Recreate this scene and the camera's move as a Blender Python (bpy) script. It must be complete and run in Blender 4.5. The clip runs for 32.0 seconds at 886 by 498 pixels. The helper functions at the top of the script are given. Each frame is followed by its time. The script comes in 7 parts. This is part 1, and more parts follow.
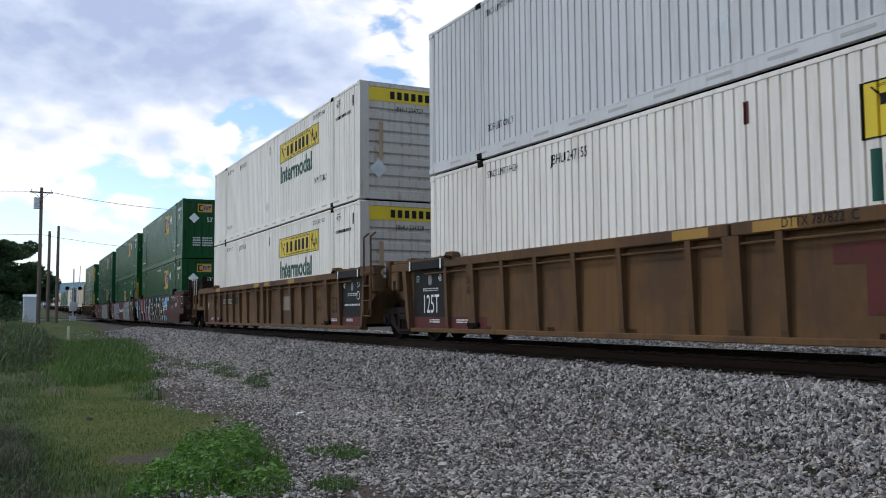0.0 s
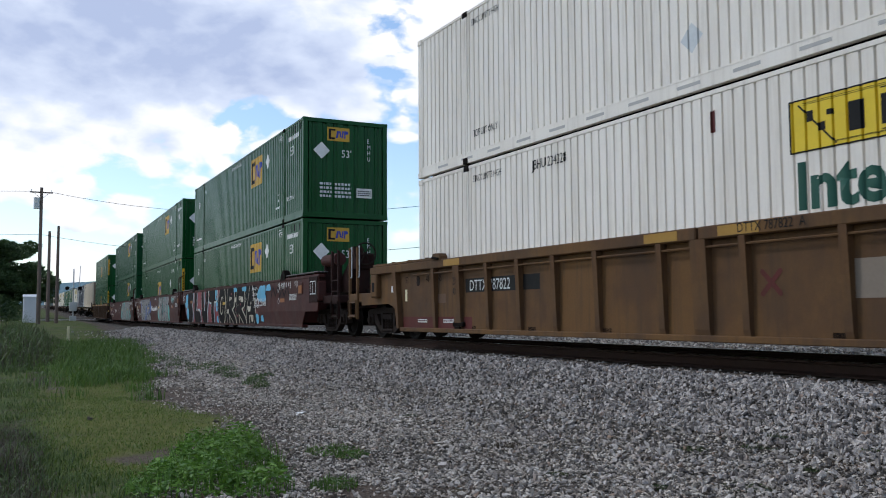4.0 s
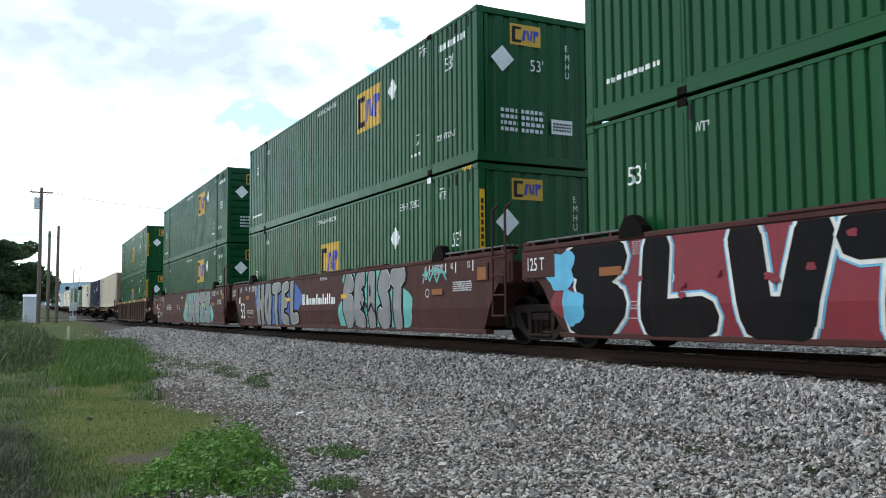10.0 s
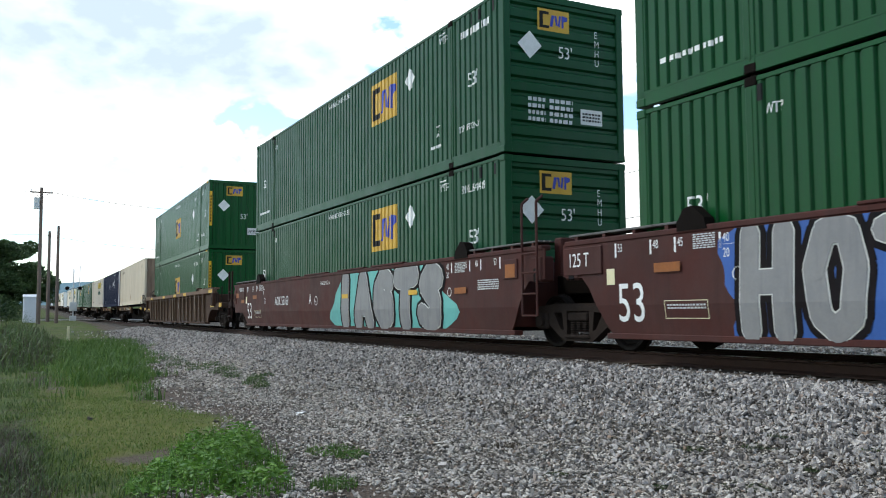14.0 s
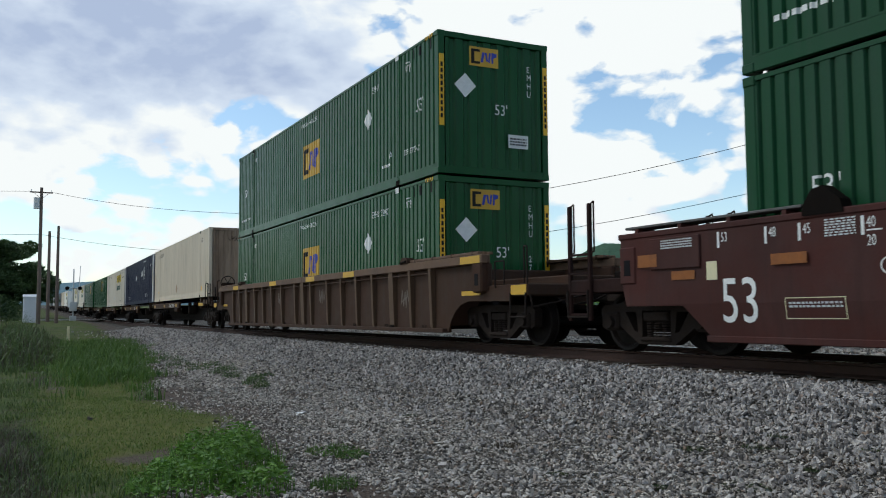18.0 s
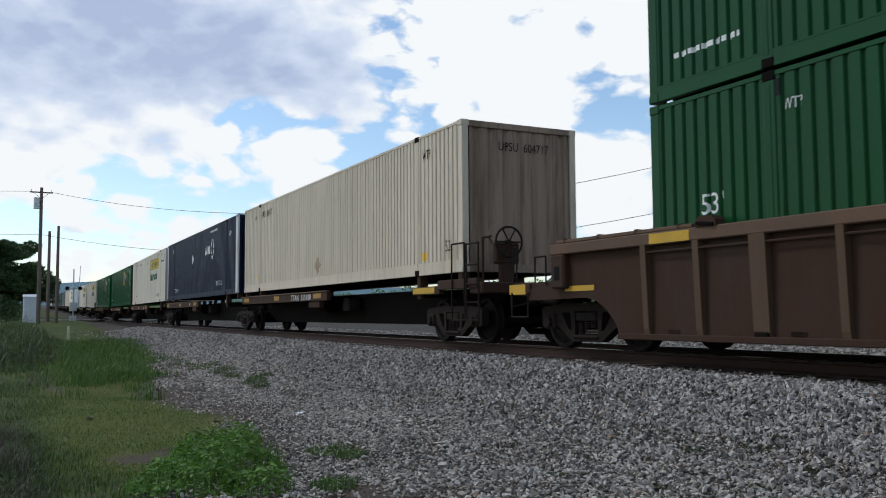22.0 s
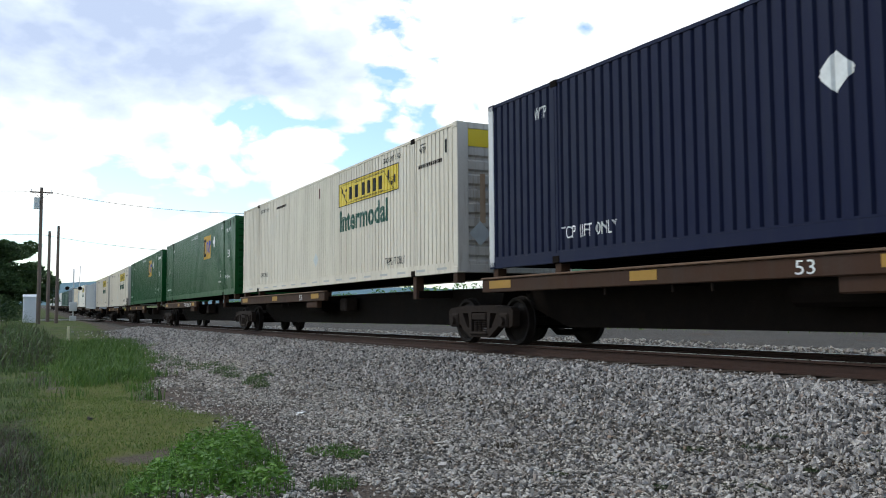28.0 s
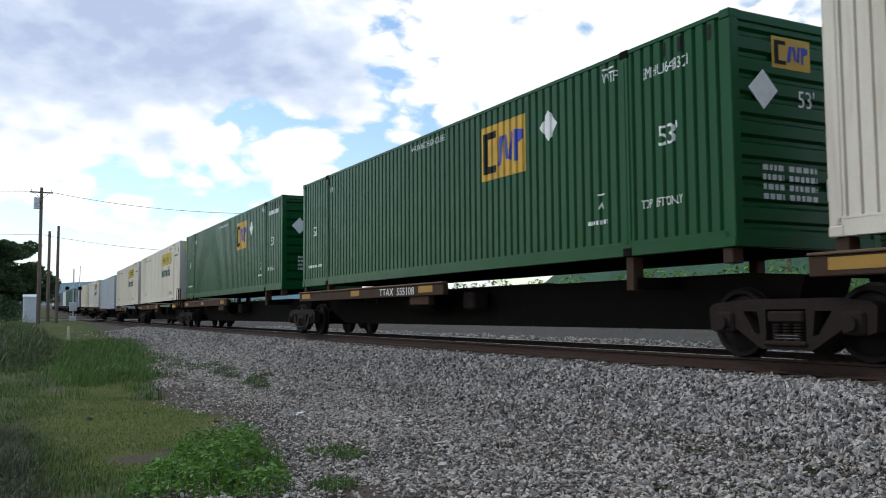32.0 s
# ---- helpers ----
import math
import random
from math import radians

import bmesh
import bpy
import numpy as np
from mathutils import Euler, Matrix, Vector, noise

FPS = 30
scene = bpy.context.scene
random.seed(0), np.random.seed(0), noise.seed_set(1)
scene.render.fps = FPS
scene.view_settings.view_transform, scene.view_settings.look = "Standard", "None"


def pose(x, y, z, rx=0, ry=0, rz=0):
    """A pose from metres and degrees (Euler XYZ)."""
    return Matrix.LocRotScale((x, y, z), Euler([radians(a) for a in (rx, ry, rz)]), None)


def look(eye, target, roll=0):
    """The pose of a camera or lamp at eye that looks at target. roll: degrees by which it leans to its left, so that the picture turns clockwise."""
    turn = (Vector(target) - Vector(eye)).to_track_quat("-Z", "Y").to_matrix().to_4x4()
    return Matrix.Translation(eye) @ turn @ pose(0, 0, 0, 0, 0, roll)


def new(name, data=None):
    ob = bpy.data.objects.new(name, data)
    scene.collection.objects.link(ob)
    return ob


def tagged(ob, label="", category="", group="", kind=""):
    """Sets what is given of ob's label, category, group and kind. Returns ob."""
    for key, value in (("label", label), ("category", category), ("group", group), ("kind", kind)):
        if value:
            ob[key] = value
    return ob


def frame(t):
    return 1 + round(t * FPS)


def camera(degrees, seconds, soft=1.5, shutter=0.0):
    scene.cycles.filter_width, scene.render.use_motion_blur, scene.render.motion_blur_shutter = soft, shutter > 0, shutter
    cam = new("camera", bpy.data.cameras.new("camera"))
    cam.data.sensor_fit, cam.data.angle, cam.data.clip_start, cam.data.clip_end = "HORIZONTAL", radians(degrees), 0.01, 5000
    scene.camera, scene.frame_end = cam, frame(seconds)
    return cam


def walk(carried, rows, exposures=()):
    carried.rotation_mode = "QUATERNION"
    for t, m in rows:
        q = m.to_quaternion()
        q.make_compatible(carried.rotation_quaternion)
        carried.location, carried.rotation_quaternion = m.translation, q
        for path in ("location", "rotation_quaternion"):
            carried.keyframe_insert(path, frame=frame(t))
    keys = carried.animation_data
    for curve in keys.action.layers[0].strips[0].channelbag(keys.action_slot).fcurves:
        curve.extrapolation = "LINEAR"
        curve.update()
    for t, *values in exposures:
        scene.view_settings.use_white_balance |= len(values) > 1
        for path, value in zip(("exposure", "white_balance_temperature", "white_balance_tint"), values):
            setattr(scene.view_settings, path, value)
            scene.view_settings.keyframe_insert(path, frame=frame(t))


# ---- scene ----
# stops, colour temperature and tint as the clip's own camera sets them
EXPO = [(0.0, -1.18, 6250, 10), (3.5, -1.17, 6250, 10), (6.3, -1.0, 6300, 8), (7.6, -0.6, 6380, 5), (9.0, -0.54, 6450, 4), (14.0, -0.53, 6450, 4), (16.5, -0.65, 6400, 5),
        (17.0, -0.80, 6400, 4), (18.0, -1.3, 6400, 4), (19.5, -1.12, 6400, 4), (21.0, -1.13, 6350, 5), (22.0, -1.33, 6300, 7), (23.0, -1.33, 6300, 7), (25.5, -1.28, 6300, 7),
        (28.0, -0.86, 6450, 5), (29.0, -0.98, 6400, 6), (30.0, -1.13, 6400, 7), (31.0, -1.18, 6400, 7), (32.0, -1.1, 6400, 7)]
# ---------------------------------------------------------------- camera
FOV = 53.9
YAW, PITCH, ROLL = 28.16, 4.235, -0.366
EYE = Vector((0.0, 0.0, 0.482))


def aim(dp=0.0, dy=0.0):
    """The camera's pose, tilted by dp and turned by dy degrees."""
    a, b = radians(YAW + dy), radians(PITCH + dp)
    way = Vector((-math.cos(a) * math.cos(b), math.sin(a) * math.cos(b), math.sin(b)))
    return look(EYE, EYE + way, ROLL)


cam = camera(FOV, 32.0, soft=1.0, shutter=0.12)
walk(cam, [(0.0, aim()), (22.9, aim()), (23.5, aim(-0.22)), (23.9, aim(-0.3)), (24.5, aim(-0.04, 0.05)), (25.0, aim(0.1)),
           (25.6, aim(0.06)), (27.0, aim()), (32.0, aim())], EXPO)

# ---------------------------------------------------------------- the track's line and the train's run
D_SIDE = 7.886                 # near side of the loads
YC = D_SIDE + 1.295            # middle of the track
RAIL = -0.075                  # top of the rails
SAG = 0.135                    # how far the bogies stand below the height that the car bodies are drawn at
BEND, X_BEND = 9.17e-4, -52.0
RUN = [(0, -42.89), (5.5, -16.24), (8, -4.11), (10.5, 8.46), (12.5, 18.64), (14.5, 29.03), (16.5, 39.62), (18, 47.85), (19.5, 56.15),
       (21, 64.56), (23, 75.75), (25, 86.98), (28, 104.41), (30, 116.43), (32, 128.67)]


def off(x):
    """How far the track has swung away from its straight line at x, and its slope there."""
    if x >= 0:
        return 0.0, 0.0
    if x > X_BEND:
        return BEND / 2 * x * x, BEND * x
    return BEND / 2 * X_BEND ** 2 + BEND * X_BEND * (x - X_BEND), BEND * X_BEND


def rise(x):
    """How far the line has climbed at x, and its slope there."""
    if x > -65:
        return 0.0, 0.0
    if x > -115:
        return 1.2e-4 * (x + 65) ** 2, 2.4e-4 * (x + 65)
    return 0.3 - 0.012 * (x + 115), -0.012


def rise_np(x):
    return np.where(x > -65, 0.0, np.where(x > -115, 1.2e-4 * (x + 65) ** 2, 0.3 - 0.012 * (x + 115)))


def run(t):
    """The train's way along the track at t seconds."""
    n = len(RUN)
    k = max(i for i in range(n - 1) if RUN[i][0] <= t or i == 0)
    def slope(i):
        a, b = RUN[max(i - 1, 0)], RUN[min(i + 1, n - 1)]
        return (b[1] - a[1]) / (b[0] - a[0])
    (t0, s0), (t1, s1) = RUN[k], RUN[k + 1]
    h = t1 - t0
    u = (t - t0) / h
    return ((2 * u ** 3 - 3 * u ** 2 + 1) * s0 + (u ** 3 - 2 * u ** 2 + u) * h * slope(k)
            + (3 * u ** 2 - 2 * u ** 3) * s1 + (u ** 3 - u ** 2) * h * slope(k + 1))


def on_track(q, z, t):
    """The pose at time t of a thing whose middle is q metres along the train."""
    x = q + run(t)
    d, k = off(x)
    u, g = rise(x)
    return Matrix.Translation((x, YC + d, RAIL + u)) @ Matrix.Rotation(math.atan(k), 4, "Z") @ Matrix.Rotation(-math.atan(g), 4, "Y") @ Matrix.Translation((0, 0, z))


MOVERS = []                    # (thing, place along the train, height over the rail)
WHEELS = []                    # (wheelset, its pose on its bogie)
CLOUD_SHIFT = (0.3, 0.1, 0.0)
CLOUDY = -0.03
# thickenings and thinnings of the cloud: aside, up, reach, amount, flattening
HEAPS = [(0.18, 0.50, 0.30, 0.16, 1.5), (-0.33, 0.30, 0.10, -0.22, 3.0), (-0.62, 0.48, 0.34, 0.32, 1.8), (-0.88, 0.42, 0.22, 0.22, 1.8), (-0.40, 0.36, 0.16, 0.14, 2.2), (0.12, 0.52, 0.34, 0.20, 1.5), (0.44, 0.24, 0.14, 0.14, 1.5), (-0.80, 0.18, 0.14, 0.18, 1.2), (-0.42, 0.20, 0.10, 0.20, 2.0),
         (-0.55, 0.26, 0.12, -0.20, 2.5), (0.68, 0.27, 0.18, -0.32, 1.3), (-0.58, 0.10, 0.12, -0.14, 1.5), (-0.13, 0.41, 0.085, -0.36, 1.2), (-0.09, 0.54, 0.05, -0.34, 1.0),
         (0.85, 0.28, 0.2, 0.14, 1.5), (-0.75, 0.12, 0.30, -0.10, 1.3), (-0.97, 0.16, 0.08, 0.16, 1.5), (-0.64, 0.19, 0.05, 0.18, 1.0), (-0.82, 0.0, 0.08, 0.18, 2.0), (-0.58, 0.03, 0.08, 0.14, 1.5),
         (-0.90, 0.24, 0.07, 0.16, 1.8), (0.35, 0.12, 0.14, 0.14, 1.5), (0.70, 0.10, 0.16, 0.14, 1.5)]
# where the clouds are thick enough to be grey below
SHADES = [(0.25, 0.45, 0.35, -0.22, 1.2), (-0.62, 0.40, 0.36, 0.36, 2.2), (-0.85, 0.36, 0.22, 0.12, 2.2), (-0.28, 0.40, 0.18, 0.28, 2.5), (0.82, 0.29, 0.18, 0.4, 3.0), (-0.95, 0.54, 0.2, 0.15, 1.5), (0.12, 0.52, 0.3, -0.3, 1.0), (-0.8, 0.15, 0.18, -0.25, 1.0), (-0.42, 0.21, 0.1, -0.2, 1.0)]
SKY_GAIN, CLOUD_GAIN = 4.2, 20.0
SUN_W, SUN_SOFT = 2.3, 10.0
# ---------------------------------------------------------------- world and sun
SUN_AZ, SUN_EL = 232.0, 46.0   # degrees; azimuth counted from +x towards +y, where the sun stands
world = bpy.data.worlds.new("sky")
scene.world = world
world.use_nodes = True
wn, wl = world.node_tree.nodes, world.node_tree.links
wn.clear()


def wnode(kind, **kw):
    n = wn.new(kind)
    for k, v in kw.items():
        if k == "op":
            n.operation = v
        elif k == "blend":
            n.blend_type = v
    return n


def wmath(op, a, b=None, clamp=False):
    n = wn.new("ShaderNodeMath")
    n.operation, n.use_clamp = op, clamp
    for i, v in enumerate((a, b)):
        if v is None:
            continue
        if isinstance(v, (int, float)):
            n.inputs[i].default_value = v
        else:
            wl.new(v, n.inputs[i])
    return n.outputs[0]


def wvec(op, a, b):
    n = wn.new("ShaderNodeVectorMath")
    n.operation = op
    for i, v in enumerate((a, b)):
        if isinstance(v, (tuple, Vector)):
            n.inputs[i].default_value = v
        else:
            wl.new(v, n.inputs[i])
    return n


def wramp(fac, stops):
    n = wn.new("ShaderNodeValToRGB")
    els = n.color_ramp.elements
    while len(els) < len(stops):
        els.new(0.5)
    for e, (p, c) in zip(els, stops):
        e.position, e.color = p, (*c, 1)
    wl.new(fac, n.inputs[0])
    return n.outputs[0]


sky = wn.new("ShaderNodeTexSky")
sky.sky_type, sky.sun_disc = "NISHITA", False
sky.sun_elevation, sky.sun_rotation = radians(SUN_EL), radians(90 - SUN_AZ)
sky.air_density, sky.dust_density, sky.ozone_density = 1.0, 0.6, 1.5
# clouds: heaps of cumulus over the sky, seen by their direction
where = wn.new("ShaderNodeTexCoord").outputs["Generated"]


def wnoise(vec, scale, detail, rough, warp=0.0):
    n = wn.new("ShaderNodeTexNoise")
    n.inputs["Scale"].default_value, n.inputs["Detail"].default_value = scale, detail
    n.inputs["Roughness"].default_value, n.inputs["Distortion"].default_value = rough, warp
    wl.new(vec, n.inputs["Vector"])
    return n.outputs["Fac"]


flat = wvec("MULTIPLY", where, (1.0, 1.0, 1.9)).outputs[0]


def puffs(vec, scale):
    """Round knobs, as a cumulus wears them."""
    n = wn.new("ShaderNodeTexVoronoi")
    n.feature = "SMOOTH_F1"
    n.inputs["Scale"].default_value, n.inputs["Smoothness"].default_value = scale, 0.25
    wl.new(vec, n.inputs["Vector"])
    return wmath("SUBTRACT", 0.5, n.outputs["Distance"])


def thickness(vec):
    """How thick the cloud stands in a direction, before the heaps."""
    big = wnoise(wvec("ADD", vec, CLOUD_SHIFT).outputs[0], 2.3, 3, 0.5)
    mid = wnoise(vec, 5.0, 5, 0.55, 0.15)
    wob = wn.new("ShaderNodeTexNoise")
    wob.inputs["Scale"].default_value, wob.inputs["Detail"].default_value = 9.0, 5
    wl.new(vec, wob.inputs["Vector"])
    bent = wvec("ADD", vec, wvec("MULTIPLY", wob.outputs["Color"], (0.09, 0.09, 0.09)).outputs[0]).outputs[0]
    knobs = wmath("ADD", wmath("MULTIPLY", puffs(bent, 11.0), 0.34), wmath("MULTIPLY", puffs(bent, 27.0), 0.20))
    knobs = wmath("ADD", knobs, wmath("MULTIPLY", wnoise(bent, 40.0, 6, 0.6), 0.16))
    c = wmath("ADD", wmath("MULTIPLY", big, 0.7), wmath("ADD", knobs, wmath("MULTIPLY", mid, 0.7)))
    return wmath("ADD", wmath("MULTIPLY", wmath("SUBTRACT", c, 0.82), 1.3), 0.54 + CLOUDY)


cover = thickness(flat)
rise_up = wmath("SUBTRACT", thickness(wvec("ADD", flat, (0.0, 0.0, 0.045)).outputs[0]), cover)


def sky_way(px, py):
    """The direction that stands px to the side and py up, in units of half the view's width."""
    m = aim().to_3x3()
    h = math.tan(radians(FOV / 2))
    return (m @ Vector((px * h, py * h, -1))).normalized()


def heap(acc, px, py, r, amount, squash=1.0):
    """Thicken (or thin) the clouds round a direction."""
    w = sky_way(px, py)
    d = wvec("SUBTRACT", where, w).outputs[0]
    d = wvec("MULTIPLY", d, (1.0, 1.0, squash)).outputs[0]
    ln = wn.new("ShaderNodeVectorMath")
    ln.operation = "LENGTH"
    wl.new(d, ln.inputs[0])
    f = wmath("SUBTRACT", 1.0, wmath("DIVIDE", ln.outputs["Value"], r), True)
    return wmath("ADD", acc, wmath("MULTIPLY", wmath("SMOOTH_MIN", f, 1.0), amount))


for h in HEAPS:
    cover = heap(cover, *h)
alpha = wramp(cover, [(0.45, (0, 0, 0)), (0.49, (0.4, 0.4, 0.4)), (0.54, (1, 1, 1))])
# thick hearts of the clouds are grey below, thin rims are bright
shade_n = wnoise(wvec("ADD", flat, (0.0, 0.0, 0.06)).outputs[0], 4.0, 6, 0.6)
grey = wmath("ADD", wmath("MULTIPLY", wmath("SUBTRACT", shade_n, 0.5), 0.9), wmath("MULTIPLY", wmath("SUBTRACT", cover, 0.5), 0.4))
grey = wmath("ADD", grey, wmath("MULTIPLY", rise_up, 0.9))
for h in SHADES:
    grey = heap(grey, *h)
cloud_col = wramp(grey, [(0.04, (1.18, 1.18, 1.2)), (0.25, (0.84, 0.92, 1.1)), (0.60, (0.55, 0.64, 0.88))])
blue = wn.new("ShaderNodeVectorMath")
blue.operation = "SCALE"
wl.new(sky.outputs[0], blue.inputs[0])
blue.inputs["Scale"].default_value = SKY_GAIN
lit = wn.new("ShaderNodeVectorMath")
lit.operation = "SCALE"
wl.new(cloud_col, lit.inputs[0])
lit.inputs["Scale"].default_value = CLOUD_GAIN
mix = wn.new("ShaderNodeMix")
mix.data_type = "RGBA"
wl.new(alpha, mix.inputs[0])
wl.new(blue.outputs[0], mix.inputs[6])
wl.new(lit.outputs[0], mix.inputs[7])
bg = wn.new("ShaderNodeBackground")
bg.inputs[1].default_value = 0.1
wl.new(mix.outputs[2], bg.inputs[0])
wl.new(bg.outputs[0], wn.new("ShaderNodeOutputWorld").inputs[0])

sun = new("sun", bpy.data.lights.new("sun", "SUN"))
sun.data.energy, sun.data.angle, sun.data.color = SUN_W, radians(SUN_SOFT), (1.0, 0.97, 0.92)
a, b = radians(SUN_AZ), radians(SUN_EL)
sun.matrix_world = look((0, 0, 0), (-math.cos(a) * math.cos(b), -math.sin(a) * math.cos(b), -math.sin(b)))
# ---------------------------------------------------------------- materials
def surface(name, base, rough=0.6, metal=0.0, dirt=None, dirt_amt=0.35, scale=1.2, streak=1.0, fine=30.0, fine_amt=0.12,
            bump=0.0, bump_scale=60.0, coat=0.0, vary=0.0, second=None, second_amt=0.0, second_scale=4.0, spec=0.3, runs=0.0):
    """A procedural surface: base colour, large soft stains of dirt (stretched upright by streak), fine grain, bump."""
    m = bpy.data.materials.new(name)
    m.use_nodes = True
    nt = m.node_tree
    n, l = nt.nodes, nt.links
    p = n["Principled BSDF"]
    p.inputs["Roughness"].default_value, p.inputs["Metallic"].default_value = rough, metal
    p.inputs["Coat Weight"].default_value = coat
    p.inputs["Specular IOR Level"].default_value = spec
    tc = n.new("ShaderNodeTexCoord").outputs["Object"]
    mp = n.new("ShaderNodeMapping")
    mp.inputs["Scale"].default_value = (1.0, 1.0, 1.0 / streak)
    l.new(tc, mp.inputs[0])

    def noise_tex(vec, sc, det, ro=0.55):
        t = n.new("ShaderNodeTexNoise")
        t.inputs["Scale"].default_value, t.inputs["Detail"].default_value, t.inputs["Roughness"].default_value = sc, det, ro
        l.new(vec, t.inputs["Vector"])
        return t.outputs["Fac"]

    def ramp(fac, lo, hi):
        r = n.new("ShaderNodeMapRange")
        r.inputs["From Min"].default_value, r.inputs["From Max"].default_value = lo, hi
        l.new(fac, r.inputs["Value"])
        return r.outputs[0]

    def mixed(fac, a, b):
        x = n.new("ShaderNodeMix")
        x.data_type = "RGBA"
        if isinstance(fac, float):
            x.inputs[0].default_value = fac
        else:
            l.new(fac, x.inputs[0])
        for i, v in ((6, a), (7, b)):
            if isinstance(v, tuple):
                x.inputs[i].default_value = (*v, 1)
            else:
                l.new(v, x.inputs[i])
        return x.outputs[2]

    def times(fac, k):
        x = n.new("ShaderNodeMath")
        x.operation = "MULTIPLY"
        l.new(fac, x.inputs[0])
        x.inputs[1].default_value = k
        return x.outputs[0]

    col = base
    if second:
        col = mixed(times(ramp(noise_tex(tc, second_scale, 5, 0.6), 0.42, 0.62), second_amt), col, second)
    if dirt is None:
        dirt = tuple(c * 0.45 for c in base)
    col = mixed(times(ramp(noise_tex(mp.outputs[0], scale, 6, 0.62), 0.45, 0.75), dirt_amt), col, dirt)
    if runs:
        rm = n.new("ShaderNodeMapping")
        rm.inputs["Scale"].default_value = (1.0, 1.0, 0.07)
        l.new(tc, rm.inputs[0])
        col = mixed(times(ramp(noise_tex(rm.outputs[0], 9.0, 5, 0.6), 0.5, 0.72), runs), col, dirt)
    g = noise_tex(tc, fine, 4)
    col = mixed(times(ramp(g, 0.4, 0.7), fine_amt), col, tuple(c * 0.5 for c in base))
    if vary:
        oi = n.new("ShaderNodeObjectInfo")
        hs = n.new("ShaderNodeHueSaturation")
        l.new(col, hs.inputs["Color"])
        l.new(ramp_to(n, l, oi.outputs["Random"], 1 - vary, 1 + vary), hs.inputs["Value"])
        col = hs.outputs[0]
    if isinstance(col, tuple):
        p.inputs["Base Color"].default_value = (*col, 1)
    else:
        l.new(col, p.inputs["Base Color"])
    rr = n.new("ShaderNodeMapRange")
    rr.inputs["To Min"].default_value, rr.inputs["To Max"].default_value = max(rough - 0.12, 0.05), min(rough + 0.15, 1)
    l.new(noise_tex(tc, scale * 3, 4), rr.inputs["Value"])
    l.new(rr.outputs[0], p.inputs["Roughness"])
    if bump:
        bm_ = n.new("ShaderNodeBump")
        bm_.inputs["Strength"].default_value, bm_.inputs["Distance"].default_value = bump, 0.01
        l.new(noise_tex(tc, bump_scale, 5), bm_.inputs["Height"])
        l.new(bm_.outputs[0], p.inputs["Normal"])
    return m


def ramp_to(n, l, fac, lo, hi):
    r = n.new("ShaderNodeMapRange")
    r.inputs["To Min"].default_value, r.inputs["To Max"].default_value = lo, hi
    l.new(fac, r.inputs["Value"])
    return r.outputs[0]


GRIME = (0.10, 0.075, 0.055)
M_GREEN = surface("green_paint", (0.0016, 0.061, 0.0115), 0.34, runs=0.5, dirt=(0.006, 0.042, 0.014), dirt_amt=0.5, scale=0.8, streak=4, fine_amt=0.1, spec=0.19)
M_GREEN2 = surface("faded_green_paint", (0.004, 0.056, 0.018), 0.4, spec=0.16, runs=0.5, dirt=(0.02, 0.055, 0.03), dirt_amt=0.6, scale=0.7, streak=4, fine_amt=0.12)
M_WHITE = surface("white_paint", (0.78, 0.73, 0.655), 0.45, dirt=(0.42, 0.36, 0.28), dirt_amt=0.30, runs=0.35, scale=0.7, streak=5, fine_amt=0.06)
M_OFFW = surface("aged_white_paint", (0.65, 0.585, 0.48), 0.5, runs=0.4, dirt=(0.36, 0.30, 0.22), dirt_amt=0.45, scale=0.7, streak=5, fine_amt=0.1)
M_GREYW = surface("grey_white_paint", (0.58, 0.575, 0.57), 0.5, runs=0.35, dirt=(0.36, 0.34, 0.32), dirt_amt=0.35, scale=0.7, streak=5, fine_amt=0.08)
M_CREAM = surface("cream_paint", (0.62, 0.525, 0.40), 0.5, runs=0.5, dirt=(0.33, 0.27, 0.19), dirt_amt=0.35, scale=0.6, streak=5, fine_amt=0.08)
# cream end walls: grime and streaks, plus the ends' shade in a darker base
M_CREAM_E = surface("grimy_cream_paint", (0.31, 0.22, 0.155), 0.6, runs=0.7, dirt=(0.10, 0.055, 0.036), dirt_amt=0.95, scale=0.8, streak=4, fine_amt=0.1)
M_NAVY = surface("navy_paint", (0.0065, 0.0095, 0.034), 0.5, spec=0.12, runs=0.5, dirt=(0.014, 0.017, 0.035), dirt_amt=0.5, scale=0.8, streak=4, fine_amt=0.1)
M_TAN = surface("ochre_car_paint", (0.135, 0.071, 0.027), 0.7, spec=0.15, runs=0.6, second=(0.085, 0.045, 0.024), second_amt=0.75, second_scale=1.1, dirt=(0.06, 0.038, 0.024), dirt_amt=0.9, scale=1.2, streak=2, fine_amt=0.2, bump=0.15)
M_RUST = surface("worn_brown_car_paint", (0.05, 0.026, 0.015), 0.75, spec=0.15, runs=0.6, second=(0.05, 0.022, 0.014), second_amt=0.7, second_scale=1.5, dirt=(0.05, 0.034, 0.026), dirt_amt=0.75, scale=1.3, streak=2, fine_amt=0.2, bump=0.15)
M_OXIDE = surface("red_oxide_car_paint", (0.063, 0.0185, 0.0145), 0.65, spec=0.15, second=(0.06, 0.03, 0.026), second_amt=0.6, second_scale=1.3, runs=0.5, dirt=(0.034, 0.016, 0.014), dirt_amt=0.6, scale=1.1, streak=2, fine_amt=0.15, bump=0.1)
M_RIBTAN = surface("tan_stiffener_paint", (0.092, 0.054, 0.030), 0.7, runs=0.5, dirt=(0.08, 0.045, 0.026), dirt_amt=0.7, scale=2.0, streak=2, fine_amt=0.2, bump=0.15)
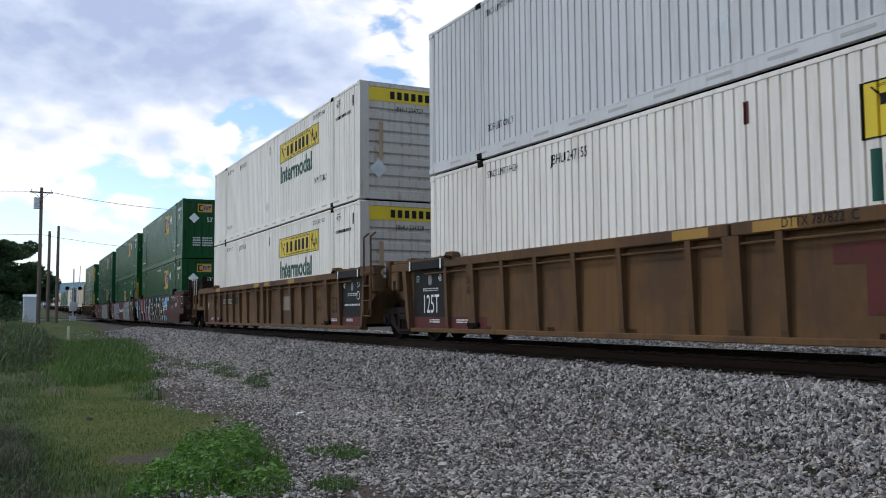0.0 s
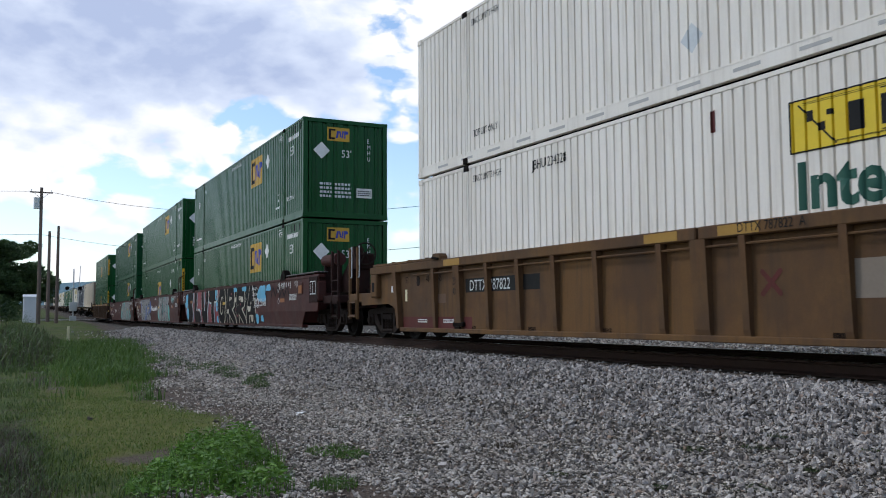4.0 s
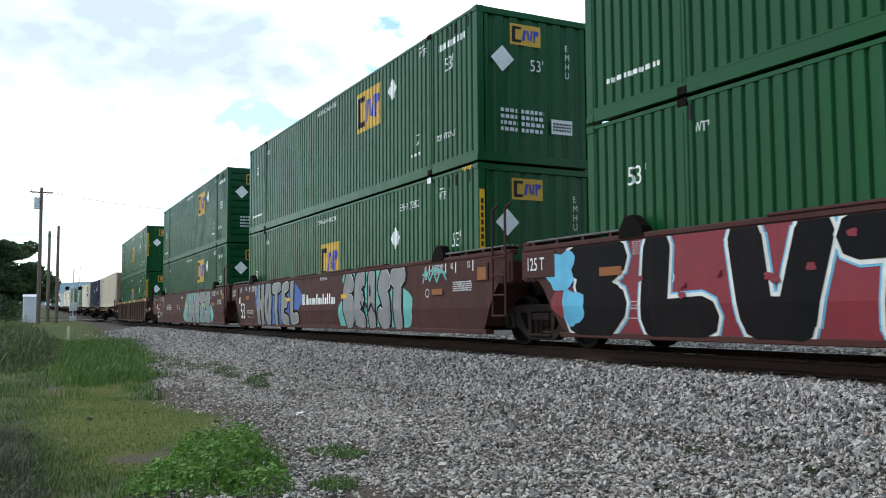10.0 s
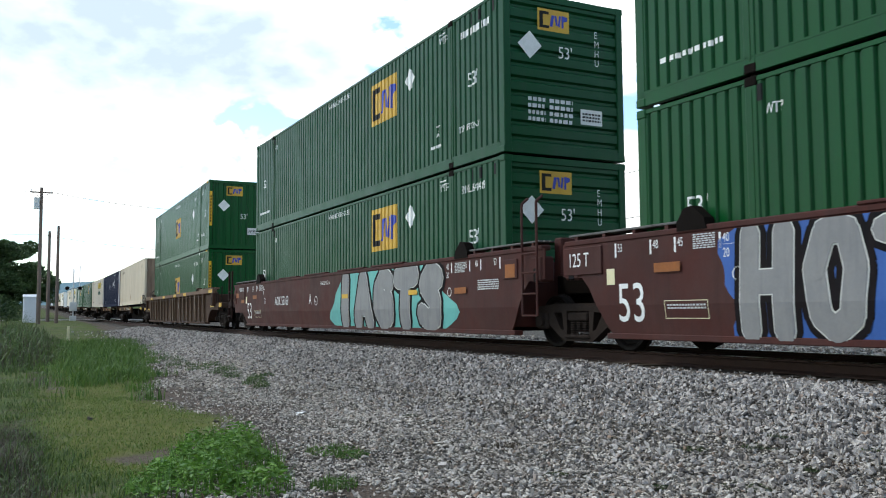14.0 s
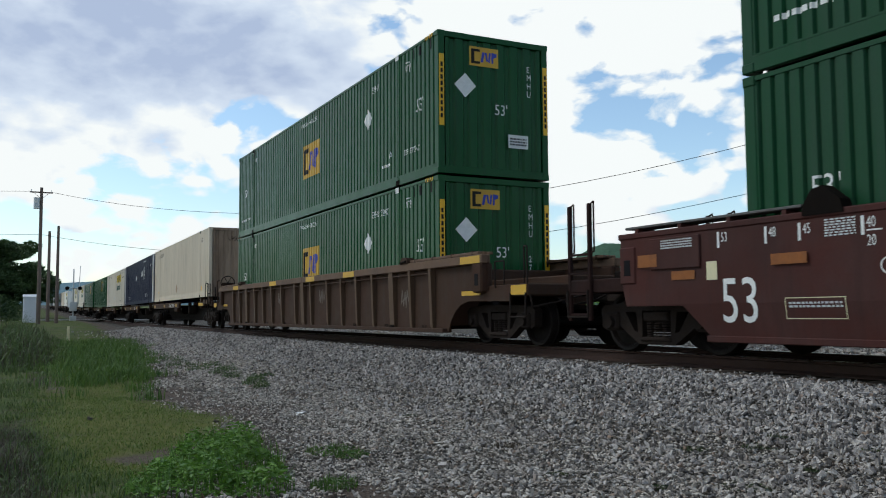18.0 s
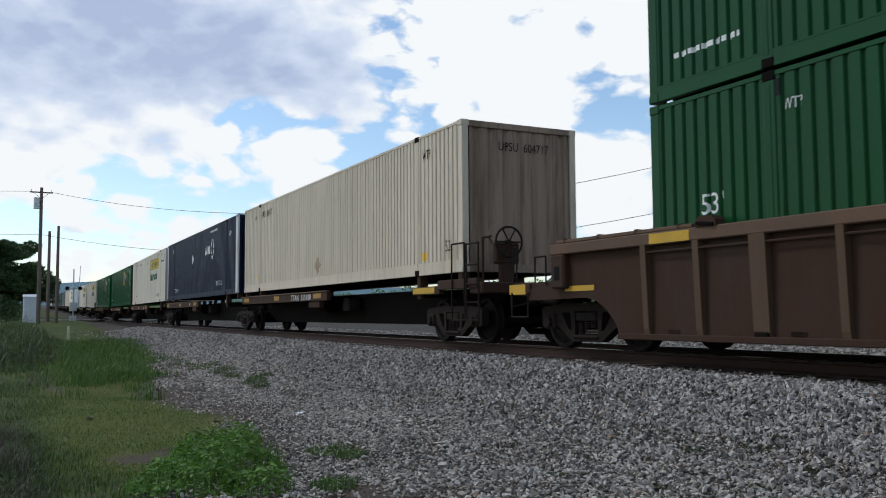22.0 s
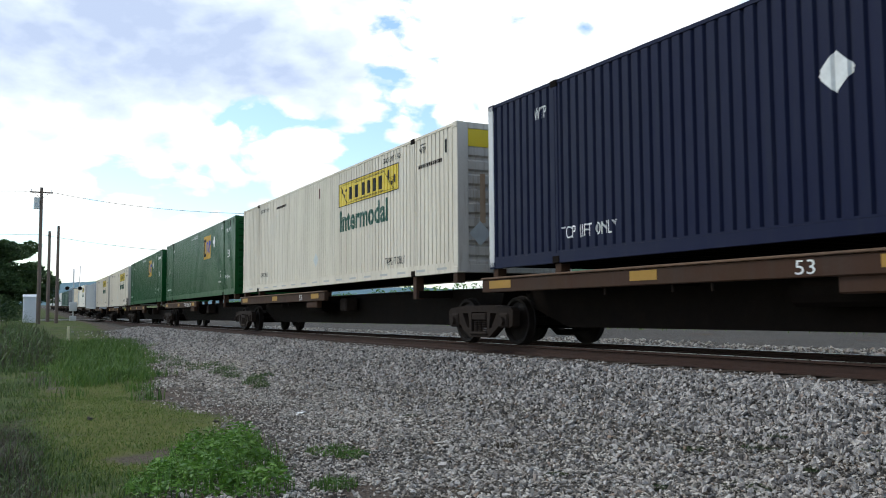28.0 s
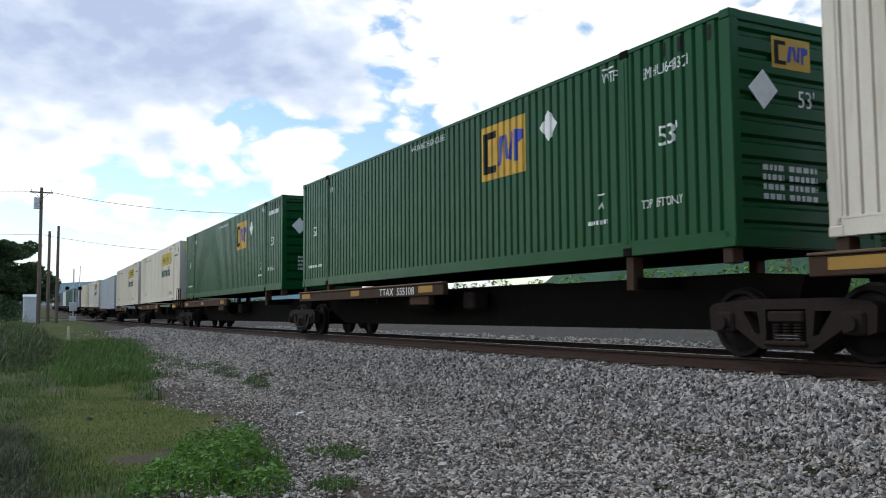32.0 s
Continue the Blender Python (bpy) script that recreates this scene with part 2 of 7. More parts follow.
M_CHORD = surface("faded_tan_chord_paint", (0.13, 0.075, 0.045), 0.7, dirt=(0.07, 0.045, 0.032), dirt_amt=0.7, scale=1.2, fine_amt=0.2, bump=0.1)
M_DARK = surface("grimy_black_steel", (0.008, 0.006, 0.005), 0.85, spec=0.06, dirt=(0.016, 0.010, 0.007), dirt_amt=0.5, scale=3, fine_amt=0.2, bump=0.3)
M_TRUCK = surface("grimy_cast_steel", (0.021, 0.0145, 0.0115), 0.85, spec=0.12, dirt=(0.025, 0.02, 0.017), dirt_amt=0.6, scale=5, fine_amt=0.2, bump=0.3)
M_WHEEL = surface("wheel_steel", (0.009, 0.0065, 0.0055), 0.7, 0.0, spec=0.12, dirt=(0.02, 0.015, 0.012), dirt_amt=0.6, scale=6, fine_amt=0.2)
M_TREAD = surface("polished_steel", (0.42, 0.40, 0.38), 0.28, 1.0, dirt_amt=0.2, scale=5)
M_RAIL = surface("rusty_rail", (0.040, 0.020, 0.014), 0.85, 0.1, dirt=(0.03, 0.02, 0.016), dirt_amt=0.6, scale=4, fine_amt=0.3, bump=0.3)
M_TIE = surface("creosoted_timber", (0.075, 0.055, 0.04), 0.85, dirt=(0.03, 0.024, 0.02), dirt_amt=0.6, scale=4, fine_amt=0.3, bump=0.5)
M_YELLOW = surface("yellow_decal", (0.56, 0.33, 0.03), 0.5, dirt=(0.30, 0.18, 0.04), dirt_amt=0.5, scale=2, fine_amt=0.1)
M_JYEL = surface("lemon_yellow_decal", (0.66, 0.48, 0.02), 0.45, dirt=(0.4, 0.28, 0.05), dirt_amt=0.3, scale=2, fine_amt=0.08)
M_BLACKD = surface("black_decal", (0.014, 0.0145, 0.0145), 0.6, spec=0.1, dirt=(0.03, 0.026, 0.022), dirt_amt=0.35, scale=2, runs=0.3)
M_DKGREEN = surface("dark_green_decal", (0.012, 0.075, 0.05), 0.5, dirt_amt=0.2)
M_BLUED = surface("blue_decal", (0.03, 0.05, 0.35), 0.5, dirt_amt=0.2)
M_WHITED = surface("white_decal", (0.74, 0.74, 0.72), 0.5, dirt=(0.4, 0.4, 0.38), dirt_amt=0.4, scale=5, fine_amt=0.15)
M_REFL = surface("amber_reflector", (0.75, 0.42, 0.02), 0.35, dirt_amt=0.2)
M_GREYD = surface("pale_grey_placard", (0.55, 0.57, 0.57), 0.4, 0.2, dirt_amt=0.3, scale=5)
M_REDD = surface("faded_red_decal", (0.105, 0.026, 0.024), 0.65, spec=0.15, dirt=(0.05, 0.025, 0.018), dirt_amt=0.7, runs=0.4)
M_CHROME = surface("silver_spray_paint", (0.23, 0.225, 0.22), 0.55, 0.0, runs=0.6, spec=0.2, dirt=(0.15, 0.15, 0.16), dirt_amt=0.5, scale=2)
M_SKYBLUE = surface("sky_blue_spray_paint", (0.12, 0.42, 0.62), 0.55, dirt=(0.070, 0.220, 0.320), dirt_amt=0.6, scale=1.6, runs=0.35)
M_ROYAL = surface("royal_blue_spray_paint", (0.035, 0.10, 0.33), 0.55, dirt=(0.028, 0.060, 0.175), dirt_amt=0.6, scale=1.6, runs=0.35)
M_TEAL = surface("turquoise_spray_paint", (0.13, 0.40, 0.36), 0.55, dirt=(0.075, 0.210, 0.190), dirt_amt=0.6, scale=1.6, runs=0.35)
M_SPRAYW = surface("white_spray_paint", (0.66, 0.65, 0.60), 0.55, dirt=(0.340, 0.335, 0.310), dirt_amt=0.6, scale=1.6, runs=0.35)
M_SPRAYB = surface("black_spray_paint", (0.0085, 0.008, 0.009), 0.65, spec=0.06, dirt=(0.022, 0.014, 0.013), dirt_amt=0.5, scale=0.8, runs=0.4)
M_SPRAYC = surface("cream_spray_paint", (0.55, 0.50, 0.40), 0.55, dirt=(0.3, 0.26, 0.2), dirt_amt=0.6, scale=1.6, runs=0.35)
M_SPRAYR = surface("red_spray_paint", (0.20, 0.02, 0.03), 0.55, dirt=(0.110, 0.020, 0.025), dirt_amt=0.6, scale=1.6, runs=0.35)
M_POLE = surface("weathered_pole_wood", (0.16, 0.12, 0.10), 0.85, dirt=(0.07, 0.055, 0.045), dirt_amt=0.5, scale=2, streak=8, fine_amt=0.3, bump=0.4)
M_BARK = surface("bark", (0.10, 0.075, 0.055), 0.9, dirt=(0.04, 0.03, 0.025), dirt_amt=0.6, scale=4, fine_amt=0.3, bump=0.8)
M_CONC = surface("weathered_concrete", (0.42, 0.40, 0.37), 0.85, dirt=(0.24, 0.22, 0.2), dirt_amt=0.5, scale=1.5, fine_amt=0.2, bump=0.2)
M_ALU = surface("aluminium_paint", (0.52, 0.54, 0.55), 0.45, 0.3, dirt_amt=0.25)
M_LAMP = surface("red_lens", (0.12, 0.01, 0.01), 0.3, dirt_amt=0.2)
M_GREYT = surface("grey_trailer_paint", (0.40, 0.43, 0.46), 0.5, dirt=(0.25, 0.26, 0.27), dirt_amt=0.4, scale=0.6, streak=4)
M_OLDG = surface("dull_dark_green_paint", (0.03, 0.075, 0.055), 0.6, dirt=(0.05, 0.06, 0.05), dirt_amt=0.5)
M_SLATE = surface("slate_grey_paint", (0.10, 0.115, 0.135), 0.6, dirt=(0.06, 0.06, 0.06), dirt_amt=0.5)


def leafy(name, col, col2, rough=0.6, thin=0.25):
    """Leaves: two tones from leaf to leaf, a little light passing through."""
    m = bpy.data.materials.new(name)
    m.use_nodes = True
    n, l = m.node_tree.nodes, m.node_tree.links
    p = n["Principled BSDF"]
    g = n.new("ShaderNodeNewGeometry")
    x = n.new("ShaderNodeMix")
    x.data_type = "RGBA"
    l.new(g.outputs["Random Per Island"], x.inputs[0])
    x.inputs[6].default_value, x.inputs[7].default_value = (*col, 1), (*col2, 1)
    l.new(x.outputs[2], p.inputs["Base Color"])
    p.inputs["Roughness"].default_value = rough
    tr = n.new("ShaderNodeBsdfTranslucent")
    l.new(x.outputs[2], tr.inputs[0])
    mx = n.new("ShaderNodeMixShader")
    mx.inputs[0].default_value = thin
    l.new(p.outputs[0], mx.inputs[1])
    l.new(tr.outputs[0], mx.inputs[2])
    l.new(mx.outputs[0], n["Material Output"].inputs[0])
    return m


M_LEAF = leafy("tree_leaves", (0.028, 0.062, 0.018), (0.075, 0.125, 0.038))
M_LEAF2 = leafy("lighter_tree_leaves", (0.05, 0.09, 0.03), (0.11, 0.17, 0.06))
M_GRASS = leafy("grass_blades", (0.055, 0.11, 0.012), (0.14, 0.20, 0.03))
M_WEED = leafy("weed_leaves", (0.045, 0.125, 0.01), (0.14, 0.27, 0.03))
M_LUSH = leafy("lush_grass_blades", (0.04, 0.10, 0.012), (0.11, 0.19, 0.03))
M_HEDGE = leafy("bright_bush_leaves", (0.06, 0.15, 0.02), (0.17, 0.30, 0.05))
M_VERGE = leafy("dark_weed_blades", (0.03, 0.065, 0.014), (0.10, 0.15, 0.035))


def stony(name, dark, mid, pale, warm):
    """Crushed stone: every piece has its own grey, a few are rusty, all are dusty and grained."""
    m = bpy.data.materials.new(name)
    m.use_nodes = True
    n, l = m.node_tree.nodes, m.node_tree.links
    p = n["Principled BSDF"]
    p.inputs["Roughness"].default_value, p.inputs["Specular IOR Level"].default_value = 0.85, 0.2
    g = n.new("ShaderNodeNewGeometry").outputs["Random Per Island"]
    r = n.new("ShaderNodeValToRGB")
    els = r.color_ramp.elements
    els.new(0.3), els.new(0.72), els.new(0.9)
    for e, (at, c) in zip(els, ((0.0, dark), (0.28, mid), (0.74, pale), (0.92, pale), (1.0, warm))):
        e.position, e.color = at, (*c, 1)
    l.new(g, r.inputs[0])
    t = n.new("ShaderNodeTexNoise")
    t.inputs["Scale"].default_value, t.inputs["Detail"].default_value = 90.0, 4
    l.new(n.new("ShaderNodeTexCoord").outputs["Object"], t.inputs["Vector"])
    x = n.new("ShaderNodeMix")
    x.data_type, x.blend_type = "RGBA", "MULTIPLY"
    k = n.new("ShaderNodeMapRange")
    k.inputs["From Min"].default_value, k.inputs["From Max"].default_value = 0.35, 0.65
    l.new(t.outputs["Fac"], k.inputs["Value"])
    l.new(k.outputs[0], x.inputs[0])
    l.new(r.outputs[0], x.inputs[6])
    x.inputs[7].default_value = (0.62, 0.60, 0.58, 1)
    l.new(x.outputs[2], p.inputs["Base Color"])
    return m


M_STONE = stony("pale_stones", (0.085, 0.078, 0.073), (0.25, 0.227, 0.21), (0.55, 0.51, 0.47), (0.28, 0.20, 0.15))
M_STONE2 = stony("brown_grey_stones", (0.10, 0.088, 0.074), (0.29, 0.255, 0.22), (0.62, 0.57, 0.50), (0.30, 0.21, 0.15))
M_STONE3 = stony("oily_stones", (0.02, 0.016, 0.013), (0.045, 0.035, 0.03), (0.13, 0.11, 0.095), (0.07, 0.04, 0.03))
M_MOSS = leafy("low_moss_and_clover", (0.02, 0.035, 0.01), (0.06, 0.085, 0.025))
M_DULLW = leafy("dull_weed_leaves", (0.035, 0.07, 0.018), (0.11, 0.16, 0.05))
M_STALK = leafy("dead_brown_stalks", (0.035, 0.026, 0.018), (0.10, 0.08, 0.055))

# ---------------------------------------------------------------- building helpers
def part(name, bm, material, parent=None, label=""):
    me = bpy.data.meshes.new(name)
    bm.to_mesh(me)
    bm.free()
    me.materials.append(material)
    ob = new(name, me)
    if parent is not None:
        ob.parent = parent
    return tagged(ob, label, kind="stuff" if name in ("code", "notice") else "")


def again(ob, parent, m=None, name=None):
    """Another part on the same mesh."""
    o = new(name or ob.name.split(".")[0], ob.data)
    o.parent = parent
    if m is not None:
        o.matrix_basis = m
    if "label" in ob:
        o["label"] = ob["label"]
    return o


def box(bm, x0, x1, y0, y1, z0, z1, bevel=0.0):
    v = [bm.verts.new(p) for p in ((x0, y0, z0), (x1, y0, z0), (x1, y1, z0), (x0, y1, z0), (x0, y0, z1), (x1, y0, z1), (x1, y1, z1), (x0, y1, z1))]
    f = [bm.faces.new([v[i] for i in q]) for q in ((3, 2, 1, 0), (4, 5, 6, 7), (0, 1, 5, 4), (1, 2, 6, 5), (2, 3, 7, 6), (3, 0, 4, 7))]
    if bevel:
        es = list({e for x in f for e in x.edges})
        bmesh.ops.bevel(bm, geom=es, offset=bevel, segments=1, affect="EDGES")
    return bm


def tube(bm, a, b, r0, r1=None, seg=8, caps=True):
    """A round bar from a to b."""
    a, b = Vector(a), Vector(b)
    r1 = r0 if r1 is None else r1
    z = (b - a).normalized()
    x = z.orthogonal().normalized()
    y = z.cross(x)
    ra, rb = [], []
    for i in range(seg):
        t = 2 * math.pi * i / seg
        d = x * math.cos(t) + y * math.sin(t)
        ra.append(bm.verts.new(a + d * r0))
        rb.append(bm.verts.new(b + d * r1))
    for i in range(seg):
        j = (i + 1) % seg
        bm.faces.new((ra[i], ra[j], rb[j], rb[i]))
    if caps:
        bm.faces.new(ra[::-1])
        bm.faces.new(rb)
    return bm


def pipe(bm, pts, r, seg=6):
    for a, b in zip(pts, pts[1:]):
        tube(bm, a, b, r, seg=seg)
    return bm


def slab(bm, poly, y0, y1, holes=()):
    """A plate: a polygon of (x, z) between y0 and y1."""
    f = [bm.verts.new((x, y0, z)) for x, z in poly]
    b = [bm.verts.new((x, y1, z)) for x, z in poly]
    n = len(poly)
    for i in range(n):
        j = (i + 1) % n
        bm.faces.new((f[i], f[j], b[j], b[i]))
    bm.faces.new(f[::-1])
    bm.faces.new(b)
    return bm


def B():
    return bmesh.new()


def done(bm):
    bmesh.ops.recalc_face_normals(bm, faces=bm.faces)
    return bm


def letters(txt, height, sx=1.0, bold=0.0):
    """A flat bmesh of words in the built-in font, lying in x-z with its left foot at 0, 0, facing -y."""
    cu = bpy.data.curves.new("words", "FONT")
    cu.body, cu.size, cu.offset = txt, 1.0, bold
    cu.fill_mode = "FRONT"
    cu.resolution_u = 3
    ob = bpy.data.objects.new("words", cu)
    me = bpy.data.meshes.new_from_object(ob)
    bm = B()
    bm.from_mesh(me)
    bpy.data.objects.remove(ob)
    bpy.data.curves.remove(cu)
    bpy.data.meshes.remove(me)
    k = height / 0.70
    for v in bm.verts:
        v.co = Vector((v.co.x * k * sx, 0.0, v.co.y * k))
    return bm
M_SLOT = surface("shadowed_slot_paint", (0.42, 0.41, 0.39), 0.6, dirt_amt=0.3)
M_RUSTST = surface("rust_streaked_paint", (0.42, 0.30, 0.2), 0.7, dirt=(0.2, 0.09, 0.04), dirt_amt=0.8, scale=4, streak=6)
M_ALUW = surface("white_cabinet_paint", (0.62, 0.64, 0.68), 0.5, dirt_amt=0.25)
M_MARK = surface("pale_plastic", (0.66, 0.60, 0.38), 0.5, dirt_amt=0.2)
M_HILL = surface("far_hazy_woods", (0.16, 0.24, 0.27), 0.95, dirt=(0.12, 0.19, 0.22), dirt_amt=0.6, scale=0.02, fine=0.15, fine_amt=0.2, spec=0.0)
M_HILL2 = surface("far_woods", (0.075, 0.13, 0.085), 0.95, dirt=(0.05, 0.09, 0.06), dirt_amt=0.7, scale=0.03, fine=0.2, fine_amt=0.35, spec=0.0)
M_AMBERD = surface("faded_amber_decal", (0.25, 0.085, 0.018), 0.6, dirt=(0.12, 0.04, 0.02), dirt_amt=0.6, scale=5)
# end gear: dark copy of the oxide paint, grime and deep shade in its colour
M_GEAR_SHADE = surface("oily_red_brown_gear", (0.026, 0.012, 0.010), 0.8, spec=0.1, dirt=(0.012, 0.008, 0.007), dirt_amt=0.8, scale=3, fine_amt=0.2, bump=0.3)
M_CHORD2 = surface("pale_overpaint", (0.22, 0.18, 0.14), 0.7, dirt_amt=0.4)
M_CHALK = surface("faint_chalk", (0.15, 0.125, 0.105), 0.9, dirt_amt=0.4)
# white container ends: dirt runs, with the end walls' shade put into the base
M_SOILED_SHADE = surface("soiled_white_paint", (0.50, 0.46, 0.41), 0.55, runs=0.7, dirt=(0.24, 0.18, 0.13), dirt_amt=0.6, scale=0.9, streak=4, fine_amt=0.12)
M_GRATE = surface("dull_galvanised_grating", (0.11, 0.105, 0.10), 0.6, 0.3, dirt=(0.04, 0.032, 0.028), dirt_amt=0.7, scale=4)
M_OCHRE2 = surface("brighter_ochre_patch", (0.34, 0.19, 0.035), 0.6, dirt_amt=0.4)
# ---------------------------------------------------------------- ground and track
def smooth(a, b, x):
    t = np.clip((x - a) / (b - a), 0, 1)
    return t * t * (3 - 2 * t)


def off_np(x):
    xm = np.minimum(x, 0)
    return np.where(xm > X_BEND, BEND / 2 * xm * xm, BEND / 2 * X_BEND ** 2 + BEND * X_BEND * (xm - X_BEND))


def verge(x):
    """Where the gravel ends and the grass begins."""
    far = np.minimum(2.33 + 0.145 * (-11 - x), YC + off_np(x) - 3.4)
    near = np.interp(x, (-24, -19, -16, -13.6, -12, -10.4, -8.9, -7, -5, 5), (4.2, 3.3, 2.65, 2.75, 3.15, 2.55, 1.85, 1.2, 0.6, -2.4))
    return np.where(x < -24, far, near)


def bare(x, y):
    """How bare and brown the trodden soil lies: 1 where no stone covers it."""
    out = 1.05 * np.exp(-((y - verge(x) - 0.3) / 0.75) ** 2) * (1 - smooth(-10.0, -7.5, x)) * (0.75 + 0.35 * np.sin(x * 1.3) * np.sin(x * 0.47 + y * 2))
    for cx, cy, rx_, ry_, k in ((-15.2, 3.3, 2.6, 0.7, 0.75), (-14.6, 5.0, 1.1, 0.4, 0.7), (-6.3, 2.75, 0.8, 0.35, 0.95), (-9.3, 1.62, 0.4, 0.55, 1.0), (-21, 1.35, 5.0, 0.4, 0.9), (-7.3, 0.75, 0.5, 0.3, 0.7), (-12.6, 4.2, 1.5, 0.35, 0.35),
                                (-19.0, 5.6, 2.0, 0.4, 0.4), (-6.9, 3.8, 1.0, 0.3, 0.25), (-9.2, 5.0, 0.8, 0.3, 0.25), (-27, 5.6, 4.0, 0.5, 0.4)):
        out = np.maximum(out, k * np.exp(-((x - cx) / rx_) ** 2 - ((y - cy) / ry_) ** 2))
    return np.clip(out + 0.12 * np.sin(x * 2.7 + y * 3.3) * np.sin(y * 4.1 - x * 1.3), 0, 1)


def lawn(x, y):
    """The trampled olive lawn that runs out in a tongue over the gravel."""
    mid_ = np.interp(x, (-22, -16, -12, -10, -8.5), (2.2, 1.8, 2.0, 1.6, 1.4))
    wide = np.interp(x, (-26, -17, -12, -10, -8.3, -7.6), (0.6, 0.85, 1.1, 0.75, 0.4, 0.05))
    return np.clip(1.5 - np.abs(y - mid_) / wide, 0, 1)


def weeds_edge(x):
    """Where the tall weeds begin beside the mown grass."""
    d = np.maximum(-x, 0)
    return 0.058 * d + d * (0.014 * np.sin(x * 1.9 + 0.4) + 0.012 * np.sin(x * 0.83 + 2.0) + 0.008 * np.sin(x * 4.3))


def ground_z(x, y):
    x, y = np.asarray(x, float), np.asarray(y, float)
    v = y - YC - off_np(x)
    av = np.abs(v)
    top = RAIL - 0.23 + rise_np(x)
    base = np.where(v < 0, -0.92, -0.75) + 0.80 * (1 - smooth(-85, -30, x)) + rise_np(x)
    z = base + (top - base) * (1 - smooth(np.where(v < 0, 1.5, 14.0), np.where(v < 0, 3.3, 18.0), av))
    rough_ = 0.025 * np.sin(x * 1.7 + y * 0.8) * np.sin(y * 2.1 - x * 0.6) + 0.02 * np.sin(x * 0.7 - y * 1.1)
    z = z + rough_ * smooth(2.2, 3.6, av)
    z = z + np.where(y < 1.0, 0.12 * (1 - smooth(-2.5, 1.0, y)), 0)
    return z + np.where((v > 6), 0.035 * (np.minimum(v, 60) - 6), 0) * smooth(-200, -5, x)


def mesh_of(name, verts, faces_n, idx, material, smooth_shade=False):
    """A mesh from arrays; every face has faces_n corners."""
    me = bpy.data.meshes.new(name)
    me.vertices.add(len(verts))
    me.vertices.foreach_set("co", np.ascontiguousarray(verts, dtype=np.float32).ravel())
    idx = np.ascontiguousarray(idx, dtype=np.int32)
    me.loops.add(idx.size)
    me.loops.foreach_set("vertex_index", idx.ravel())
    me.polygons.add(len(idx))
    me.polygons.foreach_set("loop_start", np.arange(0, idx.size, faces_n, dtype=np.int32))
    me.update(calc_edges=True)
    me.materials.append(material)
    me.polygons.foreach_set("use_smooth", np.full(len(idx), smooth_shade, dtype=bool))
    return me
def axis(lo, hi, fine, far):
    out = list(np.arange(lo, hi, fine))
    a, step = lo, fine
    while a > -far:
        step *= 1.25
        a -= step
        out.insert(0, a)
    a, step = hi, fine
    while a < far:
        a += step
        step *= 1.25
        out.append(a)
    return np.array(out)


gx, gy = axis(-75, 4, 0.25, 3000), axis(-6, 18, 0.15, 3000)
X, Y = np.meshgrid(gx, gy, indexing="ij")
Z = ground_z(X, Y)
ny = len(gy)
ii, jj = np.meshgrid(np.arange(len(gx) - 1), np.arange(ny - 1), indexing="ij")
a_ = (ii * ny + jj).ravel()
quads = np.stack([a_, a_ + ny, a_ + ny + 1, a_ + 1], -1)


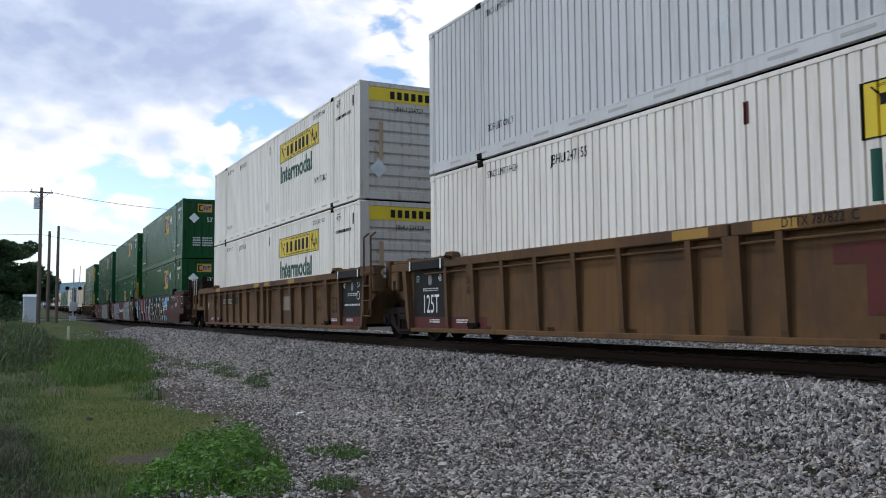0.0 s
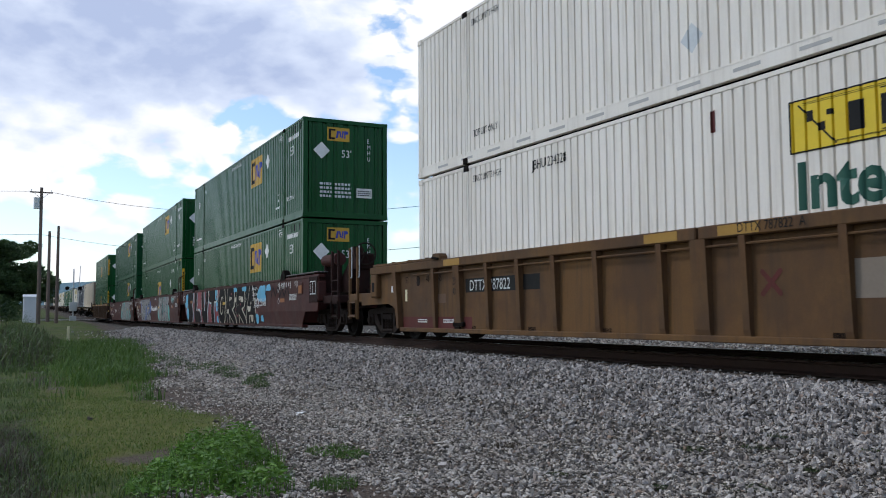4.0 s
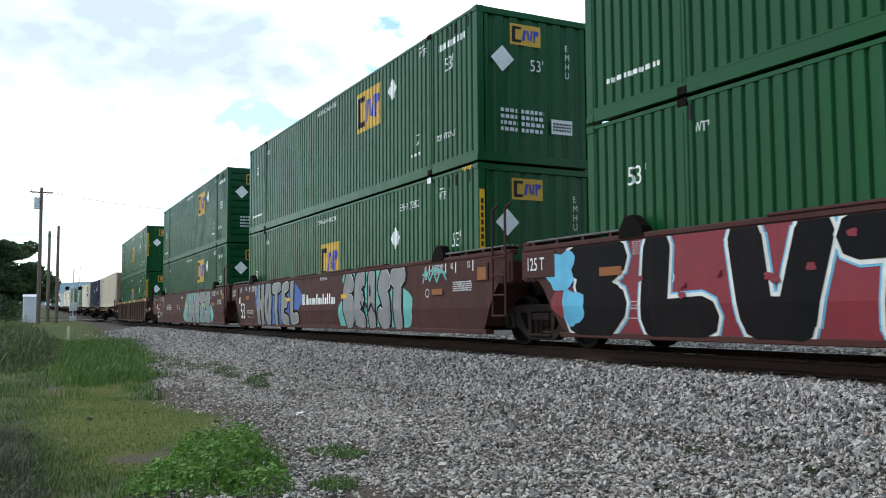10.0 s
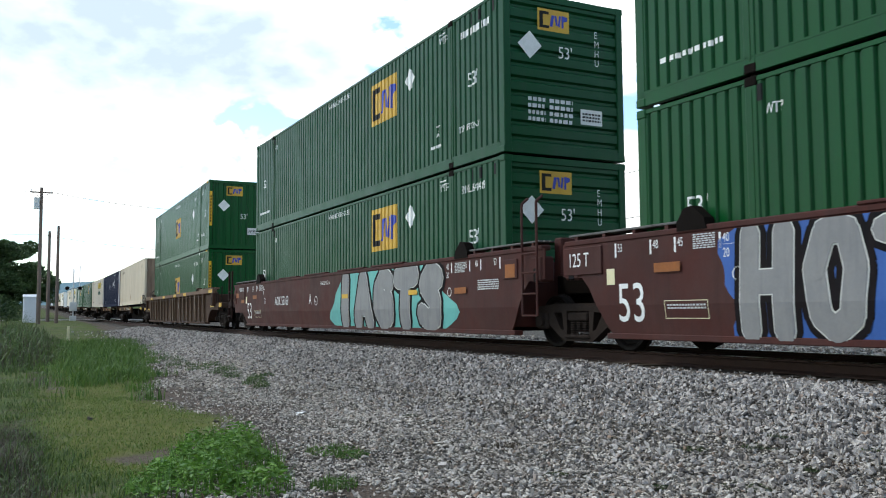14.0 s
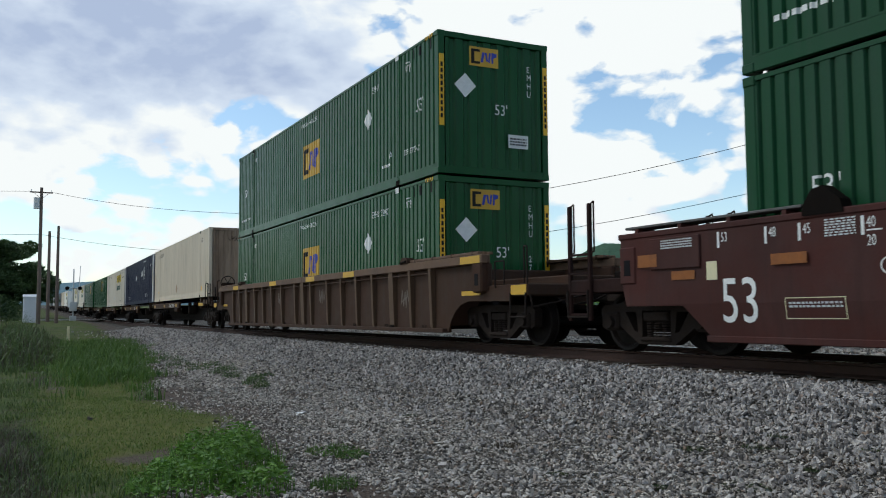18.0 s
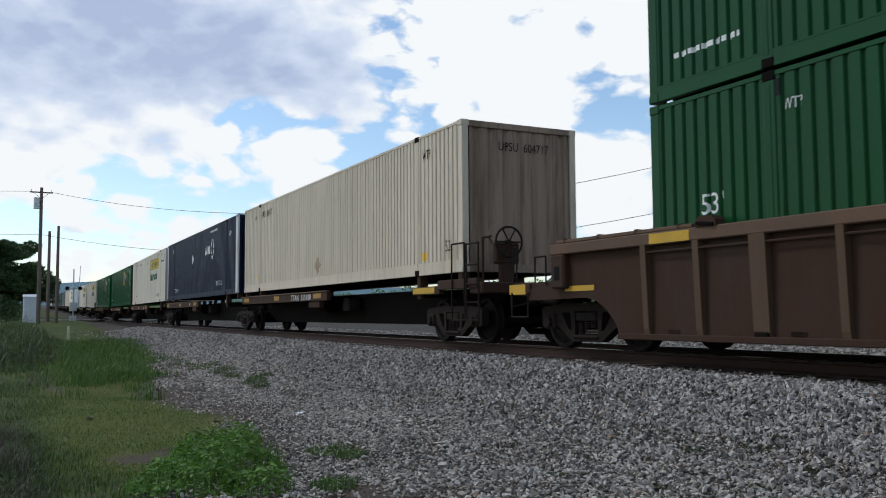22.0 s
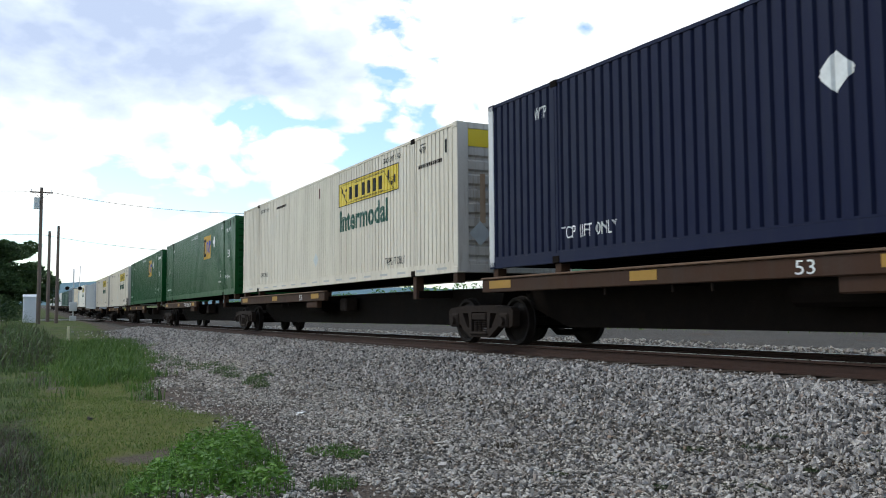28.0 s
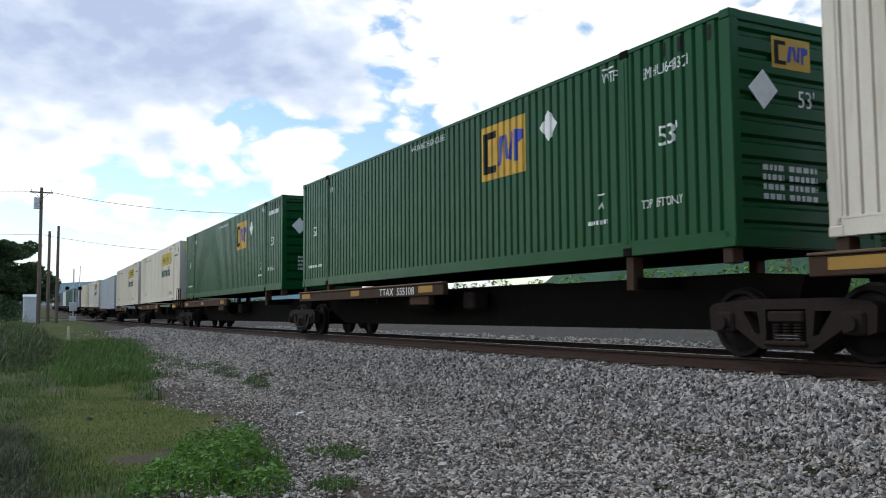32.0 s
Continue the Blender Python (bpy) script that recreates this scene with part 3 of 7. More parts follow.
def ground_material():
    m = bpy.data.materials.new("gravel_and_grass_ground")
    m.use_nodes = True
    n, l = m.node_tree.nodes, m.node_tree.links
    p = n["Principled BSDF"]
    p.inputs["Roughness"].default_value = 0.95
    p.inputs["Specular IOR Level"].default_value = 0.15
    tc = n.new("ShaderNodeTexCoord").outputs["Object"]

    def nz(sc, det=5, ro=0.6):
        t = n.new("ShaderNodeTexNoise")
        t.inputs["Scale"].default_value, t.inputs["Detail"].default_value, t.inputs["Roughness"].default_value = sc, det, ro
        l.new(tc, t.inputs["Vector"])
        return t.outputs["Fac"]

    def rmp(f, lo, hi, a=0.0, b=1.0):
        r = n.new("ShaderNodeMapRange")
        for k, v in zip(("From Min", "From Max", "To Min", "To Max"), (lo, hi, a, b)):
            r.inputs[k].default_value = v
        l.new(f, r.inputs["Value"])
        return r.outputs[0]

    def mixc(f, a, b):
        x = n.new("ShaderNodeMix")
        x.data_type = "RGBA"
        l.new(f, x.inputs[0])
        for i, v in ((6, a), (7, b)):
            if isinstance(v, tuple):
                x.inputs[i].default_value = (*v, 1)
            else:
                l.new(v, x.inputs[i])
        return x.outputs[2]
    vo = n.new("ShaderNodeTexVoronoi")
    vo.inputs["Scale"].default_value = 36.0
    l.new(tc, vo.inputs["Vector"])
    pebble = rmp(vo.outputs["Distance"], 0.0, 0.7)
    rnd = n.new("ShaderNodeSeparateColor")
    l.new(vo.outputs["Color"], rnd.inputs[0])
    stone = mixc(rnd.outputs[0], (0.08, 0.072, 0.062), (0.26, 0.235, 0.205))
    stone = mixc(pebble, stone, (0.045, 0.04, 0.034))
    soil = mixc(rmp(nz(30), 0.35, 0.65), (0.05, 0.037, 0.028), (0.125, 0.098, 0.078))
    naked = n.new("ShaderNodeAttribute")
    naked.attribute_name = "bare"
    worn = n.new("ShaderNodeMath")
    worn.operation = "ADD"
    l.new(naked.outputs["Fac"], worn.inputs[0])
    l.new(rmp(nz(2.5), 0.3, 0.7, -0.3, 0.3), worn.inputs[1])
    gravel = mixc(rmp(worn.outputs[0], 0.2, 0.7), stone, soil)
    turf = mixc(rmp(nz(0.7), 0.35, 0.65), (0.045, 0.075, 0.014), (0.095, 0.115, 0.026))
    turf = mixc(rmp(nz(40), 0.4, 0.7, 0, 0.6), turf, (0.035, 0.04, 0.018))
    turf = mixc(rmp(nz(1.1), 0.52, 0.66, 0, 0.9), turf, (0.085, 0.066, 0.045))
    mown = n.new("ShaderNodeAttribute")
    mown.attribute_name = "lawn"
    olive = mixc(rmp(nz(3.0), 0.35, 0.65), (0.082, 0.095, 0.02), (0.125, 0.128, 0.034))
    olive = mixc(rmp(nz(60), 0.45, 0.7, 0, 0.4), olive, (0.05, 0.05, 0.02))
    patchy = n.new("ShaderNodeMath")
    patchy.operation = "ADD"
    l.new(mown.outputs["Fac"], patchy.inputs[0])
    l.new(rmp(nz(1.8), 0.3, 0.7, -0.45, 0.45), patchy.inputs[1])
    turf = mixc(rmp(patchy.outputs[0], 0.2, 0.9), turf, olive)
    turf = mixc(rmp(worn.outputs[0], 0.45, 0.85, 0, 0.95), turf, soil)
    at_ = n.new("ShaderNodeAttribute")
    at_.attribute_name = "turf"
    edge = n.new("ShaderNodeMath")
    edge.operation = "ADD"
    l.new(at_.outputs["Fac"], edge.inputs[0])
    l.new(rmp(nz(1.3), 0.3, 0.7, -0.45, 0.45), edge.inputs[1])
    rim = mixc(rmp(edge.outputs[0], 0.16, 0.34), gravel, soil)
    l.new(mixc(rmp(edge.outputs[0], 0.42, 0.6), rim, turf), p.inputs["Base Color"])
    b = n.new("ShaderNodeBump")
    b.inputs["Strength"].default_value, b.inputs["Distance"].default_value = 0.9, 0.012
    l.new(rmp(vo.outputs["Distance"], 0.0, 0.7, 1, 0), b.inputs["Height"])
    l.new(b.outputs[0], p.inputs["Normal"])
    return m


M_GROUND = ground_material()
me = mesh_of("ground", np.stack([X, Y, Z], -1).reshape(-1, 3), 4, quads, M_GROUND, True)
lat = Y - YC - off_np(X)
turf = np.clip(0.5 + (verge(X) - Y) * 0.9, 0, 1)
turf = np.maximum(turf, smooth(13.0, 17.0, lat))
turf = np.where((X > -11) & (Y < 8), np.clip(0.5 + (verge(X) - Y) * 0.9, 0, 1), turf)
at_ = me.attributes.new("turf", "FLOAT", "POINT")
at_.data.foreach_set("value", turf.ravel().astype(np.float32))
for nm, val in (("bare", bare(X, Y)), ("lawn", lawn(X, Y))):
    at_ = me.attributes.new(nm, "FLOAT", "POINT")
    at_.data.foreach_set("value", val.ravel().astype(np.float32))
ground = tagged(new("ground", me), "grey gravel ground with a grass verge", "ground", kind="structure")


# rails, each one long bar, and the ties they lie on
def rail_path(v, z0):
    xs = np.concatenate([np.arange(14, -60, -2.0), np.arange(-60, -620, -12.0)])
    return [(x, YC + off(x)[0] + v, RAIL + rise(x)[0] + z0) for x in xs]


def rail_bar(v, name, label):
    prof = [(-0.075, -0.170), (0.075, -0.170), (0.075, -0.158), (0.012, -0.130), (0.009, -0.045), (0.036, -0.034), (0.036, -0.006), (0.028, 0.0), (-0.028, 0.0), (-0.036, -0.006),
            (-0.036, -0.034), (-0.009, -0.045), (-0.012, -0.130), (-0.075, -0.158)]
    pts = rail_path(v, 0.0)
    k = len(prof)
    vs = np.array([(x, y + py, z + pz) for x, y, z in pts for py, pz in prof])
    idx = [(i * k + j, i * k + (j + 1) % k, (i + 1) * k + (j + 1) % k, (i + 1) * k + j) for i in range(len(pts) - 1) for j in range(k)]
    me = mesh_of(name, vs, 4, np.array(idx), M_RAIL)
    me.materials.append(M_TREAD)
    top = np.zeros(len(idx), dtype=np.int32)
    top[[n for n in range(len(idx)) if n % k in (6, 7, 8)]] = 1
    me.polygons.foreach_set("material_index", top)
    return tagged(new(name, me), label, "rail", kind="structure")


rail_bar(-0.753, "rail_near", "rusty steel rail with a worn bright top")
rail_bar(0.753, "rail_far", "rusty steel rail with a worn bright top")
tie_mesh = None
for i in range(150):
    x = 3 - i * 0.52
    d, k = off(x)
    if tie_mesh is None:
        bm = box(B(), -0.115, 0.115, -1.3, 1.3, -0.30, -0.115, 0.012)
        t_ = part("tie", bm, M_TIE)
        tie_mesh = t_.data
    else:
        t_ = new("tie", tie_mesh)
    t_.matrix_basis = Matrix.Translation((x, YC + d, RAIL + rise(x)[0] - 0.055)) @ Matrix.Rotation(math.atan(k), 4, "Z")
    tagged(t_, "dark creosoted timber tie bedded in ballast", "railway tie", "ties under the rails")


# ---------------------------------------------------------------- loose stones
def shard():
    """A blunt block, the blank of a crushed stone."""
    v = np.array([(a, b, c) for c in (-0.62, 0.62) for a, b in ((-0.62, -0.62), (0.62, -0.62), (0.62, 0.62), (-0.62, 0.62))])
    f = np.array([(0, 2, 1), (0, 3, 2), (4, 5, 6), (4, 6, 7), (0, 1, 5), (0, 5, 4), (1, 2, 6), (1, 6, 5), (2, 3, 7), (2, 7, 6), (3, 0, 4), (3, 4, 7)])
    return v, f


def flake():
    """A thin six-cornered chip, the blank of fine gravel."""
    v = np.array([(0.95, 0, 0), (0, 0.95, 0), (-0.95, 0, 0), (0, -0.95, 0), (0, 0, 0.8), (0, 0, -0.8)])
    f = np.array([(0, 1, 4), (1, 2, 4), (2, 3, 4), (3, 0, 4), (1, 0, 5), (2, 1, 5), (3, 2, 5), (0, 3, 5)])
    return v, f


def turns(n, rg):
    """n random rotations as matrices."""
    q = rg.normal(size=(n, 4))
    q /= np.linalg.norm(q, axis=1)[:, None]
    w, x, y, z = q.T
    return np.stack([1 - 2 * (y * y + z * z), 2 * (x * y - z * w), 2 * (x * z + y * w), 2 * (x * y + z * w), 1 - 2 * (x * x + z * z), 2 * (y * z - x * w),
                     2 * (x * z - y * w), 2 * (y * z + x * w), 1 - 2 * (x * x + y * y)], -1).reshape(n, 3, 3)


def stones(name, label, x, y, size, rg, material, sink=0.25, blank=None, squat=0.75, heap_up=0.0, tilt=0.6):
    """Crushed stones strewn on the ground: long flat chips at all turns, tilted at random."""
    n = len(x)
    v, f = blank or shard()
    k = len(v)
    kinds = np.stack([(v + rg.uniform(-0.30, 0.30, size=(k, 3))) * (rg.uniform(0.95, 1.6), rg.uniform(0.6, 1.0), rg.uniform(0.35, 0.75)) for _ in range(40)])
    vv = kinds[rg.integers(0, 40, n)] * size[:, None, None]
    a = rg.uniform(0, 2 * np.pi, n)
    ca, sa = np.cos(a), np.sin(a)
    for i_, j_ in ((1, 2), (0, 2)):
        b = rg.normal(0, tilt, n)
        cb, sb = np.cos(b)[:, None], np.sin(b)[:, None]
        p, q = vv[:, :, i_].copy(), vv[:, :, j_].copy()
        vv[:, :, i_], vv[:, :, j_] = p * cb - q * sb, p * sb + q * cb
    p, q = vv[:, :, 0].copy(), vv[:, :, 1].copy()
    vv[:, :, 0], vv[:, :, 1] = p * ca[:, None] - q * sa[:, None], p * sa[:, None] + q * ca[:, None]
    base = np.stack([x, y, ground_z(x, y) + size * (0.5 - sink) * squat / 0.75 + rg.uniform(0, heap_up, n)], -1)
    vv = vv + base[:, None, :]
    idx = (f[None] + (np.arange(n) * k)[:, None, None]).reshape(-1, 3)
    me = mesh_of(name, vv.reshape(-1, 3), 3, idx, material)
    return tagged(new(name, me), label, "gravel", kind="stuff")


rg = np.random.default_rng(5)


def scatter(n, x0, x1, bias=1.0):
    """Places along the track, denser towards x1, which lies by the camera."""
    u = rg.uniform(0, 1, n) ** bias
    return x1 + (x0 - x1) * u


# ballast shoulder: coarse pale stones
n = 74000
x = scatter(n, -58, -3.5, 1.6)
v = -np.where(rg.uniform(0, 1, n) < 0.86, rg.uniform(1.0, 2.7, n), 2.5 + rg.exponential(0.5 + 0.7 * smooth(-10, -5, x), n))
y = YC + off_np(x) + v
sz = (0.015 + 0.022 * rg.uniform(0, 1, n) ** 1.6) * (1 + 0.8 * (1 - smooth(-50, -12, x)))
stones("ballast_stones", "coarse pale grey crushed stone along the track", x, y, sz, rg, M_STONE, 0.25, None, 0.8, 0.035, 0.8)
# dark oily stones under the rail and between the rails
n = 9000
x = scatter(n, -45, -3.5, 1.5)
v = np.where(rg.uniform(0, 1, n) < 0.5, rg.uniform(-1.12, -0.86, n), rg.uniform(-0.66, 0.66, n))
stones("oily_stones", "oil-darkened stones at the foot of the rails", x, YC + off_np(x) + v, rg.uniform(0.02, 0.04, n), rg, M_STONE3, 0.25, flake())
# beyond the rails
n = 11000
x = scatter(n, -58, -4, 1.6)
v = rg.uniform(0.9, 6.5, n)
stones("track_bed_stones", "grimy grey stones behind the rails", x, YC + off_np(x) + v, rg.uniform(0.03, 0.06, n), rg, M_STONE2, 0.3)
# trodden gravel down to the grass: two sizes
for n, a, b, power, name, label in ((64000, 0.013, 0.019, 1.6, "coarse_gravel", "scattered brown-grey gravel"), (62000, 0.008, 0.010, 1.2, "fine_gravel", "fine trodden brown-grey gravel")):
    x = scatter(n, -40, -3.7, 1.75)
    lo, hi = verge(x) - 0.2, YC + off_np(x) - 2.35
    u = rg.uniform(0, 1, n)
    y = lo + (hi - lo) * u
    keep = (rg.uniform(0, 1, n) > bare(x, y) * 1.05 - 0.08) & (rg.uniform(0, 1, n) < smooth(-0.3, 0.5, y - verge(x)) + 0.06)
    x, y = x[keep], y[keep]
    sz = (a + b * rg.uniform(0, 1, len(x)) ** power) * (1 + 0.9 * (1 - smooth(-36, -10, x)))
    stones(name, label, x, y, sz, rg, M_STONE2, 0.1, flake(), 0.6, 0.01, 0.45)


# ---------------------------------------------------------------- grass and weeds
def leaves(n, centre, spread, size, rg, flat=0.5):
    """Pointed leaves about a place: vertices and triangles."""
    c = rg.normal(size=(n, 3))
    c /= np.linalg.norm(c, axis=1)[:, None]
    c = c * (rg.uniform(0.35, 1, n) ** 0.5)[:, None] * np.array(spread) + np.array(centre)
    m = turns(n, rg)
    s = size * rg.uniform(0.6, 1.3, n)
    quad = np.array([(-0.5, 0, 0), (0, -0.22, 0.05), (0.5, 0, 0), (0, 0.22, 0.05)])
    vs = np.einsum("nij,kj->nki", m, quad) * s[:, None, None]
    vs[:, :, 2] *= flat
    vs = vs + c[:, None, :]
    idx = (np.array([(0, 1, 2), (0, 2, 3)])[None] + (np.arange(n) * 4)[:, None, None]).reshape(-1, 3)
    return vs.reshape(-1, 3), idx


def blades(name, label, x, y, h, w, rg, material, lean=0.45, category="grass", kind="stuff", z=None, parent=None):
    n = len(x)
    a = rg.uniform(0, 2 * np.pi, n)
    d = np.stack([np.cos(a), np.sin(a)], -1)
    s = np.stack([-d[:, 1], d[:, 0]], -1)
    zz = ground_z(x, y) if z is None else z
    ln = rg.uniform(0.1, 1.0, n) * lean
    lev = []
    for f, wf in ((0.0, 1.0), (0.45, 0.85), (0.8, 0.5)):
        cx = np.stack([x, y], -1) + d * (ln * h * f * f)[:, None]
        for sg in (-1, 1):
            lev.append(np.concatenate([cx + s * (sg * w * wf / 2)[:, None], (zz + h * f * (1 - 0.25 * ln * f))[:, None]], -1))
    tip = np.stack([x, y], -1) + d * (ln * h)[:, None]
    lev.append(np.concatenate([tip, (zz + h * (1 - 0.3 * ln))[:, None]], -1))
    vs = np.stack(lev, 1).reshape(-1, 3)
    tri = np.array([(0, 1, 3), (0, 3, 2), (2, 3, 5), (2, 5, 4), (4, 5, 6)])
    idx = (tri[None] + (np.arange(n) * 7)[:, None, None]).reshape(-1, 3)
    me = mesh_of(name, vs, 3, idx, material)
    ob = new(name, me)
    if parent is not None:
        ob.parent = parent
        return tagged(ob, "", kind="stuff")
    return tagged(ob, label, category, kind=kind)


# the trampled lawn
n = 60000
x = scatter(n, -34, -6.0, 1.7)
y = weeds_edge(x) - 0.3 + (verge(x) + 0.1 - weeds_edge(x) + 0.3) * rg.uniform(0, 1, n)
keep = rg.uniform(0, 1, n) < 0.25 + 0.75 * lawn(x, y)
keep &= rg.uniform(0, 1, n) > 1.3 * bare(x, y) - 0.2
x, y = x[keep], y[keep]
blades("mown_grass", "short trampled olive-green grass", x, y, rg.uniform(0.012, 0.035, len(x)) * (1 + 0.6 * (1 - lawn(x, y))), rg.uniform(0.004, 0.009, len(x)), rg, M_GRASS, 1.0)
# greener, longer grass between the lawn and the weeds
n = 26000
x = scatter(n, -32, -5.6, 1.5)
y = weeds_edge(x) + rg.uniform(-0.7, 1.3, n) * (0.4 + 0.05 * -x)
pat = np.sin(x * 1.3 + 2 * y) + np.sin(y * 3.1 - x * 0.7) + 0.8 * np.sin(x * 3.7)
keep = (pat > rg.uniform(-1.6, 1.4, n)) & (lawn(x, y) < rg.uniform(0.1, 0.9, n)) & (y < verge(x))
x, y = x[keep], y[keep]
n = len(x)
blades("rough_grass", "rough green grass between the lawn and the weeds", x, y, rg.uniform(0.03, 0.12, n) * (1 + 0.8 * (1 - smooth(-22, -12, x))), rg.uniform(0.005, 0.010, n), rg, M_VERGE, 0.9)
# the lush strip farther down, spilling over the gravel
n = 30000
x = -15 - 31 * rg.uniform(0, 1, n) ** 1.2
y = -x * (0.128 + 0.032 * rg.normal(size=n))
edge_ = verge(x) + 0.35 * np.sin(x * 1.1) + 0.25 * np.sin(x * 2.9 + 1)
keep = (y < edge_) & (np.sin(x * 0.9 + 0.7) + np.sin(x * 2.3 + y * 1.5) + 0.6 * np.sin(y * 4 + x) > rg.uniform(-2.4, 0.6, n) + 3.2 * smooth(-27, -15, x) - 1.2 * np.exp(-((y / -x - 0.17) / 0.02) ** 2) - 0.6)
x, y = x[keep], y[keep]
n = len(x)
blades("lush_grass", "long bright green grass along the gravel's edge", x, y, rg.uniform(0.08, 0.30, n) * (0.6 + 0.5 * np.sin(x * 1.9 + y) ** 2), rg.uniform(0.010, 0.022, n), rg, M_LUSH, 0.8)
# tall hazy weeds at the verge's far end
n = 16000
x = -27 + 3.5 * rg.normal(size=n) * (rg.uniform(0, 1, n) < 0.35) - 24 * rg.uniform(0, 1, n) ** 1.1
y = -x * (0.055 + 0.014 * rg.normal(size=n) - rg.exponential(0.035, n)) + 0.3 * np.sin(x * 0.8)
clump = 0.45 + 0.55 * np.sin(x * 1.1 + 1.3) * np.sin(y * 1.7 + x * 0.35)
hgt = (0.25 + 1.5 * rg.uniform(0, 1, n) ** 1.7) * (0.55 + 0.45 * clump) * np.clip(0.15 + (0.08 * -x - y) * 0.6, 0.15, 1.0) * (1 - 0.6 * smooth(-30, -20, x))
half = n // 2
blades("tall_weeds", "tall dark green weeds on the verge", x[:half], y[:half], hgt[:half], rg.uniform(0.010, 0.028, half), rg, M_VERGE, 0.7)
blades("dry_weeds", "dry brown stalks among the weeds", x[half:], y[half:], hgt[half:] * 0.85, rg.uniform(0.006, 0.014, n - half), rg, M_STALK, 0.6)
k = 14000
pick = rg.integers(0, n, k)
lv, li = leaves(k, (0, 0, 0), (0.001, 0.001, 0.001), 0.075, rg, 0.8)
at = np.stack([x[pick] + rg.normal(0, 0.08, k), y[pick] + rg.normal(0, 0.08, k), ground_z(x[pick], y[pick]) + hgt[pick] * rg.uniform(0.25, 0.95, k)], -1)
tagged(new("weed_foliage", mesh_of("weed_foliage", lv + np.repeat(at, 4, 0), 3, li, M_DULLW)), "small dull green leaves on the tall weeds", "weeds", kind="stuff")
# dead brown tangle at the near end, with green leaves in it
n = 15000
x = -6.0 - 6.5 * rg.uniform(0, 1, n) ** 1.3 - rg.exponential(0.6, n)
y = -x * (0.048 + 0.016 * rg.normal(size=n) - rg.exponential(0.03, n)) + 0.12 * np.sin(x * 2.2)
hgt = (0.05 + 0.27 * rg.uniform(0, 1, n) ** 2.2) * (1 - 0.6 * (1 - smooth(-14, -9, x))) * (0.6 + 0.5 * np.sin(x * 1.7 + 1) * np.sin(y * 3.3 + x)) * np.clip(0.4 + (0.08 * -x - y) * 1.2, 0.3, 1.2)
third = n // 3
blades("dead_stalks", "tangle of dead brown stalks on the verge", x[third:], y[third:], np.abs(hgt[third:]) * 1.15, rg.uniform(0.003, 0.007, n - third), rg, M_STALK, 1.0)
blades("dark_weeds", "low dark green weeds among dead stalks", x[:third], y[:third], np.abs(hgt[:third]), rg.uniform(0.006, 0.014, third), rg, M_VERGE, 1.0)
k = 5000
pick = rg.integers(0, n, k)
lv, li = leaves(k, (0, 0, 0), (0.001, 0.001, 0.001), 0.035, rg, 0.6)
at = np.stack([x[pick] + rg.normal(0, 0.03, k), y[pick] + rg.normal(0, 0.03, k), ground_z(x[pick], y[pick]) + np.abs(hgt[pick]) * rg.uniform(0.1, 0.7, k)], -1)
tagged(new("weed_foliage", mesh_of("weed_foliage", lv + np.repeat(at, 4, 0), 3, li, M_DULLW)), "small dull green leaves among dead stalks", "weeds", kind="stuff")
# bushes beyond the track
cs = [(xx + rg.uniform(-1, 1), 31 + rg.uniform(-1.5, 1.5), rg.uniform(0.5, 2.0)) for xx in np.arange(-135, 14, 0.8) if not -109 < xx < -93]
vs, ix = [], []
k = 0
for cx, cy, cz in cs:
    c, i_ = leaves(170, (cx, cy + float(off_np(np.array(cx))) * 0.6, cz), (1.4, 1.1, 1.0), 0.34, rg, 0.8)
    vs.append(c)
    ix.append(i_ + k)
    k += len(c)
tagged(new("far_bushes", mesh_of("far_bushes", np.concatenate(vs), 3, np.concatenate(ix), M_HEDGE)), "bright green bushes growing beyond the track", "bushes", kind="stuff")
# grass behind the track
n = 12000
x = rg.uniform(-75, -8, n)
y = YC + off_np(x) + rg.uniform(11, 34, n)
blades("meadow_grass", "rough grass beyond the track", x, y, rg.uniform(0.1, 0.4, n), rg.uniform(0.02, 0.05, n), rg, M_GRASS, 0.6)


def plant(name, label, x, y, w, h, n_leaf, n_blade, leaf, material=M_WEED):
    """A low plant: stems and leaves over one root."""
    z0 = float(ground_z(x, y))
    e = tagged(new(name), label, "plant", "low plants in the gravel")
    e.location = (x, y, z0)
    rr = np.random.default_rng(int(abs(x * 100)))
    if n_leaf:
        a = rr.uniform(0, 2 * np.pi, n_leaf)
        r = np.sqrt(rr.uniform(0, 1, n_leaf)) * w / 2
        px, py = r * np.cos(a), r * np.sin(a)
        top = h * (1 - 0.75 * (r / (w / 2)) ** 2) * (0.75 + 0.5 * np.sin(px * 9 + 1) * np.sin(py * 8))
        pz = top * rr.uniform(0.25, 1.0, n_leaf) ** 0.6
        v, idx = leaves(n_leaf, (0, 0, 0), (0.001, 0.001, 0.001), leaf, rr)
        v = v + np.repeat(np.stack([px, py, pz], -1), 4, 0)
        v[:, 2] = np.maximum(v[:, 2], 0.005)
        ob = new("leaves", mesh_of("leaves", v, 3, idx, material))
        ob.parent = e
    if n_blade:
        a = rr.uniform(0, 2 * np.pi, n_blade)
        r = np.sqrt(rr.uniform(0, 1, n_blade)) * w / 2
        blades("stem_mass", "", r * np.cos(a), r * np.sin(a), rr.uniform(0.4, 1.0, n_blade) * h, rr.uniform(0.005, 0.011, n_blade), rr, material, 0.7, z=np.zeros(n_blade), parent=e)
    return e


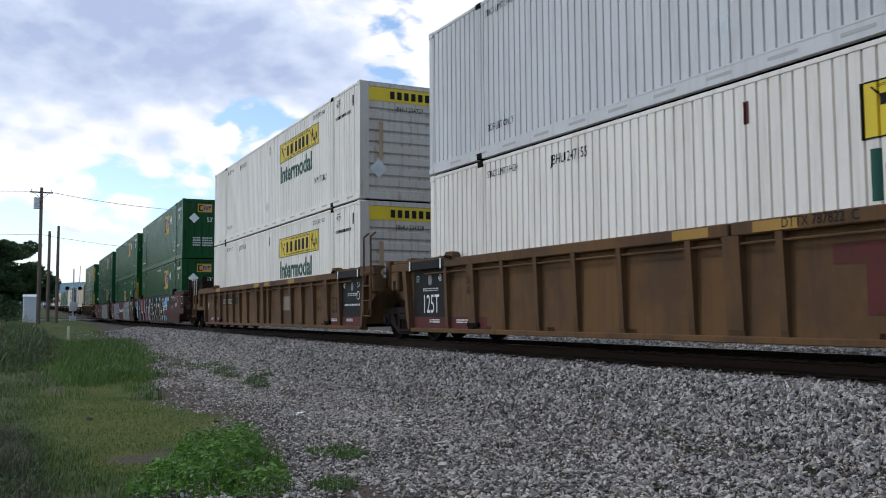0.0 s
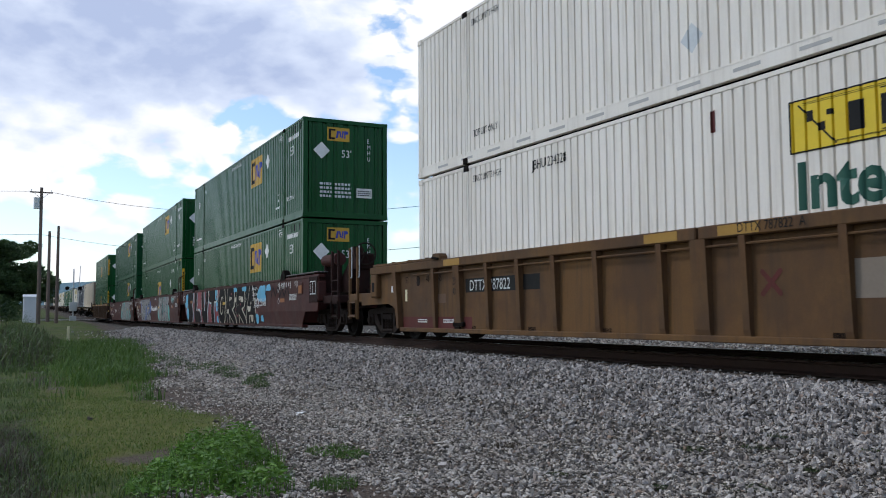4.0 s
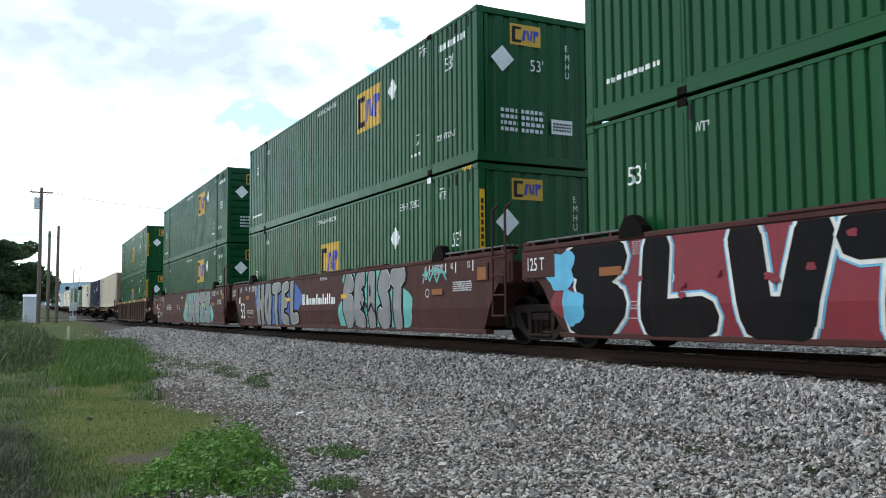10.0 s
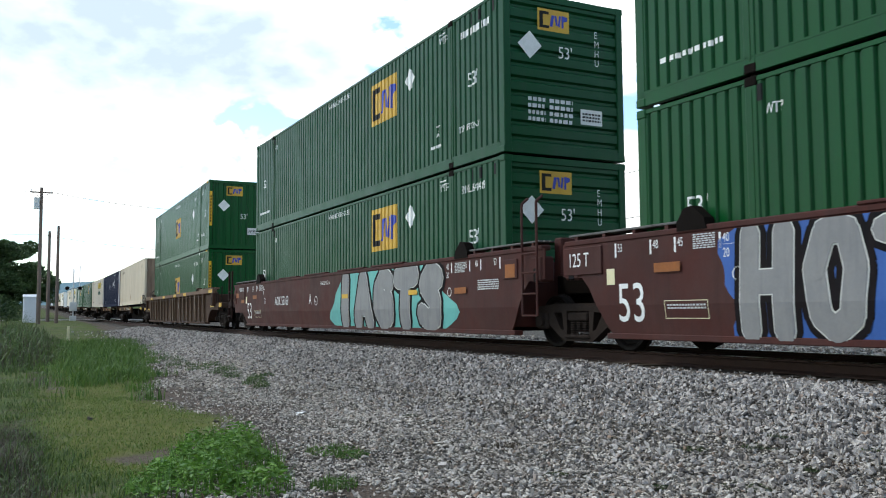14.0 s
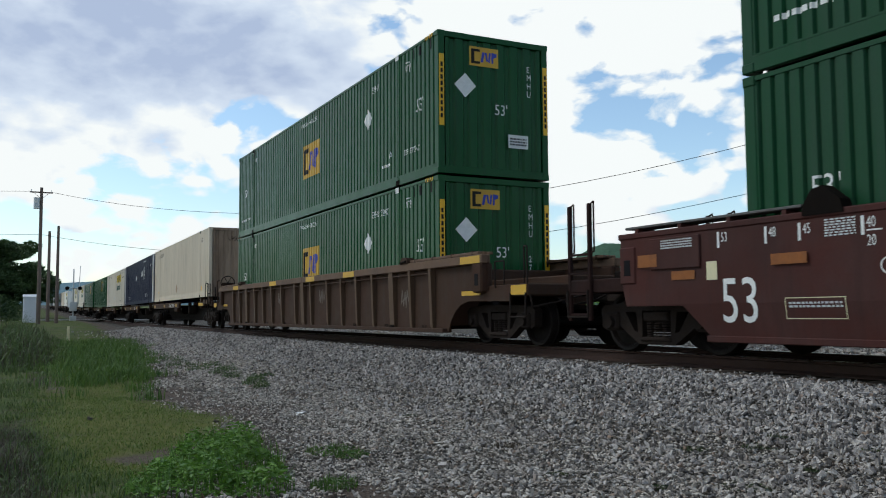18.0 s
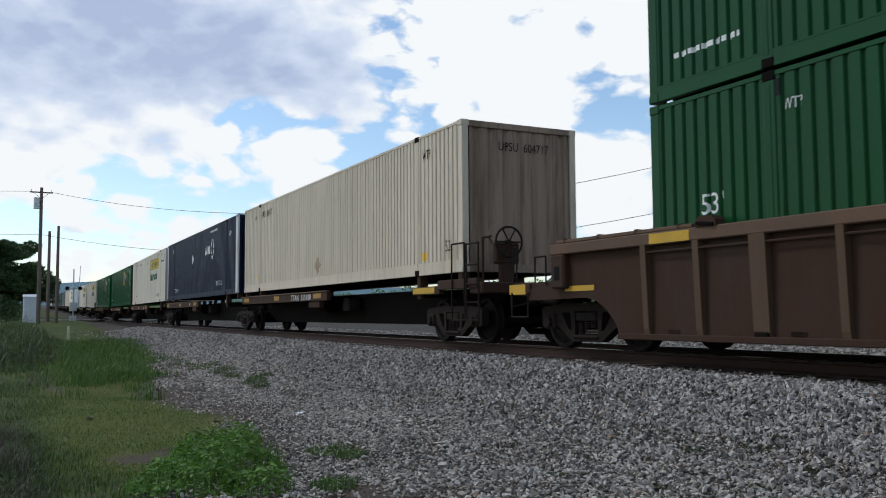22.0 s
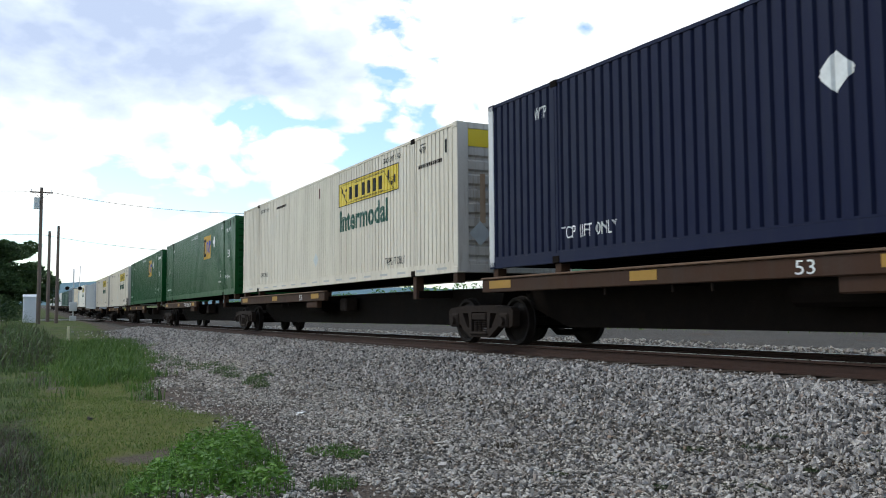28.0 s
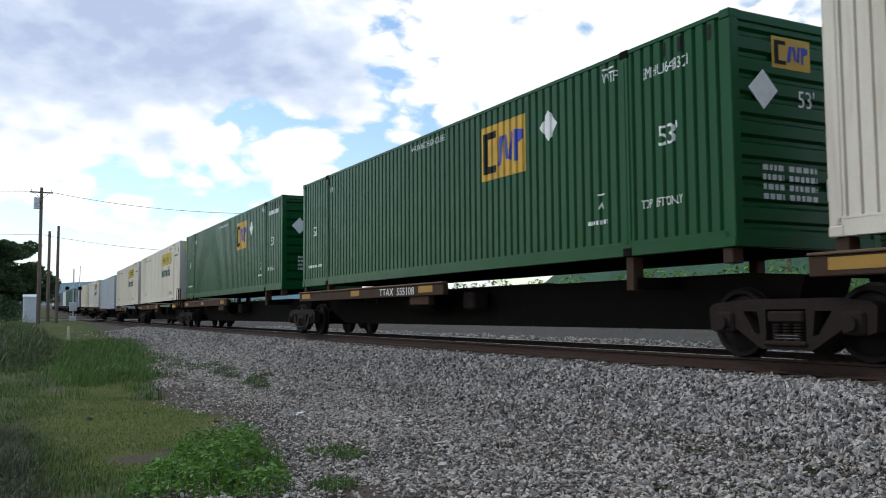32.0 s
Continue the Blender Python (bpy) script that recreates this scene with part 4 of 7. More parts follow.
for tx, ty, tw, th, nl, nb in ((-7.9, 1.95, 1.2, 0.38, 1700, 260), (-8.9, 2.2, 0.9, 0.34, 900, 160), (-9.3, 2.45, 0.6, 0.26, 420, 90), (-7.2, 1.5, 0.9, 0.28, 900, 200), (-6.9, 2.0, 0.6, 0.24, 420, 90)):
    plant("weed_clump", "bright green leafy weeds spreading over the gravel", tx, ty, tw, th, nl, nb, 0.075)
for tx, ty, tw, th in ((-8.5, 3.25, 0.55, 0.10), (-6.83, 2.63, 0.4, 0.12), (-8.2, 3.35, 0.35, 0.08)):
    plant("grass_tuft", "small green grass tuft in the gravel", tx, ty, tw, th, 130, 160, 0.05, M_LUSH)
for tx, ty, tw, th in ((-22.6, 5.0, 0.6, 0.28), (-21.0, 5.15, 0.5, 0.30), (-22.0, 5.6, 0.6, 0.22), (-19.4, 5.05, 0.5, 0.26), (-16.9, 4.8, 0.4, 0.28), (-18.4, 5.3, 0.4, 0.18), (-16.1, 4.75, 0.3, 0.24), (-19.6, 5.9, 0.35, 0.16), (-24.5, 4.9, 0.7, 0.28),
                       (-27, 5.2, 0.7, 0.3), (-30, 5.3, 0.9, 0.3), (-23.6, 5.6, 0.5, 0.2)):
    plant("weed_tuft", "dull green upright weeds in the gravel", tx, ty, tw, th, 110, 60, 0.07, M_DULLW)
for tx, ty, tw in ((-6.45, 6.23, 0.3), (-5.83, 6.47, 0.38), (-5.0, 5.37, 0.42), (-5.39, 4.83, 0.2), (-5.76, 6.67, 0.3), (-4.81, 6.66, 0.25), (-10.74, 5.18, 0.3), (-5.06, 6.24, 0.2), (-6.35, 4.51, 0.2)):
    plant("moss_patch", "low dull green moss between the stones", tx, ty, tw, 0.035, int(900 * tw), int(260 * tw), 0.03, M_MOSS)
plant("dead_weed", "small dead brown weed in the gravel", -7.75, 4.9, 0.3, 0.08, 30, 160, 0.04, M_STALK)
bm = B()
bm.faces.new([bm.verts.new((a, 0, b)) for a, b in ((-0.13, -0.05), (0.02, -0.08), (0.14, -0.02), (0.10, 0.06), (-0.06, 0.07))])
for v in bm.verts:
    v.co = Vector((v.co.z * 0.8, v.co.x, 0.02 + 0.03 * math.sin(v.co.x * 20)))
bmesh.ops.solidify(bm, geom=bm.faces[:], thickness=0.01)
litter = tagged(part("litter_scrap", bm, M_WHITED), "crumpled white plastic scrap on the gravel", "litter")
litter.location = (-11.8, 4.0, float(ground_z(-11.8, 4.0)))
# ---------------------------------------------------------------- poles, wires, trees, hills
def make_tree(name, label, x, y, h, w, rg_seed, n, leaf, material):
    rr = np.random.default_rng(rg_seed)
    z0 = float(ground_z(x, y))
    e = tagged(new(name), label, "tree", "trees by the line")
    e.location = (x, y, z0)
    bm = B()
    tube(bm, (0, 0, -0.1), (0.1, 0.05, h * 0.42), h * 0.035, h * 0.022, 9)
    tips = []
    for i in range(11):
        a = i * 2.4 + rr.uniform(-0.3, 0.3)
        s0 = Vector((0.1, 0.05, h * rr.uniform(0.25, 0.42)))
        r = w * rr.uniform(0.22, 0.42)
        s1 = Vector((r * math.cos(a), r * math.sin(a), h * rr.uniform(0.45, 0.9)))
        mid = (s0 + s1) / 2 + Vector((0, 0, h * 0.04))
        tube(bm, s0, mid, h * 0.014, h * 0.009, 6)
        tube(bm, mid, s1, h * 0.009, h * 0.003, 6)
        tips.append(s1)
        for _ in range(2):
            b = mid + Vector(rr.uniform(-1, 1, 3)) * w * 0.16
            tube(bm, mid, b, h * 0.006, h * 0.002, 5)
            tips.append(b)
    tips.append(Vector((0, 0, h * 0.9)))
    part("trunk", bm, M_BARK, e)
    vs, ix, k = [], [], 0
    for i, c in enumerate(tips):
        for _ in range(3):
            cc = c + Vector(rr.normal(0, 1, 3)) * w * 0.085
            cc.z = min(max(cc.z, h * 0.22), h * 0.93)
            v, idx = leaves(n // (len(tips) * 3), cc, (w * 0.13, w * 0.13, h * 0.075), leaf, rr, 0.8)
            vs.append(v)
            ix.append(idx + k)
            k += len(v)
    ob = new("crown", mesh_of("crown", np.concatenate(vs), 3, np.concatenate(ix), material))
    ob.parent = e
    return e


make_tree("tree", "broad dark green tree beside the crossing", -108, 1.2, 8.6, 9.5, 3, 40000, 0.46, M_LEAF)
make_tree("tree", "dark green tree behind the utility poles", -118, 5.2, 7.0, 7.0, 4, 14000, 0.45, M_LEAF)
make_tree("tree", "dark green tree near the verge far down the line", -100, -3.0, 7.0, 7.5, 14, 18000, 0.42, M_LEAF)
make_tree("tree", "round leafy tree in the field beyond the track", -35.6, 50.5, 8.2, 7.0, 5, 30000, 0.40, M_LEAF2)
make_tree("tree", "leafy tree in the field beyond the track", -30.5, 52.0, 7.6, 9.0, 6, 22000, 0.40, M_LEAF2)
make_tree("tree", "low leafy tree in the field beyond the track", -38.5, 59.0, 5.5, 5.5, 7, 12000, 0.40, M_LEAF2)


vs, ix, k = [], [], 0
rr = np.random.default_rng(77)
for i in range(46):
    bx_, by_ = -103 + rr.normal(0, 5), rr.uniform(-14, 4.4)
    c, i_ = leaves(420, (bx_, by_, float(ground_z(bx_, by_)) + rr.uniform(0.3, 2.2)), (1.6, 1.3, 1.3), 0.4, rr, 0.8)
    vs.append(c)
    ix.append(i_ + k)
    k += len(c)
tagged(new("roadside_bushes", mesh_of("roadside_bushes", np.concatenate(vs), 3, np.concatenate(ix), M_LEAF)), "dark green bushes under the roadside trees", "bushes", kind="stuff")


def make_pole(label, x, y, top, r, arms=True, box_at=None):
    z0 = float(ground_z(x, y))
    p = tagged(new("utility_pole"), label, "utility pole", "utility poles")
    p.location = (x, y, z0)
    h = top - z0
    part("shaft", tube(B(), (0, 0, -0.2), (0, 0, h), r, r * 0.68, 10), M_POLE, p)
    if arms:
        bm = box(B(), -0.05, 0.05, -0.85, 0.85, h - 0.45, h - 0.35, 0.008)
        part("crossarm", bm, M_POLE, p)
        for yy in (-0.75, 0.75):
            part("insulator", tube(B(), (0, yy, h - 0.35), (0, yy, h - 0.17), 0.035, 0.025, 7), M_ALU, p)
            part("brace", tube(B(), (0.06, yy * 0.8, h - 0.42), (0.06, 0, h - 0.95), 0.015, seg=5), M_DARK, p)
    if box_at:
        part("transformer", tube(B(), (0.05, -0.33, box_at - z0 - 0.5), (0.05, -0.33, box_at - z0 + 0.4), 0.24, 0.24, 12), M_ALU, p)
    return p


make_pole("tall wooden utility pole with a crossarm and transformer", -76.9, 4.4, 10.85, 0.17, True, 9.6)
make_pole("bare wooden pole beside the crossing", -87.8, 5.8, 8.3, 0.17, False)
make_pole("slim wooden pole near the gravel's edge", -79.8, 5.95, 8.06, 0.15, False)
make_pole("wooden utility pole in the field beyond the track", -32.9, 38.95, 10.7, 0.17)


def wire(a, b, sag, r=0.018):
    bm = B()
    pts = []
    for i in range(25):
        t = i / 24
        p = Vector(a).lerp(Vector(b), t)
        p.z -= 4 * sag * t * (1 - t)
        pts.append(p)
    pipe(bm, pts, r, 4)
    return tagged(part("overhead_wire", bm, M_DARK), "thin dark wire sagging between poles", "wire", "overhead wires")


wire((-76.9, 4.4, 7.05), (-32.9, 38.95, 7.4), 2.6)
wire((-76.9, 5.15, 10.5), (-32.9, 39.7, 10.4), 3.0)
wire((-76.9, 4.4, 7.05), (-70, -22, 6.6), 0.4)
wire((-76.9, 3.65, 10.5), (-70, -23, 10.0), 0.5)
wire((-32.9, 38.95, 7.4), (2, 66, 8.6), 0.8)

# crossing signal
sg = tagged(new("crossing_signal"), "grey railway crossing signal with dark lamps", "signal")
sx, sy = -96.6, 8.75
sz0 = float(ground_z(sx, sy))
sg.location = (sx, sy, sz0)
part("mast", tube(B(), (0, 0, 0), (0, 0, 5.3 - sz0), 0.07, 0.06, 8), M_ALU, sg)
part("base", box(B(), -0.3, 0.3, -0.3, 0.3, 0, 0.5, 0.03), M_ALU, sg)
for yy in (-0.6, 0.6):
    bm = tube(B(), (0.1, yy, 3.3 - sz0), (0.32, yy, 3.3 - sz0), 0.2, 0.19, 14)
    part("lamp_hood", bm, M_DARK, sg)
part("lamp_bar", tube(B(), (0.1, -0.9, 3.3 - sz0), (0.1, 0.9, 3.3 - sz0), 0.05, seg=6), M_ALU, sg)
part("gate_box", box(B(), -0.25, 0.25, -0.35, 0.35, 1.0, 1.9, 0.04), M_ALU, sg)
part("gate_arm", tube(B(), (0, 0.45, 1.4), (0.05, 0.62, 5.6 - sz0), 0.05, 0.03, 6), M_WHITED, sg)

cab = tagged(new("signal_cabinet"), "white steel signal cabinet with a gabled lid", "cabinet")
cab.location = (-83.9, 4.15, float(ground_z(-83.9, 4.15)))
hc = 2.35 - cab.location.z
part("body", box(B(), -0.5, 0.5, -0.55, 0.55, 0, hc - 0.2, 0.02), M_ALUW, cab)
part("lid", done(slab(B(), [(-0.56, hc - 0.2), (0.56, hc - 0.2), (0.0, hc + 0.02)], -0.6, 0.6)), M_ALUW, cab)
part("door", box(B(), 0.5, 0.52, -0.45, 0.45, 0.25, hc - 0.35, 0.005), M_ALUW, cab)

mk = tagged(new("marker_post"), "thin yellow plastic marker post", "post")
mk.location = (-46, 3.98, float(ground_z(-46, 3.98)))
part("post", box(B(), -0.03, 0.03, -0.06, 0.06, 0, 0.72, 0.01), M_MARK, mk)

# road over the line, and the far hills
rx = -101.0
ys = np.linspace(-70, 80, 60)
vs = np.array([(rx + s_ * 3.3, yy, float(max(ground_z(rx + s_ * 3.3, yy), 0.02)) + 0.03) for yy in ys for s_ in (-1, 1)])
idx = np.array([(2 * i, 2 * i + 1, 2 * i + 3, 2 * i + 2) for i in range(len(ys) - 1)])
rd = tagged(new("road", mesh_of("road", vs, 4, idx, M_CONC)), "pale worn road crossing the track", "road", kind="structure")


def hill(name, label, az0, az1, dist, top, seed, mat, z_foot=-4.0):
    """A long wooded ridge far off; azimuths in degrees from -x towards +y."""
    rr = np.random.default_rng(seed)
    n, m = 260, 24
    az = np.radians(np.linspace(az0, az1, n))
    ph = rr.uniform(0, 6.28, 8)
    prof = sum(np.sin(az * f + p) / (1 + 0.25 * i) for i, (f, p) in enumerate(zip((5, 9, 14, 20, 27, 33, 41, 60), ph)))
    prof = 0.82 + 0.05 * prof
    prof *= smooth(0, 0.12, np.linspace(0, 1, n)) * smooth(0, 0.12, np.linspace(1, 0, n))
    vs = []
    for j in range(m):
        t = j / (m - 1)
        d = dist * (1 + 0.35 * t)
        z = z_foot + top * prof * smooth(0, 1, t) + rr.normal(0, top * 0.004, n) * (t > 0.1)
        vs.append(np.stack([-d * np.cos(az), d * np.sin(az), z], -1))
    vs = np.stack(vs)
    a = (np.arange(m - 1)[:, None] * n + np.arange(n - 1)[None]).ravel()
    return tagged(new(name, mesh_of(name, vs.reshape(-1, 3), 4, np.stack([a, a + 1, a + n + 1, a + n], -1), mat)), label, "hill", kind="structure")


hill("backdrop_hill", "hazy wooded ridge on the horizon", -20, 40, 1700, 95, 2, M_HILL)
hill("backdrop_hill_2", "green wooded hill beyond the field", 30, 110, 800, 98, 9, M_HILL2)
# ---------------------------------------------------------------- containers
CL, CW, CH = 16.154, 2.59, 2.88
POST = 6.09
PITCHC = 0.262                 # from rib to rib of the corrugated walls


def corrugation(x0, x1, deep, pitch, flat, slope):
    """Outline of a corrugated wall from x0 to x1: (x, depth) pairs."""
    n = max(int(round((x1 - x0) / pitch)), 1)
    p = (x1 - x0) / n
    out = [(x0, 0.0)]
    for i in range(n):
        a = x0 + i * p + p * flat / 2
        out += [(a, 0.0), (a + p * slope, deep), (x0 + (i + 1) * p - p * flat / 2 - p * slope, deep), (x0 + (i + 1) * p - p * flat / 2, 0.0)]
    out.append((x1, 0.0))
    return out


def depth_at(prof, x):
    for (xa, da), (xb, db) in zip(prof, prof[1:]):
        if xa <= x <= xb:
            return da + (db - da) * (x - xa) / max(xb - xa, 1e-6)
    return 0.0


def ribbon(prof, z0, z1, y):
    """A corrugated sheet facing -y."""
    bm = B()
    lo = [bm.verts.new((x, y + d, z0)) for x, d in prof]
    hi = [bm.verts.new((x, y + d, z1)) for x, d in prof]
    for i in range(len(prof) - 1):
        bm.faces.new((lo[i], lo[i + 1], hi[i + 1], hi[i]))
    return bm


def onto(bm, prof, y, lift=0.004):
    """Lay a flat mesh (x, z) on a corrugated wall."""
    xs = [v.co.x for v in bm.verts]
    if not xs:
        return bm
    a, b = min(xs), max(xs)
    for x, d in prof:
        if a < x < b:
            bmesh.ops.bisect_plane(bm, geom=bm.verts[:] + bm.edges[:] + bm.faces[:], plane_co=(x, 0, 0), plane_no=(1, 0, 0))
    for v in bm.verts:
        v.co.y = y + depth_at(prof, v.co.x) - lift
    return bm


def plate(x0, x1, z0, z1):
    bm = B()
    bm.faces.new([bm.verts.new(p) for p in ((x0, 0, z0), (x1, 0, z0), (x1, 0, z1), (x0, 0, z1))])
    return bm


def poly(pts):
    bm = B()
    bm.faces.new([bm.verts.new((x, 0, z)) for x, z in pts])
    return bm


def moved(bm, dx, dz):
    for v in bm.verts:
        v.co.x += dx
        v.co.z += dz
    return bm


def merged(*bms):
    out = B()
    for b in bms:
        me = bpy.data.meshes.new("tmp")
        b.to_mesh(me)
        b.free()
        out.from_mesh(me)
        bpy.data.meshes.remove(me)
    return out


STYLES = {
    "green": dict(side=M_GREEN, end=M_GREEN, rail=0.20, deep=0.038, flat=0.62, slope=0.13, pitch=0.205),
    "green2": dict(side=M_GREEN2, end=M_GREEN2, rail=0.20, deep=0.038, flat=0.62, slope=0.13, pitch=0.205),
    "white": dict(side=M_WHITE, end=M_SOILED_SHADE, rail=0.20, deep=0.042, flat=0.80, slope=0.07, pitch=0.172),
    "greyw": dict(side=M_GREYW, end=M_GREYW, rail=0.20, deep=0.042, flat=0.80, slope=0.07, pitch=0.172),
    "offwhite": dict(side=M_OFFW, end=M_SOILED_SHADE, rail=0.20, deep=0.042, flat=0.80, slope=0.07, pitch=0.172),
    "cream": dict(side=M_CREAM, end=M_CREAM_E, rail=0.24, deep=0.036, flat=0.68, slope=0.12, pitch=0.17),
    "navy": dict(side=M_NAVY, end=M_NAVY, rail=0.19, deep=0.038, flat=0.62, slope=0.13, pitch=0.205),
    "grey": dict(side=M_GREYT, end=M_GREYT, rail=0.2, deep=0.02, flat=0.6, slope=0.1, pitch=0.4),
    "oldg": dict(side=M_OLDG, end=M_OLDG, rail=0.2, deep=0.03, flat=0.4, slope=0.13, pitch=0.3),
    "slate": dict(side=M_SLATE, end=M_SLATE, rail=0.2, deep=0.03, flat=0.4, slope=0.13, pitch=0.3),
}
_shared = {}


def shared(key, make, name, mat, parent, m=None):
    """A part whose mesh is made once and used by all things of a style."""
    if key not in _shared:
        ob = part(name, make(), mat, parent)
        _shared[key] = ob.data
    else:
        ob = new(name, _shared[key])
        ob.parent = parent
    if name == "spring_nest":
        tagged(ob, "", kind="stuff")
    if m is not None:
        ob.matrix_basis = m
    return ob


TURN = Matrix.Rotation(math.pi, 4, "Z")


def make_container(style, label, ends="upright"):
    """A 53-foot container: its middle at x = 0, its foot at z = 0, its nose towards +x."""
    s = STYLES[style]
    c = tagged(new("container"), label, "container", "containers on the train")
    hl, hw, ra = CL / 2, CW / 2, s["rail"]
    prof_m = corrugation(-POST + 0.08, POST - 0.08, s["deep"], s["pitch"], s["flat"], s["slope"])
    prof_e = corrugation(POST + 0.08, hl - 0.13, s["deep"], s["pitch"], s["flat"], s["slope"])
    prof_r = corrugation(-hl + 0.13, -POST - 0.08, s["deep"], s["pitch"], s["flat"], s["slope"])
    c["style"] = style
    yin = -hw + 0.012
    for k, pr in enumerate((prof_m, prof_e, prof_r)):
        for far in (False, True):
            shared((style, "wall", k), lambda: ribbon(pr, ra, CH - 0.05, yin), "side_wall", s["side"], c, None if not far else
                   (TURN if k == 0 else None))
    # the far end bays are turned copies of the opposite near ones
    walls = [o for o in c.children if o.name.startswith("side_wall")]
    walls[3].matrix_basis, walls[5].matrix_basis = TURN, TURN

    # lip along the top of the bottom rail
    for m in (None, TURN):
        shared((style, "lip"), lambda: box(B(), -hl + 0.17, hl - 0.17, -hw - 0.004, -hw + 0.05, ra - 0.02, ra + 0.004), "rail_lip", s["side"], c, m)

    def rails(z0, z1, y0, y1):
        return lambda: box(B(), -hl + 0.1, hl - 0.1, -hw + y0, -hw + y1, z0, z1, 0.006)
    for m in (None, TURN):
        shared((style, "bottom"), rails(0.0, ra, 0.0, 0.09), "bottom_rail", s["side"], c, m)
        shared((style, "top"), rails(CH - 0.06, CH, 0.002, 0.06), "top_rail", s["side"], c, m)

    def post(x0, x1):
        return lambda: box(B(), x0, x1, -hw, -hw + 0.14, 0.0, CH, 0.012)
    for m in (None, TURN):
        shared((style, "cpf"), post(hl - 0.17, hl), "corner_post", s["side"], c, m)
        shared((style, "cpr"), post(-hl, -hl + 0.17), "corner_post", s["side"], c, m)

    def lift(x):
        def mk():
            bm = box(B(), x - 0.085, x + 0.085, -hw - 0.004, -hw + 0.1, 0.0, CH - 0.02, 0.01)
            return box(bm, x - 0.02, x + 0.02, -hw - 0.01, -hw, 0.15, CH - 0.15)
        return mk
    for x in (POST, -POST):
        for m in (None, TURN):
            shared((style, "lift", x), lift(x), "lift_post", s["side"], c, m)

    def casting(x, z):
        return lambda: box(B(), x - 0.09, x + 0.09, -hw - 0.012, -hw + 0.16, z, z + 0.118, 0.012)
    for x in (POST, -POST, hl - 0.088, -hl + 0.088):
        for z in (-0.004, CH - 0.11):
            if abs(x) < POST + 0.1 or style != "x":
                mt = M_DARK if abs(x) < POST + 0.1 else s["side"]
                for m in (None, TURN):
                    shared((style, "cast", x, z), casting(x, z), "corner_casting", mt, c, m)

    def roof():
        bm = B()
        pr = corrugation(-hl + 0.1, hl - 0.1, 0.02, 0.5, 0.5, 0.1)
        a = [bm.verts.new((x, -hw + 0.05, CH - 0.02 - d)) for x, d in pr]
        b = [bm.verts.new((x, hw - 0.05, CH - 0.02 - d)) for x, d in pr]
        for i in range(len(pr) - 1):
            bm.faces.new((a[i], a[i + 1], b[i + 1], b[i]))
        return bm
    shared((style, "roof"), roof, "roof", s["side"], c)

    def under():
        bm = box(B(), -hl + 0.1, hl - 0.1, -hw + 0.09, hw - 0.09, 0.13, 0.17)
        for i in range(40):
            x = -hl + 0.3 + i * (CL - 0.6) / 39
            box(bm, x - 0.03, x + 0.03, -hw + 0.09, hw - 0.09, 0.02, 0.13)
        return bm
    shared(("under",), under, "floor_frame", M_DARK, c)

    def nose():
        if ends == "upright":
            pr = corrugation(-hw + 0.17, hw - 0.17, 0.04, 0.32, 0.5, 0.12)
            bm = ribbon(pr, 0.12, CH - 0.1, 0.0)
            for v in bm.verts:
                v.co = Vector((hl - 0.03 - v.co.y, v.co.x, v.co.z))
        else:
            pr = corrugation(0.14, CH - 0.55 if style in ("white", "greyw", "offwhite") else CH - 0.12, 0.045, 0.27, 0.55, 0.14)
            if style in ("white", "greyw", "offwhite"):
                pr.append((CH - 0.1, 0.0))
            bm = B()
            a = [bm.verts.new((hl - 0.03 - d, -hw + 0.14, z)) for z, d in pr]
            b = [bm.verts.new((hl - 0.03 - d, hw - 0.14, z)) for z, d in pr]
            for i in range(len(pr) - 1):
                bm.faces.new((a[i], b[i], b[i + 1], a[i + 1]))
        return bm
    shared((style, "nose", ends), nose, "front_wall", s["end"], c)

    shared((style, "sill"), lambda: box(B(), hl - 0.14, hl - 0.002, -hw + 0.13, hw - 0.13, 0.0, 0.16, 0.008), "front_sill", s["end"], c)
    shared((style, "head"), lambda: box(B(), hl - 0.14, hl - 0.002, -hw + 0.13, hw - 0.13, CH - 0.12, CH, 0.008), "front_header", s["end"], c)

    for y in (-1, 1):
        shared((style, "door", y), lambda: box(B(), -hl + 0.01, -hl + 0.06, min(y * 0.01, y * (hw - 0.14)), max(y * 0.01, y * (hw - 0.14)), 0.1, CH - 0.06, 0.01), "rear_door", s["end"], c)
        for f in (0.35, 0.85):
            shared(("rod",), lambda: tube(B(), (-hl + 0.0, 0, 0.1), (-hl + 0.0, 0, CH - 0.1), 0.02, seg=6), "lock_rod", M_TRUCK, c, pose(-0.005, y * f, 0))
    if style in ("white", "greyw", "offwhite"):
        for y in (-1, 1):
            shared((style, "nosepost", y), lambda: box(B(), hl - 0.05, hl + 0.004, min(y * (hw - 0.005), y * (hw - 0.24)), max(y * (hw - 0.005), y * (hw - 0.24)), 0.02, CH - 0.02, 0.006), "nose_post", M_SOILED_SHADE, c)
    c_prof[c.name] = (prof_m, prof_e, prof_r)
    return c


c_prof = {}
CS = -CW / 2 + 0.012


def wall_mark(c, name, bm, mat, label="", lift=0.004):
    """Paint or a sticker on the near wall; x and z are measured on the container."""
    xs = [v.co.x for v in bm.verts]
    mid = (min(xs) + max(xs)) / 2
    pm, pe, prr = c_prof[c.name]
    pr = pe if mid > POST else prr if mid < -POST else pm
    return part(name, onto(bm, pr, CS, lift), mat, c, label)


